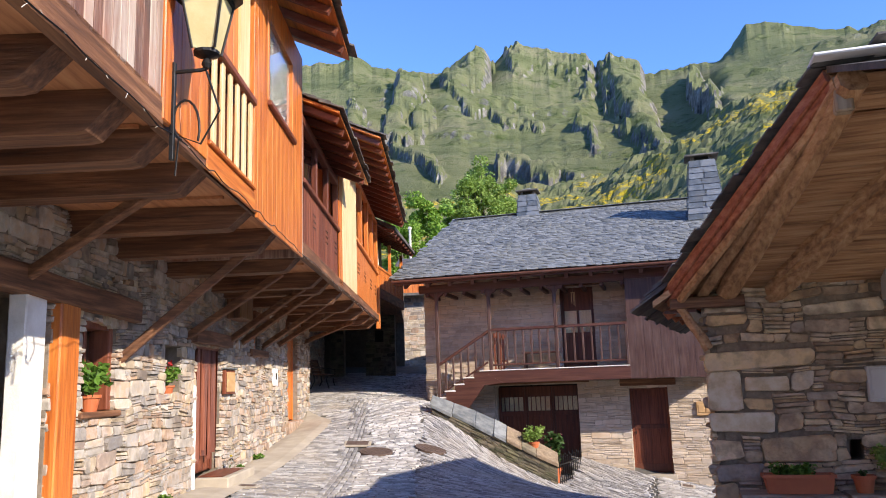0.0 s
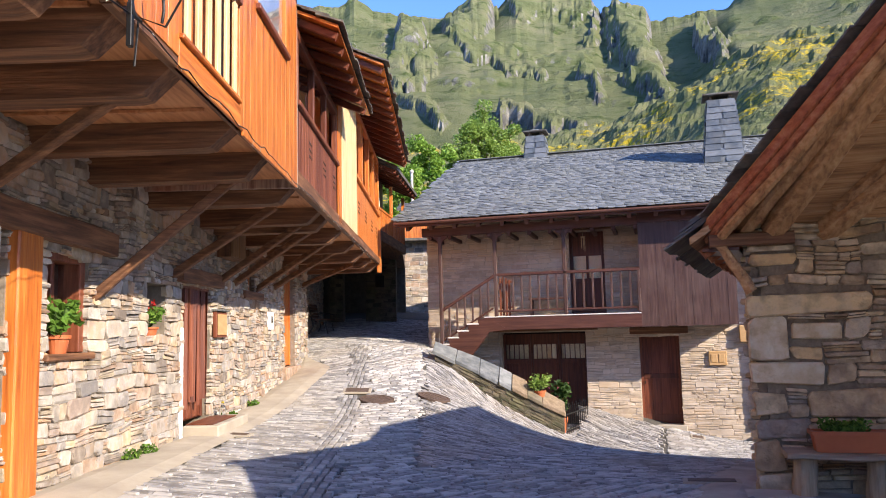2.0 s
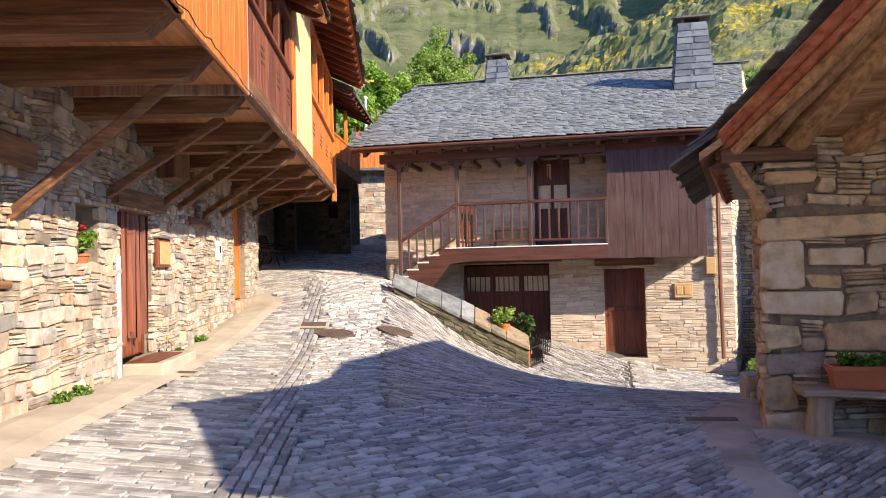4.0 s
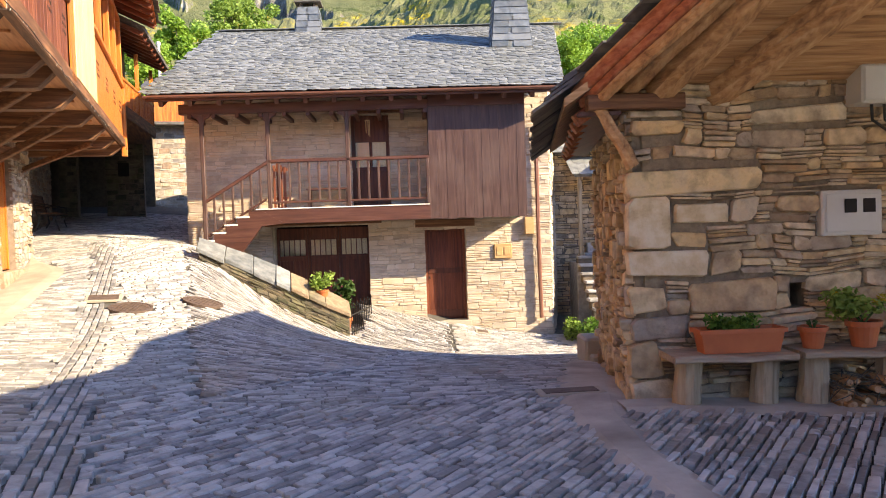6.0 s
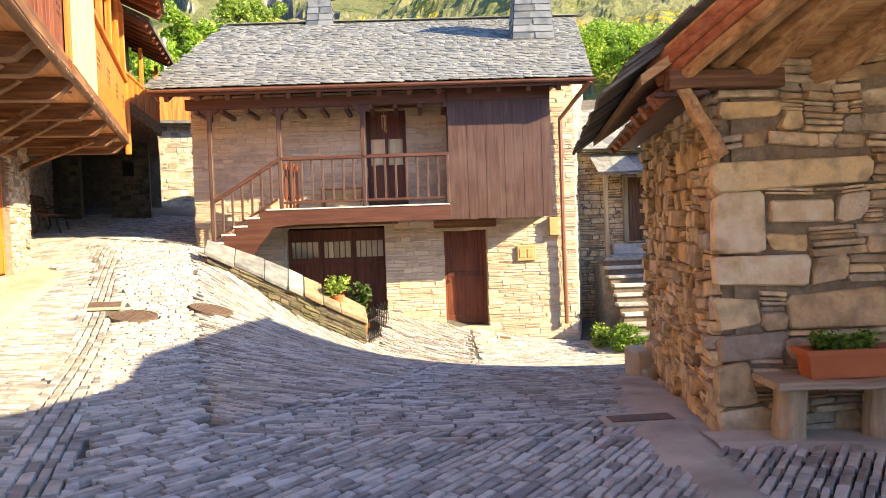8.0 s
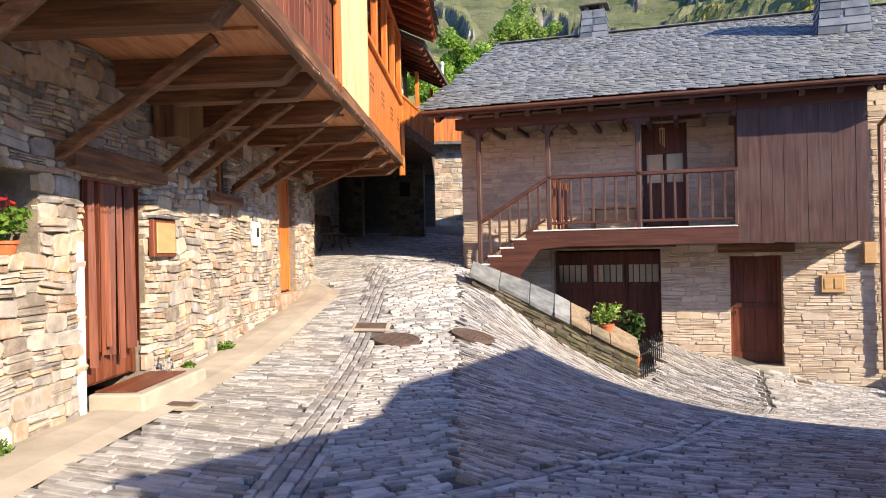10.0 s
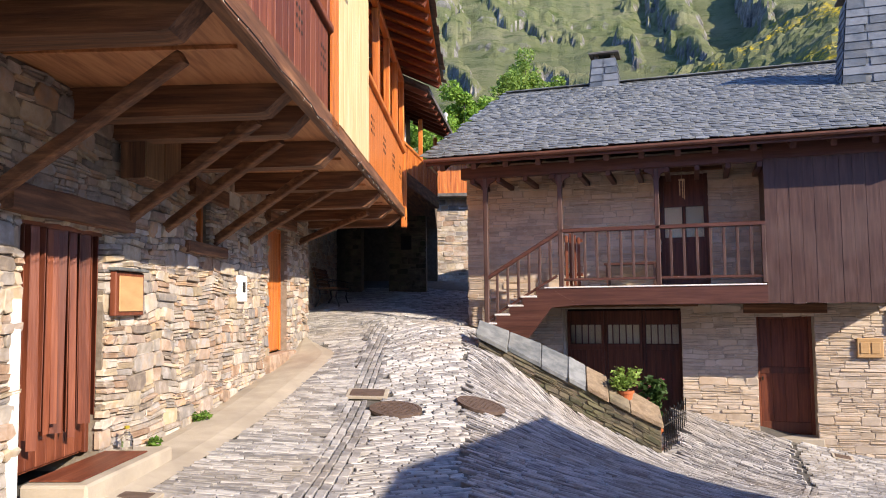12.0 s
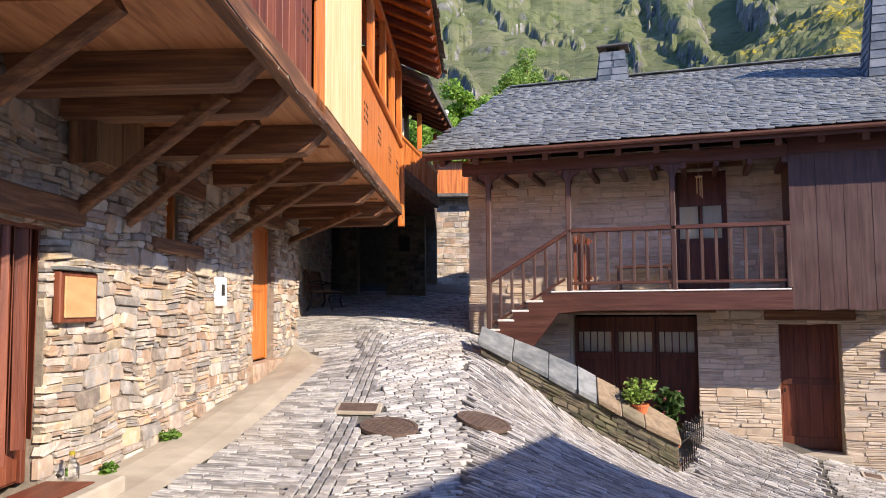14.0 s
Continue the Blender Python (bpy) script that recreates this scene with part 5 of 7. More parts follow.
while y > 5.9:
    w = rng.uniform(0.13, 0.24)
    f = (A_B[1] - y) / (A_B[1] - RB[1])
    x0 = A_B[0] + max(0, f) * (RB[0] - A_B[0]) + 0.1
    z = zr(y) - 0.058 + rng.uniform(-0.016, 0.006)
    xm = rng.uniform(2.0, 5.0)
    for xa, xb in ((x0, xm), (xm + 0.008, 9.2)):
        bm = bmesh.new()
        zz = z + rng.uniform(-0.008, 0.0)
        prism(bm, [(0, y, zz), (0, y - w + 0.014, zz + (w - 0.014) * S_B), (0, y - w + 0.014, zz + (w - 0.014) * S_B + 0.022), (0, y, zz + 0.022)], (xa, 0, 0), (xb - xa, 0, 0))
        part("board", bm, M_LOG_X, roof_b)
    y -= w
# barge boards and rafters, fanning out from the front wall to the ridge
pa, pb = Vector((0.06, 8.93, 2.44)), Vector(RB)
dv = (pb - pa).normalized()
part("barge_board", beam(bmesh.new(), pa - dv * 0.04 + Vector((0.0, 0, -0.06)), pb + Vector((0.0, 0, -0.05)), 0.045, 0.11, 0.004, 6), M_BARGE, barn, "red-brown weathered barge board")
part("barge_board", beam(bmesh.new(), pa + Vector((0.035, 0, -0.135)), pb + Vector((0.03, 0, -0.12)), 0.05, 0.09, 0.005, 6), M_BARGE, barn, "red-brown weathered barge board")
part("barge_log", beam(bmesh.new(), pa + Vector((0.1, -0.02, -0.155)), pb + Vector((0.1, 0, -0.15)), 0.1, 0.13, 0.008, 7, 0.03), M_LOG_Y, barn, "grey-brown squared log behind the barge board")
part("side_rafter", beam(bmesh.new(), (0.42, 8.94, 2.36), (1.36, 5.8, 3.51), 0.13, 0.13, 0.007, 6, 0.025), M_LOG_Y, barn)
part("rafter_log", beam(bmesh.new(), (0.67, 8.96, 2.32), (1.42, 5.74, 3.5), 0.2, 0.2, 0.01, 7, 0.05), M_LOG_Y, barn, "squared crooked rafter log")
part("porch_beam", beam(bmesh.new(), (1.11, 8.98, 2.32), (2.55, 5.9, 3.47), 0.2, 0.21, 0.01, 8, 0.045), M_LOG_Y, barn, "thick squared porch beam")
part("porch_beam", beam(bmesh.new(), (1.22, 8.55, 2.53), (2.4, 5.95, 3.53), 0.15, 0.13, 0.008, 5, 0.03), M_LOG_Y, barn)
for k in range(5):
    part("rafter_log", beam(bmesh.new(), (2.9 + k * 1.3, 8.98, 2.32), (3.3 + k * 1.3, 5.9, 3.47), 0.17, 0.17, 0.008, 6, 0.04), M_LOG_Y, barn)
part("king_post", boxed(1.3, 1.42, 5.78, 5.9, 3.3, 3.56, 0.012), M_LOG_Z, barn)
part("ridge_beam", beam(bmesh.new(), (1.36, 5.85, 3.48), (9.3, 5.85, 3.48), 0.14, 0.16), M_LOG_X, barn)
part("ridge_flashing", beam(bmesh.new(), (1.18, 5.82, 3.7), (9.3, 5.82, 3.7), 0.3, 0.025), M_WHITE, barn, "pale slab along roof top")
part("strut", log(bmesh.new(), (0.46, 8.81, 1.78), (0.18, 8.8, 2.27), 0.055, 0.045, 5, 8, 0.01, 5), M_LOG_Y, barn, "short crooked corner strut")
part("wall_plate", beam(bmesh.new(), (0.1, 8.78, 2.28), (0.86, 8.8, 2.28), 0.12, 0.12, 0.006, 4), M_DARK_X, barn)


def slate_layers(p0, p1, inward, n_layers, parent, mat, seed, lift=0.03, depth=0.4, down=0.0):
    """Ragged layered slates along a roof edge from p0 to p1."""
    rng = random.Random(seed)
    p0, p1, inward = Vector(p0), Vector(p1), Vector(inward).normalized()
    L_ = (p1 - p0).length
    d = (p1 - p0) / L_
    up = d.cross(inward)
    up = up if up.z > 0 else -up
    vs, fs = [], []
    for lay in range(n_layers):
        s = -0.05
        while s < L_:
            w = rng.uniform(0.14, 0.32)
            o0 = p0 + d * s + inward * (rng.uniform(-0.03, 0.02) + lay * 0.11) + up * (lay * lift + rng.uniform(0, 0.01))
            o = len(vs)
            for a in (0, depth):
                for b in (0.004, w - 0.004):
                    for c in (0, 0.022):
                        vs.append(tuple(o0 + inward * a + d * b + up * c))
            fs += [tuple(o + i for i in f) for f in ((0, 1, 3, 2), (4, 6, 7, 5), (0, 4, 5, 1), (2, 3, 7, 6), (0, 2, 6, 4), (1, 5, 7, 3))]
            s += w
    return tagged(part("slate_edge", (vs, fs), mat, parent), kind="stuff")


slate_layers(pa - dv * 0.1 + Vector((-0.09, 0, 0.03)), pb + Vector((-0.08, 0, 0.03)), (1, 0, 0), 4, roof_b, M_SLATE_DARK, 5, 0.022)
# lower back roof over the crumbling side wall
rb2 = part("side_roof", prism(bmesh.new(), [(-0.08, 0, 2.25), (3.4, 0, 4.55), (3.4, 0, 4.62), (-0.08, 0, 2.32)], (0, 8.75, 0), (0.62, 4.1, 0)), M_LOG_X, barn, "old slate roof over side wall")
part("side_roof", prism(bmesh.new(), [(3.4, 0, 4.55), (6.9, 0, 2.25), (6.9, 0, 2.32), (3.4, 0, 4.62)], (0, 8.75, 0), (0.62, 4.1, 0)), M_LOG_X, barn)
for k in range(12):
    t0 = k * 0.3
    slate_layers((-0.3 + t0, 8.84, 2.22 + 0.66 * t0), (0.32 + t0, 13.0, 2.16 + 0.66 * t0), (1, 0, 0.66), 1 if k else 4, rb2, M_SLATE_DARK, 30 + k, 0.024, 0.45)
for k in range(8):
    yy = 8.95 + k * 0.5
    xx = bside(yy)
    part("rafter", beam(bmesh.new(), (xx - 0.4, yy, 2.16), (xx + 0.4, yy, 2.69), 0.09, 0.1, 0.004, 2), M_BARGE, barn)
part("soffit_board", beam(bmesh.new(), (0.2, 8.8, 2.2), (0.8, 12.6, 2.2), 0.34, 0.03), M_BROWN_Y, barn)

# ---- neighbour by the stair, right of the house ----
nb = thing("stair_building", pose(0, 0, 0), "old stone outbuilding with slate roof and outside stair", "building")
NB_HOLES = [(3.75, 4.35, 0.8, 2.4)]
nb_wall = part("wall", wall_with_holes(bmesh.new(), 2.45, 7.5, -1.6, 3.1, NB_HOLES, lambda u, v, d: Vector((u, 23.2 + d, v)), 0.5), M_JOINT, nb, "shaded dry-stone wall")
part("door", boxed(3.75, 4.35, 23.3, 23.36, 0.8, 2.4, 0.01), M_DARK_Z, nb, "dark old door")
part("door_post", boxed(3.62, 3.74, 23.08, 23.2, 0.8, 2.45, 0.01), M_LOG_Z, nb)
part("roof", prism(bmesh.new(), [(0, 22.9, 3.08), (0, 27.5, 5.0), (0, 27.5, 5.06), (0, 22.9, 3.14)], (2.4, 0, 0), (5.2, 0, 0)), M_SLATE_DARK, nb, "old slate roof")
part("porch_roof", prism(bmesh.new(), [(0, 22.2, 2.45), (0, 23.2, 2.95), (0, 23.2, 3.0), (0, 22.2, 2.5)], (2.85, 0, 0), (1.6, 0, 0)), M_SLATE_P, nb)
for k in range(11):
    slate_layers((2.4, 22.8 + k * 0.3, 3.12 + k * 0.127), (6.5, 22.8 + k * 0.3, 3.12 + k * 0.127), (0, 1, 0.42), 1, nb, M_SLATE, 60 + k, 0.02, 0.45)
for k in range(3):
    slate_layers((2.82, 22.12 + k * 0.3, 2.5 + k * 0.15), (4.5, 22.12 + k * 0.3, 2.5 + k * 0.15), (0, 1, 0.5), 1, nb, M_SLATE, 80 + k, 0.02, 0.45)
part("post", boxed(2.97, 3.07, 22.4, 22.5, 0.45, 2.5, 0.01), M_LOG_Z, nb, "weathered upright post")
part("post_base", boxed(2.9, 3.14, 22.33, 22.57, 0.25, 0.45, 0.02), M_CONC, nb)
part("landing", boxed(2.85, 4.8, 22.2, 23.2, -1.6, 0.28, 0.02), M_PAVE_P, nb)
for k in range(9):
    z = -1.25 + 0.19 * (k + 1)
    y0 = 19.9 + k * 0.27
    part("step", boxed(2.8 + 0.03 * (k % 3), 4.6, y0, y0 + 0.33, z - 0.07, z + 0.006 * (k % 2), 0.015), M_PAVE_P, nb, "worn slab step")
    part("riser", boxed(2.86, 4.6, y0 + 0.05, y0 + 0.3, z - 0.26, z - 0.072), M_JOINT, nb)
part("upper_step", boxed(3.2, 4.5, 22.75, 23.2, 0.282, 0.5, 0.02), M_PAVE_P, nb)
part("upper_step", boxed(3.3, 4.5, 22.95, 23.2, 0.502, 0.76, 0.02), M_PAVE_P, nb)

# added wall hidden behind the barn, blocks the sun from the stair
tagged(part("wall_yard", boxed(6.0, 6.4, 20.2, 23.15, -1.2, 4.3, 0.02), M_STONE_B), "added unseen wall that shades the outside stair", "wall", kind="structure")
# ---- low wall by the garage ----
low = thing("low_wall", pose(0, 0, 0), "low sloping stone wall with flat capping slabs", "wall")
LA, LB = Vector((*LOW_A, 0)), Vector((*LOW_B, 0))
ldir = (LB - LA).normalized()
lnrm = Vector((ldir.y, -ldir.x, 0))
LLEN = (LB - LA).length
ltop = lambda s: 1.0 - 1.46 * s / LLEN
bm = bmesh.new()
prism(bm, [(LA.x, LA.y, -1.3), (LB.x, LB.y, -1.6), (LB.x, LB.y, ltop(LLEN) - 0.02), (LA.x, LA.y, ltop(0) - 0.02)], (0, 0, 0), -lnrm * 0.42)
low_core = part("core", bm, M_JOINT, low)
rng = random.Random(77)
s0 = -0.05
while s0 < LLEN:
    w = rng.uniform(0.26, 0.6)
    s1 = min(s0 + w, LLEN + 0.06)
    bm = bmesh.new()
    pts = []
    for s, o in ((s0 + 0.002, 0.06), (s1 - 0.002, 0.06), (s1 - 0.002, -0.5), (s0 + 0.002, -0.5)):
        p = LA + ldir * s + lnrm * (o + rng.uniform(-0.04, 0.03))
        pts.append((p.x, p.y, ltop(s) + rng.uniform(-0.025, 0.015) + (0.2 + 0.1 * math.sin(math.pi * min(1.0, max(0.0, s / LLEN))) if o < 0 else 0)))
    prism(bm, pts, (0, 0, -0.03), (0, 0, 0.1))
    bmesh.ops.bevel(bm, geom=list(bm.edges), offset=0.015, segments=1, affect="EDGES")
    part("capping_slab", bm, (M_SLATE_P, M_BJOINT, M_WALLFACE, M_BJOINT)[rng.randrange(4)], low)
    s0 = s1
place_low = lambda u, v, d: LA + ldir * u + lnrm * (-d) + Vector((0, 0, v + ltop(u) - 1.2))
# face stones: moss tone with the face's shade put into the colour
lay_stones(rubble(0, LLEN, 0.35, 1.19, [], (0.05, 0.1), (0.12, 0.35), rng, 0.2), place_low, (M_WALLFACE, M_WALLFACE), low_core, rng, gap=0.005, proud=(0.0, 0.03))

# ---- iron railing ----
gate = thing("iron_railing", pose(0, 0, 0), "low black wrought-iron railing beside the garage", "railing")
ga, gb = Vector((-2.6, 19.0, -0.98)), Vector((-2.28, 20.7, -0.98))
for z in (0.14, 0.52):
    part("rail", beam(bmesh.new(), ga + Vector((0, 0, z)), gb + Vector((0, 0, z)), 0.02, 0.03), M_IRON, gate)
for k in range(12):
    p = ga.lerp(gb, k / 11)
    bm = bmesh.new()
    h = 0.72 if k % 2 else 0.66
    box(bm, p.x - 0.009, p.x + 0.009, p.y - 0.009, p.y + 0.009, p.z + (0.0 if k in (0, 5, 11) else 0.08), p.z + h)
    lathe(bm, [(0.004, h), (0.018, h + 0.02), (0.002, h + 0.07)], p.x, p.y, p.z, 6)
    part("bar", bm, M_IRON, gate)


# ---- plants ----
def leaves(count, centre, radii, size, rng, droop=0.0, shell=0.4):
    """Loose leaf blades scattered through an ellipsoid: returns (verts, faces)."""
    vs, fs = [], []
    c = Vector(centre)
    for _ in range(count):
        d = Vector((rng.gauss(0, 1), rng.gauss(0, 1), rng.gauss(0, 1)))
        d = d.normalized() * (shell + (1 - shell) * rng.random() ** 0.5)
        p = c + Vector((d.x * radii[0], d.y * radii[1], d.z * radii[2]))
        a = Vector((rng.uniform(-1, 1), rng.uniform(-1, 1), rng.uniform(-0.6, 0.8) - droop)).normalized()
        b = a.cross(Vector((rng.uniform(-1, 1), rng.uniform(-1, 1), rng.uniform(-1, 1)))).normalized()
        s = size * rng.uniform(0.6, 1.3)
        o = len(vs)
        n = a.cross(b) * s * 0.15
        vs += [tuple(p - a * s * 0.5), tuple(p + b * s * 0.32 + n), tuple(p + a * s * 0.5), tuple(p - b * s * 0.32 + n)]
        fs += [(o, o + 1, o + 2), (o, o + 2, o + 3)]
    return vs, fs


def merge(*parts_):
    vs, fs = [], []
    for v, f in parts_:
        o = len(vs)
        vs += v
        fs += [tuple(i + o for i in q) for q in f]
    return vs, fs


def pot(bm, r, h):
    return lathe(bm, [(r * 0.68, 0), (r * 0.92, h * 0.78), (r * 1.06, h * 0.8), (r * 1.08, h), (r * 0.95, h), (r * 0.9, h * 0.86), (0.01, h * 0.86)], sides=18)


def potted_plant(name, x, y, z, r, h, crown, n, size, mat, label, bloom=None, seed=1, category="potted plant"):
    t = thing(name, pose(x, y, z), label, category)
    part("pot", pot(bmesh.new(), r, h), M_TERRA, t, "orange terracotta pot")
    part("soil", lathe(bmesh.new(), [(r * 0.88, h * 0.865), (r * 0.86, h * 0.9), (0.01, h * 0.92)], sides=14), M_SOIL, t)
    rng = random.Random(seed)
    cz = h + crown[2] * 0.8
    bm = bmesh.new()
    for k in range(7):
        a = rng.uniform(0, 6.28)
        q = (math.cos(a) * crown[0] * 0.6, math.sin(a) * crown[1] * 0.6, cz + rng.uniform(-0.3, 0.5) * crown[2])
        tube(bm, [(0, 0, h * 0.85), (q[0] * 0.4, q[1] * 0.4, cz * 0.75), q], 0.006, 5)
    part("stems", bm, M_LEAF_DARK, t)
    clumps = []
    for k in range(9):
        d = Vector((rng.uniform(-1, 1), rng.uniform(-1, 1), rng.uniform(-0.8, 1)))
        clumps.append(leaves(n // 9, (d.x * crown[0] * 0.6, d.y * crown[1] * 0.6, cz + d.z * crown[2] * 0.6), (crown[0] * 0.5, crown[1] * 0.5, crown[2] * 0.45), size, rng, shell=0.1))
    part("foliage", merge(*clumps), mat, t, "green leaves")
    if bloom:
        tagged(part("flowers", merge(*[leaves(10, (rng.uniform(-1, 1) * crown[0] * 0.8, rng.uniform(-1, 1) * crown[1] * 0.8, cz + rng.uniform(0, 1) * crown[2]), (0.03, 0.03, 0.03), 0.035, rng) for _ in range(7)]), bloom, t), kind="stuff")
    return t


def lpos(xl, yl):
    v = LEFT @ Vector((xl, yl, 0))
    return v.x, v.y


x, y = lpos(WX - 0.02, 8.18)
potted_plant("potted_plant", x, y, 1.356, 0.11, 0.17, (0.19, 0.19, 0.2), 200, 0.11, M_LEAF, "leafy green plant in terracotta pot on window sill", seed=2)
x, y = lpos(WX - 0.05, 10.5)
potted_plant("potted_plant", x, y, 1.5, 0.1, 0.12, (0.2, 0.2, 0.17), 260, 0.06, M_LEAF, "trailing plant with small red flowers in wall niche", M_REDBLOOM, seed=3)
potted_plant("potted_plant", -3.2, 19.12, ltop(2.4) + 0.07, 0.13, 0.2, (0.3, 0.28, 0.24), 420, 0.08, M_LEAF_PALE, "bushy bright green geranium in terracotta pot on wall", seed=4)
potted_plant("potted_plant", -2.85, 19.75, -0.95, 0.2, 0.36, (0.34, 0.34, 0.48), 420, 0.13, M_LEAF_DARK, "tall dark-leaved flowering shrub in terracotta pot", M_BLOOM, seed=5)
potted_plant("potted_plant", 1.76, 8.6, 0.335, 0.105, 0.17, (0.05, 0.05, 0.03), 20, 0.03, M_LEAF_DARK, "small nearly bare terracotta pot on bench", seed=6)
potted_plant("potted_plant", 2.16, 8.6, 0.335, 0.125, 0.2, (0.3, 0.2, 0.15), 520, 0.06, M_LEAF_PALE, "blue-green trailing succulent with yellow flowers in terracotta pot", M_GORSE, seed=7)

# ---- barn benches, planter, wood pile ----
for k, (x0, x1) in enumerate(((0.62, 1.56), (1.6, 2.55))):
    b = thing("log_bench", pose(x0, 8.6, 0), "rustic plank bench on split log legs", "bench", "rustic benches at the barn")
    L_ = x1 - x0
    bm = bmesh.new()
    beam(bm, (0, 0, 0.31), (L_, 0, 0.305), 0.4, 0.05, 0.006, 5)
    part("seat", bm, M_BENCH, b)
    for xx in (0.16, L_ - 0.18):
        bm = bmesh.new()
        zb = gz(x0 + xx, 8.6) - 0.03
        log(bm, (xx, 0.02, zb), (xx + 0.01, 0.02, 0.286), 0.125 if k else 0.11, 0.105, 4, 11, 0.008, 9 + k)
        part("leg", bm, M_LOG_Z, b)
pl = thing("window_box", pose(1.17, 8.58, 0.336), "long orange plastic planter with low green plants", "planter")
bm = bmesh.new()
rings = [[bm.verts.new((sx_ * w, sy_ * d, z)) for sx_, sy_ in ((-1, -1), (1, -1), (1, 1), (-1, 1))] for w, d, z in ((0.29, 0.075, 0), (0.315, 0.095, 0.15), (0.335, 0.11, 0.152), (0.335, 0.11, 0.185), (0.31, 0.085, 0.185), (0.3, 0.08, 0.14))]
for a, b in zip(rings, rings[1:]):
    for i in range(4):
        bm.faces.new((a[i], a[(i + 1) % 4], b[(i + 1) % 4], b[i]))
bm.faces.new(rings[0])
bm.faces.new(rings[-1])
part("trough", bm, M_TERRA, pl)
part("soil", boxed(-0.3, 0.3, -0.08, 0.08, 0.142, 0.158), M_SOIL, pl)
rng = random.Random(8)
part("foliage", merge(*[leaves(60, (rng.uniform(-0.2, 0.1), rng.uniform(-0.04, 0.04), 0.2 + rng.uniform(0, 0.05)), (0.1, 0.06, 0.06), 0.05, rng, shell=0.1) for _ in range(9)]), M_LEAF, pl)
wp = thing("firewood_pile", pose(2.12, 8.62, gz(2.1, 8.6) - 0.01), "heap of twigs and cut firewood under bench", "firewood")
rng = random.Random(21)
for k in range(26):
    bm = bmesh.new()
    xx, zz = rng.uniform(-0.24, 0.24), 0.035 + 0.2 * rng.random() ** 1.6
    log(bm, (xx, -0.2 + rng.uniform(-0.04, 0.04), zz), (xx + rng.uniform(-0.05, 0.05), 0.16, zz + rng.uniform(-0.01, 0.02)), rng.uniform(0.018, 0.034), 0.02, 2, 7, 0.003, k)
    part("firewood_log", bm, M_LOG_Y, wp)
bm = bmesh.new()
for k in range(60):
    a = Vector((rng.uniform(-0.28, 0.3), rng.uniform(-0.24, 0.05), rng.uniform(0.1, 0.24)))
    d = Vector((rng.uniform(-1, 1), rng.uniform(-0.6, 0.6), rng.uniform(-0.3, 0.5))).normalized() * rng.uniform(0.08, 0.2)
    tube(bm, [a - d, a, a + d + Vector((0, 0, 0.02))], 0.004, 4)
tagged(part("twig_heap", bm, M_BARK, wp), kind="stuff")

# ---- boxes on the barn wall ----
mb = thing("electric_meter_box", pose(2.19, BY - 0.04, 1.365), "beige electric meter box with two windows on stone wall", "meter box")
part("case", boxed(-0.245, 0.245, -0.05, 0.06, -0.18, 0.18, 0.012), M_BEIGE, mb)
part("door", boxed(-0.215, 0.215, -0.062, -0.051, -0.15, 0.15, 0.006), M_BEIGE, mb)
for xx in (-0.02, 0.13):
    part("window", boxed(xx - 0.05, xx + 0.05, -0.068, -0.063, 0.0, 0.11, 0.003), M_DARK, mb)
tb = thing("junction_cabinet", pose(2.46, BY - 0.13, 2.2), "pale grey junction cabinet under the eaves", "cabinet")
part("case", boxed(-0.27, 0.2, -0.12, 0.14, 0, 0.3, 0.015), M_BEIGE, tb)
part("lid", boxed(-0.255, 0.185, -0.132, -0.121, 0.02, 0.285, 0.006), M_BEIGE, tb)
for k in range(2):
    part("cable", tube(bmesh.new(), [(-0.15 + k * 0.1, -0.04, 0.0), (-0.14 + k * 0.1, -0.03, -0.12), (-0.02 + k * 0.1, -0.02, -0.2), (0.5, -0.02, -0.24 - 0.03 * k)], 0.012, 6), M_IRON, tb)

# ---- block step by the barn, cover plates, drain ----
st = thing("stone_step", pose(1.02, 12.35, gz(1.0, 12.2) - 0.05), "weathered stone block step beside barn", "step")
part("block", boxed(-0.24, 0.42, -0.22, 0.3, 0, 0.34, 0.03), M_CONC, st)
part("lower_block", boxed(-0.2, 0.4, -0.42, -0.23, 0, 0.16, 0.02), M_CONC, st)


def cover(name, x, y, r, label, kind_, w=0.0, d=0.0, rot=0.0):
    e = 0.15
    n = Vector((-(gz(x + e, y) - gz(x - e, y)) / (2 * e), -(gz(x, y + e) - gz(x, y - e)) / (2 * e), 1)).normalized()
    q = Vector((0, 0, 1)).rotation_difference(n).to_matrix().to_4x4()
    t = thing(name, Matrix.Translation((x, y, gz(x, y) + 0.012)) @ q @ pose(0, 0, 0, 0, 0, rot), label, kind_)
    if r:
        part("ring", lathe(bmesh.new(), [(r, -0.03), (r, 0.01), (r - 0.04, 0.01), (r - 0.04, -0.03)], sides=28), M_RUST, t)
        part("lid", lathe(bmesh.new(), [(r - 0.045, -0.03), (r - 0.045, 0.006), (0.01, 0.006)], sides=28), M_RUST, t)
        bm = bmesh.new()
        k = int(r / 0.06)
        for i in range(-k, k + 1):
            for j in range(-k, k + 1):
                if math.hypot(i, j) * 0.06 < r - 0.08:
                    box(bm, i * 0.06 - 0.018, i * 0.06 + 0.018, j * 0.06 - 0.018, j * 0.06 + 0.018, 0.006, 0.012)
        tagged(part("studs", bm, M_RUST, t), kind="stuff")
    else:
        part("frame", boxed(-w / 2 - 0.05, w / 2 + 0.05, -d / 2 - 0.045, d / 2 + 0.045, -0.03, 0.006, 0.004), M_CONC, t)
        part("plate", boxed(-w / 2, w / 2, -d / 2, d / 2, 0.007, 0.014, 0.003), M_RUST, t)
    return t


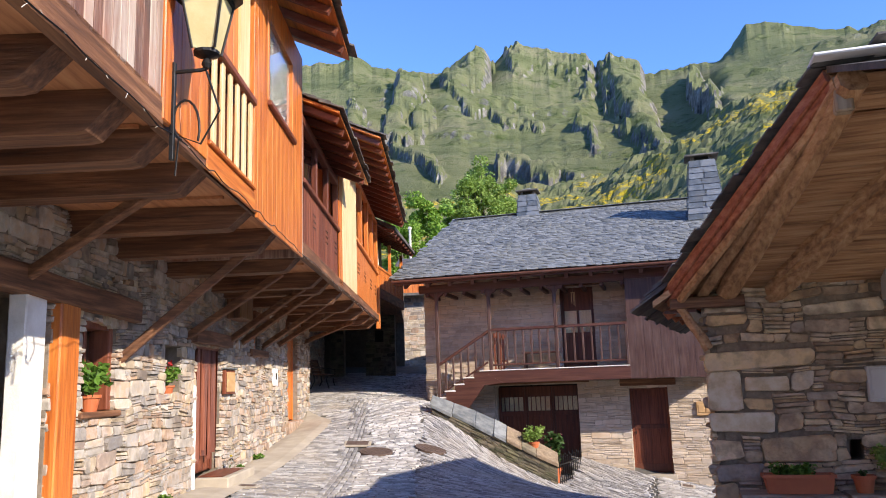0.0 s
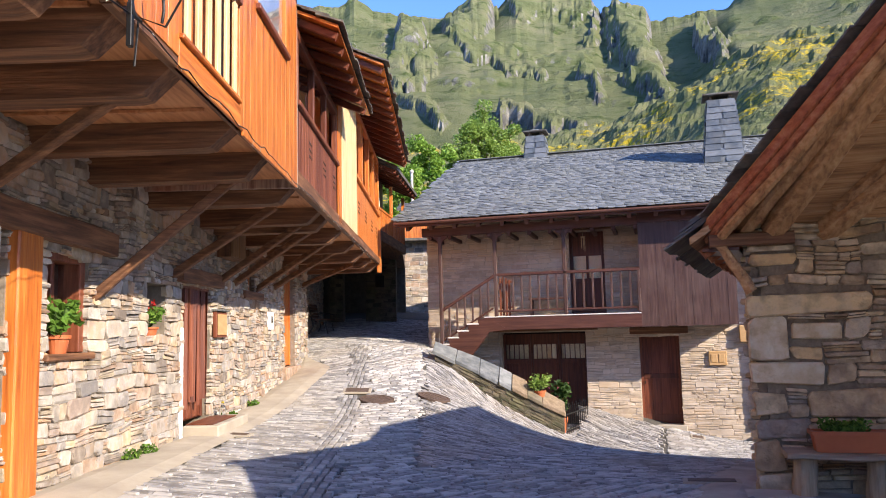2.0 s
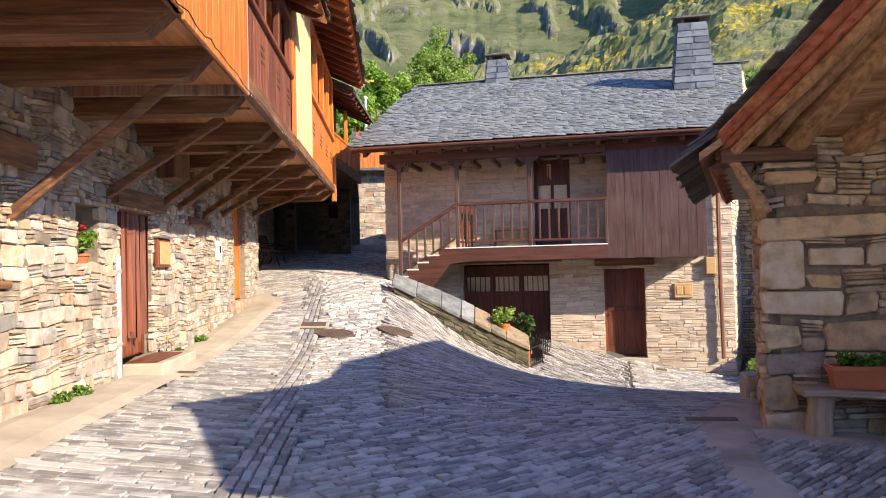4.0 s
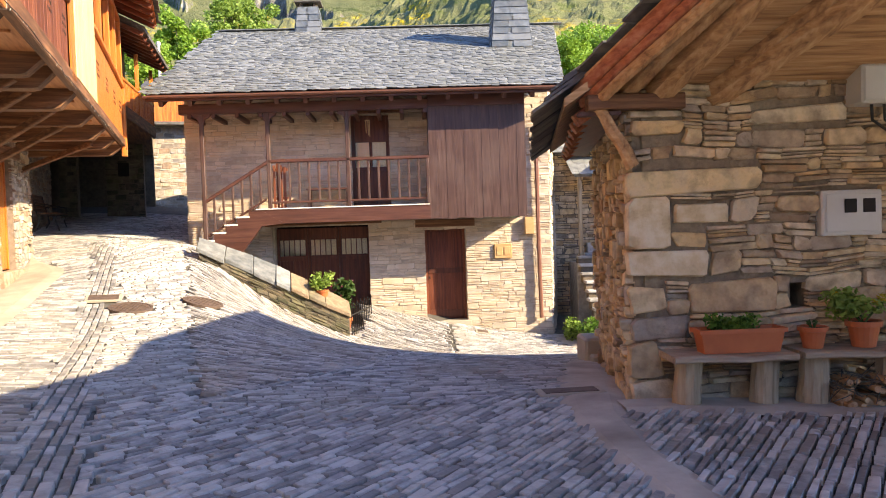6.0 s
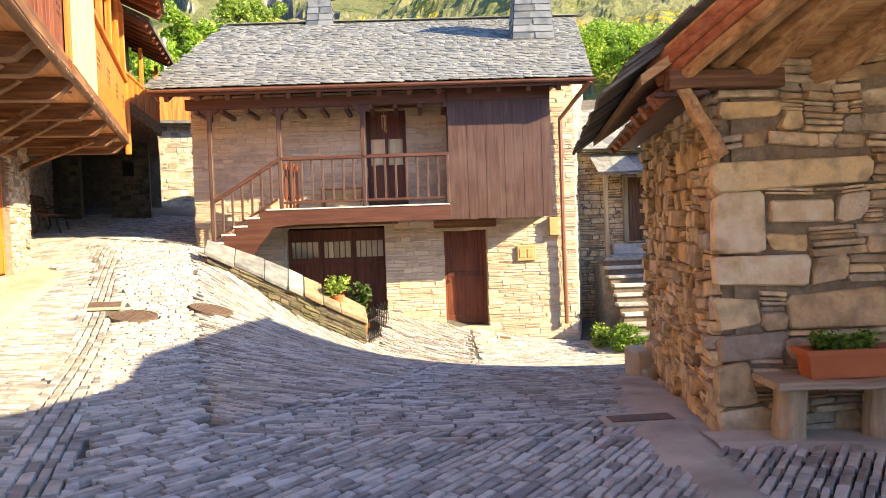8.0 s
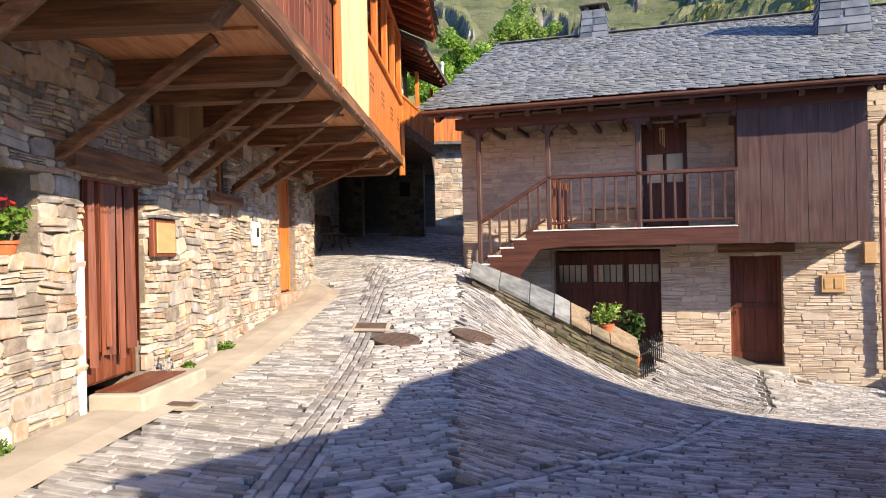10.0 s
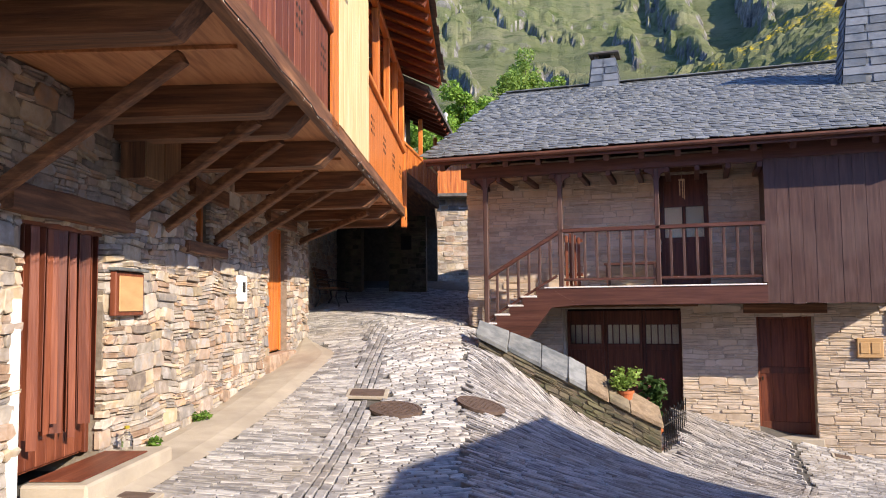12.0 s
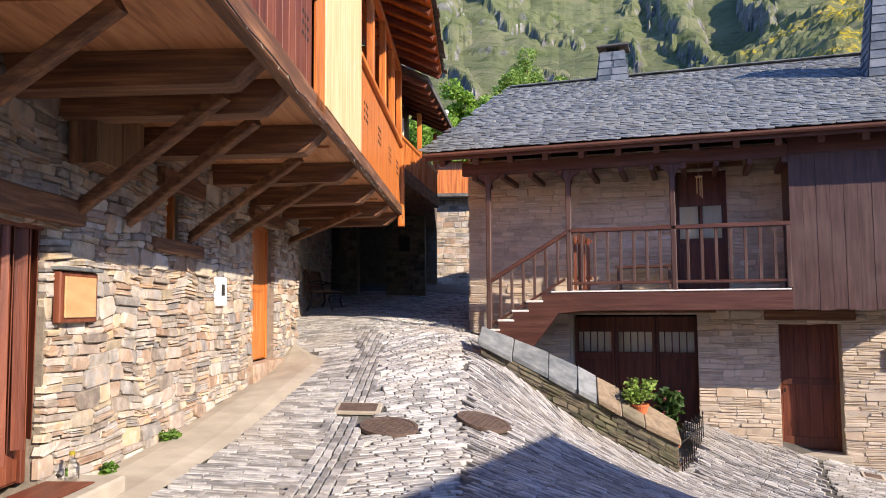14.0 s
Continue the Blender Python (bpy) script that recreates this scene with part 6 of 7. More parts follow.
cover("manhole_cover", -5.66, 14.92, 0.33, "round rusty studded manhole cover in paving", "manhole cover")
cover("manhole_cover", -4.8, 15.82, 0.33, "round rusty studded manhole cover in paving", "manhole cover")
cover("drain_cover", -6.25, 15.4, 0, "rectangular iron drain cover in concrete frame", "drain cover", 0.45, 0.3, 17)
cover("drain_cover", -6.12, 10.72, 0, "small iron service cover in paving", "drain cover", 0.24, 0.16, 15)
cover("drain_grating", 0.02, 9.34, 0, "dark iron drain plate in earth path", "drain cover", 0.46, 0.22, 0)
cover("drain_cover", 0.3, 20.9, 0, "small iron cover before the house door", "drain cover", 0.25, 0.18, 0)

# ---- fittings on the lane houses ----
mc = thing("meter_cover", LEFT @ pose(WX, 13.12, 1.675), "plywood meter cover with red-brown frame on stone wall", "meter cover")
part("frame", boxed(0.02, 0.08, -0.29, 0.29, -0.2, 0.2, 0.008), M_RED_V, mc)
part("panel", boxed(0.081, 0.095, -0.24, 0.24, -0.16, 0.16, 0.004), M_BOARD, mc)
part("ledge", boxed(0.0, 0.12, -0.31, 0.31, 0.205, 0.235, 0.006), M_SLATE_P, mc)
sh = thing("wall_cupboard", LEFT @ pose(WX + 0.05, 13.35, 2.72), "old brown two-door wooden wall cupboard", "cupboard")
part("body", boxed(0, 0.22, -0.42, 0.42, 0, 0.5, 0.008), M_DARK_Z, sh)
for s in (-1, 1):
    part("door", boxed(0.222, 0.24, s * 0.21 - 0.2, s * 0.21 + 0.2, 0.01, 0.49, 0.006), wood("cupboard_plank", [(0.14, 0.075, 0.035), (0.22, 0.125, 0.06), (0.28, 0.17, 0.09)], "z") if s < 0 else bpy.data.materials["cupboard_plank"], sh)
wm = thing("utility_box", LEFT @ pose(WX, 16.62, 1.61), "small white utility box on stone wall", "utility box")
part("case", boxed(0.01, 0.08, -0.16, 0.16, 0, 0.36, 0.01), M_WHITE, wm)
part("window", boxed(0.081, 0.086, -0.06, 0.06, 0.13, 0.27, 0.004), M_DARK, wm)
wbm = thing("water_bottle", LEFT @ pose(WX + 0.16, 12.92, gz(*lpos(WX + 0.16, 12.92))), "clear plastic water bottle beside the doorway", "bottle")
part("body", lathe(bmesh.new(), [(0.05, 0), (0.055, 0.02), (0.055, 0.24), (0.02, 0.3), (0.018, 0.33)], sides=14), M_GLASS, wbm)
part("cap", lathe(bmesh.new(), [(0.022, 0.325), (0.022, 0.35), (0.005, 0.352)], sides=12), M_GORSE, wbm)

# wall lantern on a bracket
ln = thing("street_lamp", LEFT @ pose(BX + 0.02, 5.06, 3.66), "black iron wall lantern with frosted panes on bracket", "lamp")
part("back_plate", boxed(0, 0.03, -0.02, 0.02, -0.6, 0.1, 0.004), M_IRON, ln)
part("bracket", tube(bmesh.new(), [(0.02, 0, 0.03), (0.2, 0, 0.04), (0.24, 0, 0.05)], 0.014), M_IRON, ln)
sc = [(0.02 + 0.1 * (1 - math.cos(a)) * 0.9, 0, -0.32 + 0.22 * math.sin(a) * 0.8 - 0.02 * a) for a in np.linspace(-1.2, 3.6, 14)]
part("scroll", tube(bmesh.new(), sc, 0.009), M_IRON, ln)
part("cable", tube(bmesh.new(), [(0.24, 0, 0.03), (0.33, 0.02, -0.25), (0.2, 0.03, -0.48), (0.05, 0.03, -0.42), (0.03, 0.03, -0.7)], 0.008), M_IRON, ln)
part("foot", lathe(bmesh.new(), [(0.02, 0.05), (0.035, 0.08), (0.02, 0.12), (0.09, 0.15), (0.09, 0.17)], 0.24, 0, 0, 12), M_IRON, ln)
for k in range(4):
    a0, a1 = math.pi / 4 + k * math.pi / 2, math.pi / 4 + (k + 1) * math.pi / 2
    c0, c1 = (math.cos(a0), math.sin(a0)), (math.cos(a1), math.sin(a1))
    b0, b1 = 0.11, 0.2
    part("bar", beam(bmesh.new(), (0.24 + c0[0] * b0, c0[1] * b0, 0.17), (0.24 + c0[0] * b1, c0[1] * b1, 0.56), 0.018, 0.018), M_IRON, ln)
    part("top_rim", beam(bmesh.new(), (0.24 + c0[0] * b1, c0[1] * b1, 0.57), (0.24 + c1[0] * b1, c1[1] * b1, 0.57), 0.025, 0.03), M_IRON, ln)
    i0, i1 = b0 - 0.01, b1 - 0.01
    vs = [(0.24 + c0[0] * i0, c0[1] * i0, 0.175), (0.24 + c1[0] * i0, c1[1] * i0, 0.175), (0.24 + c1[0] * i1, c1[1] * i1, 0.555), (0.24 + c0[0] * i1, c0[1] * i1, 0.555)]
    part("pane", (vs, [(0, 1, 2, 3)]), M_LAMPGLASS, ln)
part("roof", lathe(bmesh.new(), [(0.25, 0.585), (0.2, 0.63), (0.1, 0.74), (0.05, 0.76), (0.05, 0.8), (0.01, 0.84)], 0.24, 0, 0, 12), M_IRON, ln)
part("bulb", lathe(bmesh.new(), [(0.02, 0.2), (0.02, 0.3), (0.035, 0.36), (0.02, 0.41), (0.004, 0.42)], 0.24, 0, 0, 10), M_WHITE, ln)

# string of little lights along the balcony edges
wire = thing("string_lights", LEFT, "thin wire of tiny white lights along balcony edge", "string lights")
rng = random.Random(3)
pts, yy = [], 3.0
while yy < 21.5:
    pts.append((BX + 0.035 + rng.uniform(0, 0.012), yy, 3.24 + rng.uniform(-0.03, 0.02)))
    yy += rng.uniform(0.15, 0.3)
part("wire", tube(bmesh.new(), pts, 0.006, 4), M_IRON, wire)
bm = bmesh.new()
for p in pts:
    for _ in range(1):
        d = Vector((rng.uniform(-0.02, 0.03), rng.uniform(-0.06, 0.06), rng.uniform(-0.08, 0.04)))
        tube(bm, [Vector(p), Vector(p) + d * 0.6], 0.002, 4)
tagged(part("bulbs", bm, M_BEIGE, wire), kind="stuff")

# ---- on the balcony ----
dc = thing("folded_deck_chair", pose(-4.24, 20.55, 1.85), "folded red wooden chair leaning on balcony", "chair")
for k in range(4):
    part("slat", boxed(-0.14 + k * 0.075, -0.085 + k * 0.075, -0.02 + 0.01 * k, 0.005 + 0.01 * k, 0.02, 1.02 - 0.04 * abs(k - 1), 0.006), M_RED_V, dc)
for z in (0.2, 0.85):
    part("batten", boxed(-0.16, 0.18, 0.045, 0.065, z, z + 0.06, 0.005), M_RED_X, dc)
bb = thing("balcony_bench", pose(-3.2, 21.1, 1.862), "low dark wooden bench against balcony wall", "bench")
part("seat", boxed(-0.5, 0.5, -0.18, 0.18, 0.4, 0.44, 0.006), M_BROWN_X, bb)
for xx in (-0.44, 0.44):
    for yv in (-0.15, 0.18):
        part("leg", boxed(xx - 0.025, xx + 0.025, yv - 0.02, yv + 0.02, -0.012, 0.4, 0.004), M_BROWN_Z, bb)
wc = thing("wind_chime", pose(-2.22, 20.75, 3.42), "hanging bamboo wind chime under the eaves", "wind chime")
part("cord", tube(bmesh.new(), [(0, 0, 0.62), (0, 0, 0.4)], 0.004, 4), M_LOG_Z, wc)
part("disc", lathe(bmesh.new(), [(0.06, 0.38), (0.06, 0.4), (0.01, 0.4)], sides=12), M_BOARD, wc)
for k in range(5):
    a = 6.28 * k / 5
    part("rod", tube(bmesh.new(), [(0.045 * math.cos(a), 0.045 * math.sin(a), 0.38), (0.045 * math.cos(a), 0.045 * math.sin(a), 0.02 + 0.04 * k)], 0.01, 6), M_BOARD, wc)

# ---- park bench up the lane ----
bx_, by_ = lpos(-3.95, 24.8)
pb_ = thing("park_bench", pose(bx_, by_, gz(bx_, by_), 0, 0, LEFT_YAW + 90), "dark slatted park bench with cast-iron legs", "bench")
for k in range(5):
    part("seat_slat", boxed(-0.85, 0.85, -0.3 + k * 0.09, -0.225 + k * 0.09, 0.42, 0.45, 0.005), M_DARK_X, pb_)
for k in range(5):
    part("back_slat", boxed(-0.85, 0.85, 0.18 + k * 0.02, 0.205 + k * 0.02, 0.5 + k * 0.085, 0.57 + k * 0.085, 0.005), M_DARK_X, pb_)
for xx in (-0.7, 0.7):
    part("leg", tube(bmesh.new(), [(xx, -0.32, 0.0), (xx, -0.24, 0.25), (xx, -0.28, 0.41), (xx, 0.16, 0.41), (xx, 0.28, 0.92)], 0.022), M_IRON, pb_)
    part("leg", tube(bmesh.new(), [(xx, 0.25, 0.0), (xx, 0.12, 0.22), (xx, 0.15, 0.41)], 0.022), M_IRON, pb_)
    part("armrest", tube(bmesh.new(), [(xx, -0.28, 0.41), (xx, -0.3, 0.6), (xx, 0.0, 0.66), (xx, 0.2, 0.62)], 0.018), M_IRON, pb_)
fx, fy = lpos(-1.45, 33.9)
fl = thing("stove_flue", pose(fx, fy, 6.85), "thin grey metal stove flue on far roof", "flue")
part("pipe", lathe(bmesh.new(), [(0.06, 0), (0.06, 1.5), (0.09, 1.52), (0.09, 1.6), (0.02, 1.66)], sides=10), M_BEIGE, fl)


# ---- weeds and trees ----
def weed(x, y, z, r, h, n, size, seed, mat=None, m=None):
    rng = random.Random(seed)
    t = thing("weed", pose(x, y, z), "tuft of green weeds growing at a wall foot", "weed")
    bm = bmesh.new()
    for k in range(8):
        a = rng.uniform(0, 6.28)
        tube(bm, [(0, 0, -0.02), (math.cos(a) * r * 0.3, math.sin(a) * r * 0.3, h * 0.5), (math.cos(a) * r * 0.7, math.sin(a) * r * 0.7, h * rng.uniform(0.7, 1.1))], 0.004, 4)
    part("stems", bm, M_LEAF_DARK, t)
    part("foliage", leaves(n, (0, 0, h * 0.5), (r, r, h * 0.55), size, rng, shell=0.15), mat or M_LEAF, t)
    return t


for k, yl in enumerate((9.6, 10.05, 13.6, 14.9)):
    x, y = lpos(WX + 0.12, yl)
    weed(x, y, gz(x, y) + 0.0, 0.13 if k != 2 else 0.07, 0.12, 120, 0.05, 40 + k)
weed(2.35, 20.6, gz(2.35, 20.6), 0.22, 0.55, 420, 0.09, 50, M_LEAF_PALE)
weed(2.75, 20.0, gz(2.75, 20.0), 0.42, 0.6, 700, 0.09, 51)
weed(3.3, 19.6, gz(3.2, 19.6), 0.3, 0.4, 380, 0.08, 52)


def tree(x, y, z, h, r, seed, mat, label, clumps=26, per=150, leaf=0.3):
    rng = random.Random(seed)
    t = thing("tree", pose(x, y, z), label, "tree")
    bm = bmesh.new()
    log(bm, (0, 0, -0.8), (rng.uniform(-0.2, 0.2), 0, h * 0.5), 0.05 * r + 0.06, 0.04 * r, 5, 8, 0.03, seed)
    part("trunk", bm, M_BARK, t)
    sets = []
    for k in range(clumps):
        d = Vector((rng.gauss(0, 1), rng.gauss(0, 1), rng.gauss(0, 1))).normalized() * rng.uniform(0.35, 1.0)
        c = Vector((d.x * r, d.y * r, h * 0.58 + d.z * h * 0.42))
        s = r * rng.uniform(0.25, 0.42)
        sets.append(leaves(per, c, (s, s, s * 0.8), leaf, rng, shell=0.3))
        if k % 3 == 0:
            part("limb", log(bmesh.new(), (0, 0, h * rng.uniform(0.25, 0.45)), c, 0.06, 0.02, 3, 6, 0.03, k), M_BARK, t)
    part("crown", merge(*sets), mat, t, "loose leafy crown")
    return t


for k, (az, r, top, rad, mat, lab) in enumerate((
        (-18.4, 44, 13.9, 1.5, M_LEAF_SUN, "round bright green tree behind the rooftops"),
        (-16.6, 46, 14.3, 1.6, M_LEAF_SUN, "round bright green tree behind the rooftops"),
        (-14.0, 58, 14.6, 1.6, M_LEAF_PALE, "airy pale green tree on the slope"),
        (-12.3, 60, 16.1, 1.9, M_LEAF_PALE, "airy pale green tree on the slope"),
        (-10.6, 62, 14.6, 1.5, M_LEAF_PALE, "airy pale green tree on the slope"),
        (10.2, 50, 12.6, 2.0, M_LEAF_SUN, "dense green bush behind the house"),
        (12.8, 54, 13.1, 2.6, M_LEAF_SUN, "dense green bush behind the house"),
        (15.6, 50, 13.0, 2.6, M_LEAF_PALE, "dense green bush behind the house"),
        (19.0, 54, 12.6, 2.9, M_LEAF_SUN, "dense green bush behind the house"),
        (23.0, 52, 12.6, 2.9, M_LEAF_PALE, "dense green bush behind the house"),
        (28.0, 54, 12.6, 3.2, M_LEAF_SUN, "dense green bush behind the house"))):
    x, y, z = land_z(az, r, *HILL)
    tree(x, y, z - 0.2, max(2.0, 1.5 + r * math.tan(radians(top + 0.5)) - z + 0.2 - 0.25 * rad), rad * 1.05, 100 + k, mat, lab, 34, 170, 0.24)

# ---- stonework ----
rng = random.Random(1)
near_l = lambda c: abs((c[0] + c[1]) / 2 - 12.6) + 0.3 * abs((c[2] + c[3]) / 2 - 1.2) if c[3] < 3.2 else None
cells_l = [c for c in rubble(2.0, 21.0, -0.1, 3.32, L_HOLES, (0.05, 0.19), (0.1, 0.42), rng, 0.45) if c[3] > gz(*lpos(WX, (c[0] + c[1]) / 2)) - 0.05]
lay_stones(cells_l, place_l, (M_STONE_L, M_STONE_LP), wall_l, rng, near=near_l, gap=0.0035, proud=(0.006, 0.045), chip=0.36, skew=0.02, warp=0.06)

rng = random.Random(2)
near_b = lambda c: c[0]
cells_b = [(0.4, 0.76, 1.115, 1.55), (0.78, 1.24, 1.32, 1.48), (0.4, 1.05, 0.9, 1.105), (1.055, 1.32, 0.91, 1.1), (0.4, 1.5, 1.565, 1.76), (0.78, 1.04, 1.115, 1.24), (1.25, 1.48, 1.31, 1.52),
           (0.4, 0.7, 0.63, 0.82), (0.4, 0.9, 0.42, 0.6), (0.4, 0.66, 0.12, 0.41), (0.4, 0.74, -0.12, 0.11), (1.42, 2.2, 2.09, 2.22), (0.45, 0.86, 2.0, 2.12), (0.9, 1.6, 0.6, 0.86)]
quoins = cells_b[:3]
block = [(a - 0.001, b, c - 0.001, d) for a, b, c, d in cells_b]
cells_b += rubble(BX0 + 0.005, 3.6, -0.12, 2.46, BARN_HOLES + block + [(1.95, 2.43, 1.18, 1.55)], (0.035, 0.15), (0.1, 0.42), rng, 0.45)
lay_stones(quoins, place_b, (M_QUOIN, M_QUOIN), wall_b, rng, near=near_b, gap=0.005, proud=(0.04, 0.06), chip=0.2, skew=0.01, warp=0.03)
lay_stones(cells_b[3:], place_b, (M_STONE_BI, M_STONE_B), wall_b, rng, near=near_b, gap=0.0045, proud=(0.012, 0.065), chip=0.3, skew=0.02, warp=0.06)
place_bs = lambda u, v, d: Vector((bside(u) + d * 0.986, u - d * 0.168, v))
lay_stones(rubble(BY + 0.02, 12.5, -0.5, 2.34, [(11.6, 11.8, 1.3, 2.0), (10.0, 10.25, 1.4, 2.1)], (0.06, 0.2), (0.1, 0.36), rng, 0.4), place_bs, (M_STONE_BI, M_STONE_B), wall_bs, rng, near=lambda c: c[0], limit=250, gap=0.004, proud=(0.0, 0.08), chip=0.3, skew=0.015, warp=0.05)

rng = random.Random(3)
BOX_HIDE = [(-0.84, 1.33, 1.53, 4.45), (-4.72, -0.85, 1.51, 1.85)]
near_h = lambda c: abs((c[0] + c[1]) / 2 - 0.4) + 0.5 * abs((c[2] + c[3]) / 2) if c[3] < 1.5 else None
lay_stones(rubble(HX0, HX1, -1.5, 4.4, house_holes + BOX_HIDE, (0.06, 0.16), (0.16, 0.5), rng, 0.45), place_h, (M_STONE_H, M_STONE_HP), wall_h, rng, near=near_h, gap=0.005, proud=(0.004, 0.02))
place_hs = lambda u, v, d: Vector((sx(u) - d * 0.97, u + d * 0.24, v))
cells = [c for c in rubble(HY, 27.5, -1.5, 6.6, [], (0.09, 0.22), (0.2, 0.5), rng, 0.4) if c[3] < 4.75 + (min(c[1], 26) - HY) * SLOPE]
lay_stones(cells, place_hs, (M_STONE_H, M_STONE_HP), side_r, rng, gap=0.006, proud=(0.004, 0.03))
place_hl = lambda u, v, d: Vector((HX0 + d, u, v))
lay_stones([c for c in rubble(HY, 26, 0.6, 6.2, [], (0.09, 0.22), (0.2, 0.5), rng, 0.4) if c[3] < 4.7 + (c[0] - HY) * SLOPE], place_hl, (M_STONE_H, M_STONE_HP), side_l, rng, gap=0.006, proud=(0.004, 0.03))

rng = random.Random(6)
lay_stones(rubble(2.45, 4.9, -1.4, 3.08, NB_HOLES, (0.06, 0.16), (0.15, 0.45), rng, 0.4), lambda u, v, d: Vector((u, 23.2 + d, v)), (M_STONE_BI, M_STONE_B), nb_wall, rng, proud=(0.0, 0.03))
lay_stones(rubble(20.9, 27.6, 0.9, 3.95, [], (0.08, 0.22), (0.15, 0.45), rng, 0.4), lambda u, v, d: Vector((-4.32 - d, u, v)), (M_STONE_L, M_STONE_LP), far_wall, rng, proud=(0.0, 0.03))
# dark stones on pillar and porch front carry the porch shade in colour
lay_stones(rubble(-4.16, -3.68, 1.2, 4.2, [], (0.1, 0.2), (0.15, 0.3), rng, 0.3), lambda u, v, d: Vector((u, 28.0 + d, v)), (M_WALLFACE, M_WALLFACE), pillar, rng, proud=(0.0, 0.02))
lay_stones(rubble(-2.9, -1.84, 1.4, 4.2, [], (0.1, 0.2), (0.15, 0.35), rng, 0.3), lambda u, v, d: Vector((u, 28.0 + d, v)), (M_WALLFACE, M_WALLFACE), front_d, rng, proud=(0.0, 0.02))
lay_stones(rubble(-1.95, 1.2, 1.8, 5.35, [], (0.1, 0.24), (0.2, 0.45), rng, 0.3), lambda u, v, d: Vector((u, 34.3 + d, v)), (M_STONE_L, M_STONE_LP), cross, rng, proud=(0.0, 0.03))

# ---- roof slates ----
rng = random.Random(4)
up_v = Vector((0, math.cos(math.atan(SLOPE)), math.sin(math.atan(SLOPE))))
nrm_v = Vector((0, -up_v.z, up_v.y))
slope_len = math.hypot(RIDGE_Y - EAVE_Y, RIDGE_Z - EAVE_Z)
slates, s = [], -0.06
while s < slope_len - 0.05:
    yy = EAVE_Y + s * up_v.y
    x = roof_l(yy) - rng.uniform(0, 0.2)
    while x < roof_r(yy) - 0.03:
        w = rng.uniform(0.17, 0.32)
        w = min(w, roof_r(yy) + 0.03 - x)
        slates.append((x, s + rng.uniform(-0.025, 0.025), w))
        x += w
    s += 0.155


def slate_geo(x, s, w):
    o = Vector((x, EAVE_Y, EAVE_Z)) + up_v * s
    r = rng.uniform(0.02, 0.05)
    poly = [(0.004, r), (w * 0.25, 0.006), (w * 0.6, rng.uniform(-0.015, 0.01)), (w - 0.03, r * 0.8), (w - 0.004, r + 0.03), (w - 0.004, 0.3), (0.004, 0.3)]
    lift = rng.uniform(0.016, 0.03)
    tw = rng.uniform(-0.006, 0.006)
    vs = []
    for th in (0.0, 0.014):
        for a, b in poly:
            vs.append(tuple(o + Vector((a, 0, 0)) + up_v * b + nrm_v * (lift * (1 - b / 0.3) + th + tw * (a / w - 0.5))))
    n = len(poly)
    return vs, [tuple(range(n, 2 * n))] + [(i, (i + 1) % n, n + (i + 1) % n, n + i) for i in range(n)]


slates.sort(key=lambda q: q[1])
av, af = [], []
for k, (x, s, w) in enumerate(slates):
    geo = slate_geo(x, s, w)
    if k < 300:
        part("slate", geo, M_SLATE_P, roof_h)
    else:
        o = len(av)
        av += geo[0]
        af += [tuple(i + o for i in f) for f in geo[1]]
tagged(part("slate_cover", (av, af), M_SLATE, roof_h), kind="stuff")
bm = bmesh.new()
x = roof_l(26)
while x < roof_r(26):
    beam(bm, (x, RIDGE_Y - 0.02, RIDGE_Z + 0.03), (x + 0.42, RIDGE_Y - 0.02, RIDGE_Z + 0.035), 0.3, 0.025)
    x += 0.42
tagged(part("ridge_cover", bm, M_SLATE, roof_h), kind="stuff")

# ---- concrete strips ----
def strip(name, left, right, lift, mat, label):
    """A ground strip between two lines of plan points."""
    vs, fs = [], []
    n = 40
    def along(line, f):
        k = f * (len(line) - 1)
        i = min(int(k), len(line) - 2)
        return Vector(line[i]).lerp(Vector(line[i + 1]), k - i)
    for i in range(n + 1):
        a, b = along(left, i / n), along(right, i / n)
        for j in range(5):
            p = a.lerp(b, j / 4)
            vs.append((p.x, p.y, gz(p.x, p.y) + lift - (0.03 if j in (0, 4) else 0)))
    for i in range(n):
        for j in range(4):
            o = i * 5 + j
            fs.append((o, o + 1, o + 6, o + 5))
    return tagged(part(name, (vs, fs), mat), label, "pavement", kind="structure")


curb_out = [(-2.93, 2.0), (-2.95, 8.0), (-3.05, 11.0), (-3.0, 13.5), (-2.95, 16.0), (-2.8, 19.2), (-3.75, 20.9)]
strip("pavement_lane", [lpos(WX, y) for _, y in curb_out], [lpos(x, y) for x, y in curb_out], 0.035, M_CONC, "pale concrete strip along the lane wall")
PATH_L = [(0.5, 12.3), (-0.05, 9.9), (-0.2, 8.5), (-0.14, 7.5), (0.0, 6.2), (0.3, 4.0)]
PATH_R = [(1.05, 12.3), (0.62, 9.9), (0.3, 8.5), (0.24, 7.5), (0.36, 6.2), (0.65, 4.0)]
strip("pavement_barn", PATH_L, PATH_R, 0.012, M_EARTH, "worn concrete path beside the barn")
strip("pavement_bench", [(0.28, 8.95), (1.5, 8.95), (4.0, 8.95)], [(0.28, 8.42), (1.5, 8.25), (4.0, 7.9)], 0.014, M_EARTH, "earthen strip under the benches")
# added out-of-view pale ground, a reflector to brighten the barn front
strip("pavement_porch", [(3.45, 8.8), (13.0, 8.8)], [(3.45, -3.0), (13.0, -3.0)], 0.02, M_EARTH, "added unseen pale ground that bounces light onto the barn front")
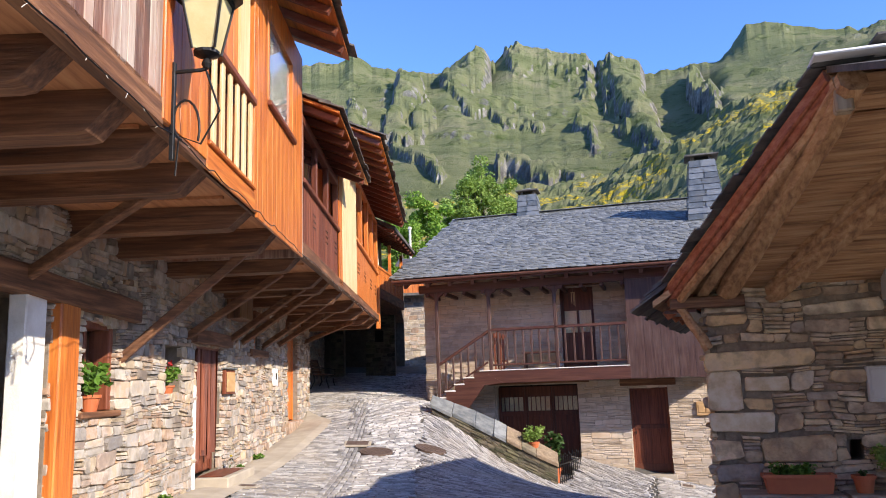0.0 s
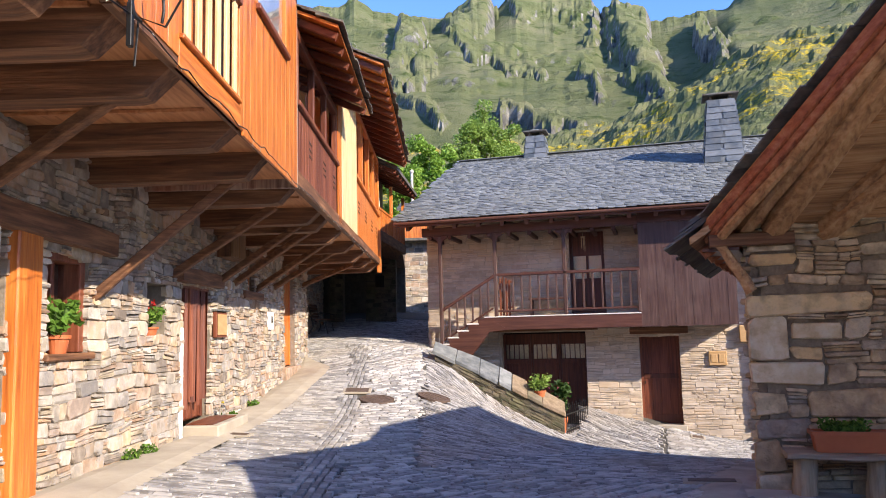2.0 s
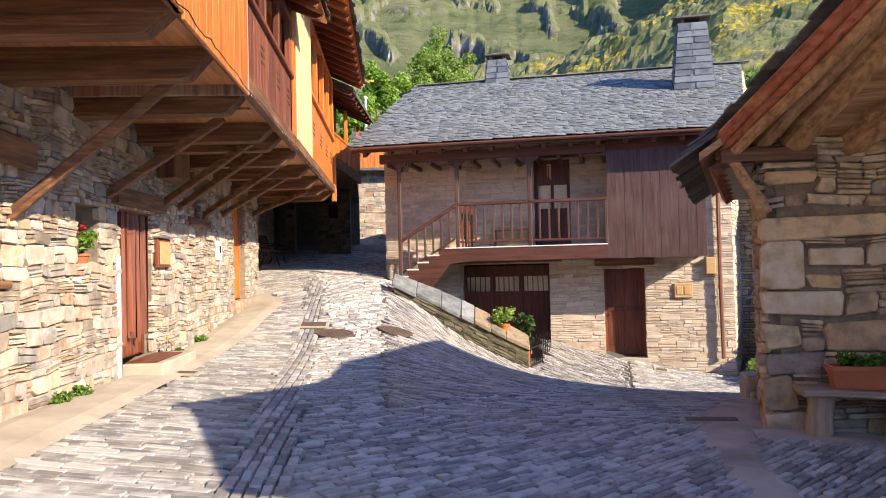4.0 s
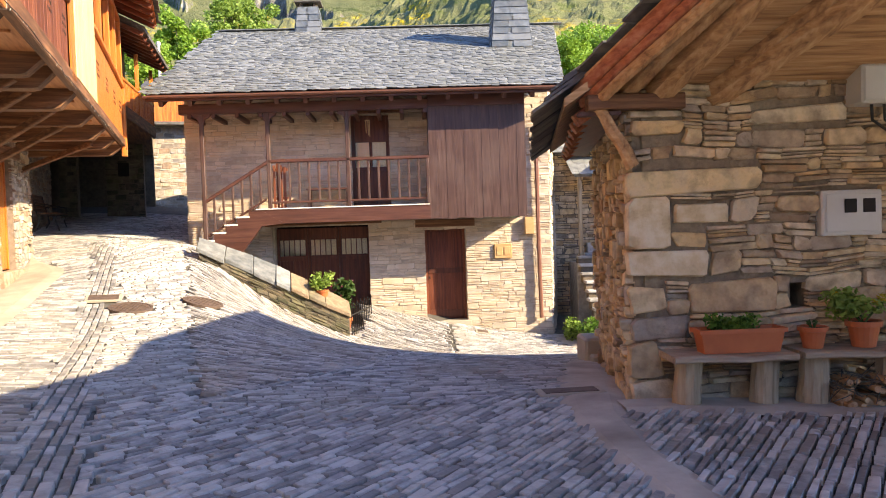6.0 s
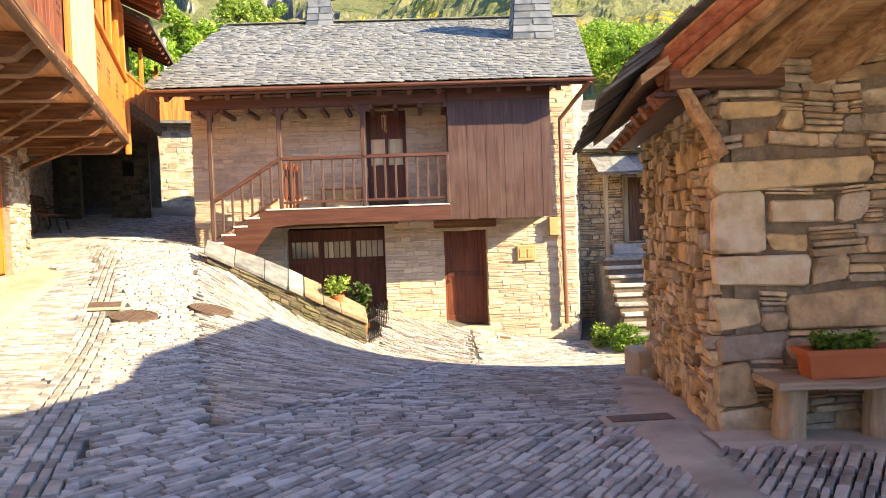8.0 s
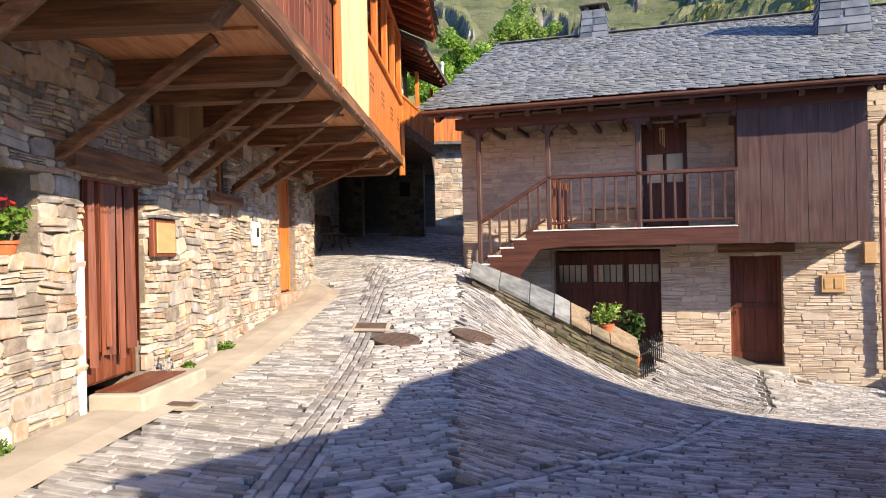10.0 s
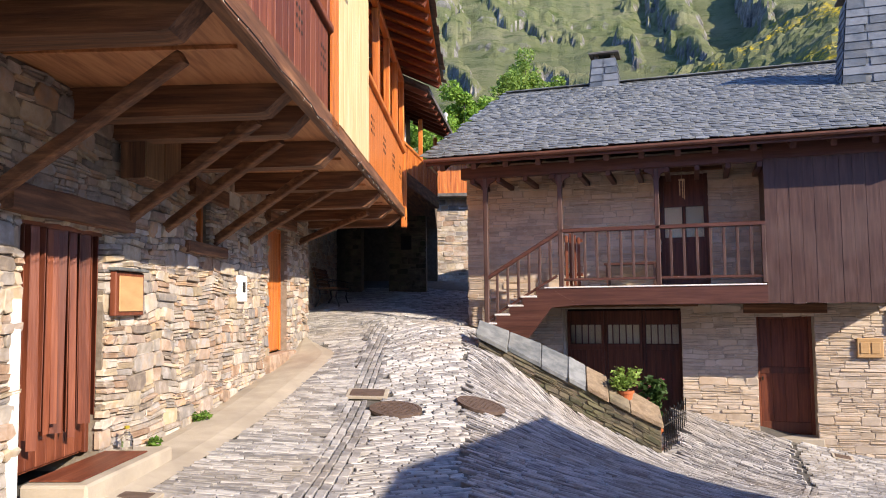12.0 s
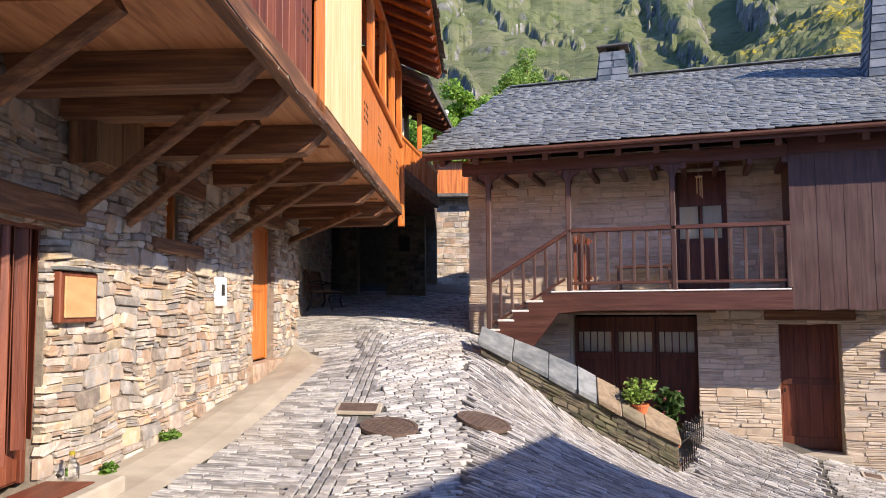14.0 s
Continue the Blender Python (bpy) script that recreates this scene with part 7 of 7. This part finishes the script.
strip("pavement_yard", [(2.0, 21.5), (4.0, 21.0)], [(2.15, 19.6), (3.6, 18.9)], 0.01, M_EARTH, "bare earth before the outside stair")

# ---- cobbles ----
GUT = [(-8.6, 21.0), (-7.5, 18.7), (-6.56, 16.1), (-5.43, 12.7), (-4.2, 9.2), (-3.4, 7.2), (-2.6, 4.4), (-1.6, 1.0)]
CR1 = [(-5.98, 18.9), (-5.62, 17.9), (-4.85, 15.2), (-4.32, 13.3), (-3.12, 9.35)]
CR2 = [(-3.12, 9.35), (-2.45, 10.5), (-1.85, 11.6), (-1.4, 13.9), (-0.9, 16.5), (-0.45, 18.9)]


def x_on(line, y):
    ys = [p[1] for p in line]
    xs = [p[0] for p in line]
    return np.interp(y, ys[::-1], xs[::-1]) if ys[0] > ys[-1] else np.interp(y, ys, xs)


def zone_of(x, y):
    xl = x * math.cos(radians(LEFT_YAW)) + y * math.sin(radians(LEFT_YAW))
    yl = -x * math.sin(radians(LEFT_YAW)) + y * math.cos(radians(LEFT_YAW))
    if yl < 20.2 and xl < -3.04 or xl < -4.3 and yl < 27.6 or xl < -6.5:
        return None
    if y > 8.9 and y < 12.6 and x > bside(y) - 0.1 or y <= 8.9 and x > 0.3 and y > 8.5 - 0.14 * x:
        return None
    if y < 12.3 and x_on(PATH_L, y) + 0.06 < x < x_on(PATH_R, y) - 0.06:
        return None
    if y > 21.3 and x > -6.6 or x > 3.4 or (y > 19.2 and x > 2.1):
        return None
    lw_y = LOW_A[1] + (x - LOW_A[0]) * (LOW_B[1] - LOW_A[1]) / (LOW_B[0] - LOW_A[0])
    if -5.6 < x < -2.64 and lw_y - 0.06 < y < lw_y + 0.4:
        return None
    if -5.6 < x < -2.5 and y > lw_y:
        return "court"
    if x < -5.5 and y > 20.2 and x > -6.6:
        return None
    for cx, cy, r in ((-5.66, 14.92, 0.36), (-4.8, 15.82, 0.36), (-6.25, 15.4, 0.3), (-6.12, 10.72, 0.18), (0.02, 9.34, 0.2)):
        if math.hypot(x - cx, y - cy) < r:
            return None
    g = x_on(GUT, y)
    if abs(x - g) < 0.24:
        return "gutter" if y < 20.5 else "street"
    if x < g:
        return "street" if y > 11 else "low"
    seam = 9.35 - 0.15 * (x + 3.12)
    if x > -3.12 and abs(y - seam) < 0.04 and x < 0.0:
        return None
    if y < 9.35 or x > -3.12 and y < seam:
        return "near"
    c1 = x_on(CR1, y)
    if abs(x - c1) < 0.018:
        return None
    if x < c1:
        return "mid"
    c2 = x_on(CR2, min(y, 18.9))
    if abs(x - c2) < 0.11:
        return None
    return "tri" if x < c2 else "fan"


ZONES = {"near": (55, 0.068, (0.13, 0.32)), "fan": (3, 0.058, (0.12, 0.3)), "mid": (50, 0.06, (0.14, 0.34)), "street": (14, 0.062, (0.16, 0.38)), "low": (4, 0.085, (0.18, 0.4)), "tri": (-25, 0.056, (0.16, 0.36)), "gutter": (107, 0.09, (0.18, 0.34)), "court": (10, 0.1, (0.18, 0.36))}
rng = random.Random(5)
stones = []
for zname, (ang, wd, ln_) in ZONES.items():
    ca, sa = math.cos(radians(ang)), math.sin(radians(ang))
    cx, cy = -3.0, 12.5
    v = -16.0
    while v < 16:
        w = wd * rng.uniform(0.8, 1.25)
        u = -14.0 + rng.uniform(0, 0.3)
        while u < 14:
            l = rng.uniform(*ln_)
            mu, mv = u + l / 2, v + w / 2
            x, y = cx + mu * ca - mv * sa, cy + mu * sa + mv * ca
            if -2.0 < y < 27.5 and -12.5 < x < 3.6 and zone_of(x, y) == zname:
                stones.append((x, y, l, w, ca, sa))
            u += l
        v += w
# rows of edging stones along the folds of the paving
for line, offs, w in ((CR2, (-0.052, 0.052), 0.09), ([(-3.05, 9.34), (-0.1, 8.9)], (0.0,), 0.06)):
    for (x0, y0), (x1, y1) in zip(line, line[1:]):
        run_l = math.hypot(x1 - x0, y1 - y0)
        ca, sa = (x1 - x0) / run_l, (y1 - y0) / run_l
        for o in offs:
            u = 0.0
            while u < run_l - 0.05:
                l = min(rng.uniform(0.2, 0.42), run_l - u)
                stones.append((x0 + (u + l / 2) * ca - o * sa, y0 + (u + l / 2) * sa + o * ca, l, w, ca, sa))
                u += l
allv, allf = [], []
for k, (x, y, l, w, ca, sa) in enumerate(stones):
    g = 0.0058
    hl, hw = l / 2 - g, w / 2 - g
    c = min(hw, hl) * 0.32
    r = lambda: rng.uniform(0.3, 1.0) * c
    ring = [(-hl + r(), -hw), (hl - r(), -hw + rng.uniform(0, 0.01)), (hl, rng.uniform(-0.3, 0.3) * hw), (hl - r(), hw), (-hl + r(), hw - rng.uniform(0, 0.01)), (-hl, rng.uniform(-0.3, 0.3) * hw)]
    hh = rng.uniform(0.0, 0.01)
    tu, tv = rng.uniform(-0.006, 0.006), rng.uniform(-0.004, 0.004)
    base = len(allv)
    for f, dz in ((1.0, -0.05), (1.0, hh - 0.008), (0.9, hh)):
        for a, b in ring:
            sx_, sy_ = f if f == 1 else max(0.8, 1 - 0.005 / hl), f if f == 1 else max(0.75, 1 - 0.005 / hw)
            aa, bb = a * sx_, b * sy_
            allv.append((x + aa * ca - bb * sa, y + aa * sa + bb * ca, dz + tu * a / hl + tv * b / hw))
    fs = [(base + o + i, base + o + (i + 1) % 6, base + o + 6 + (i + 1) % 6, base + o + 6 + i) for o in (0, 6) for i in range(6)] + [tuple(base + 12 + i for i in range(6))]
    allf.append(fs)
arr = np.array(allv)
cxy = np.repeat(np.array([(s[0], s[1]) for s in stones]), 18, axis=0)
hz = heights(arr[:, 0], arr[:, 1])
hc = heights(cxy[:, 0], cxy[:, 1])
hz = np.where(np.abs(hz - hc) > 0.25, hc, hz)
arr[:, 2] += hz
order = sorted(range(len(stones)), key=lambda k: math.hypot(stones[k][0] + 1.6, stones[k][1] - 8.2))
single = set(order[:300])
paving = thing("paving", pose(0, 0, 0), "sloping grey slate cobble paving of the square", "paving", kind="structure")
keep_f, keep_v = [], []
for k in range(len(stones)):
    vs = [tuple(p) for p in arr[k * 18:k * 18 + 18]]
    if k in single:
        part("cobble", (vs, [tuple(i - k * 18 for i in f) for f in allf[k]]), M_PAVE_P, paving)
    else:
        o = len(keep_v)
        keep_v += vs
        keep_f += [tuple(i - k * 18 + o for i in f) for f in allf[k]]
tagged(part("cobbles_rest", (keep_v, keep_f), M_PAVE, paving), kind="stuff")
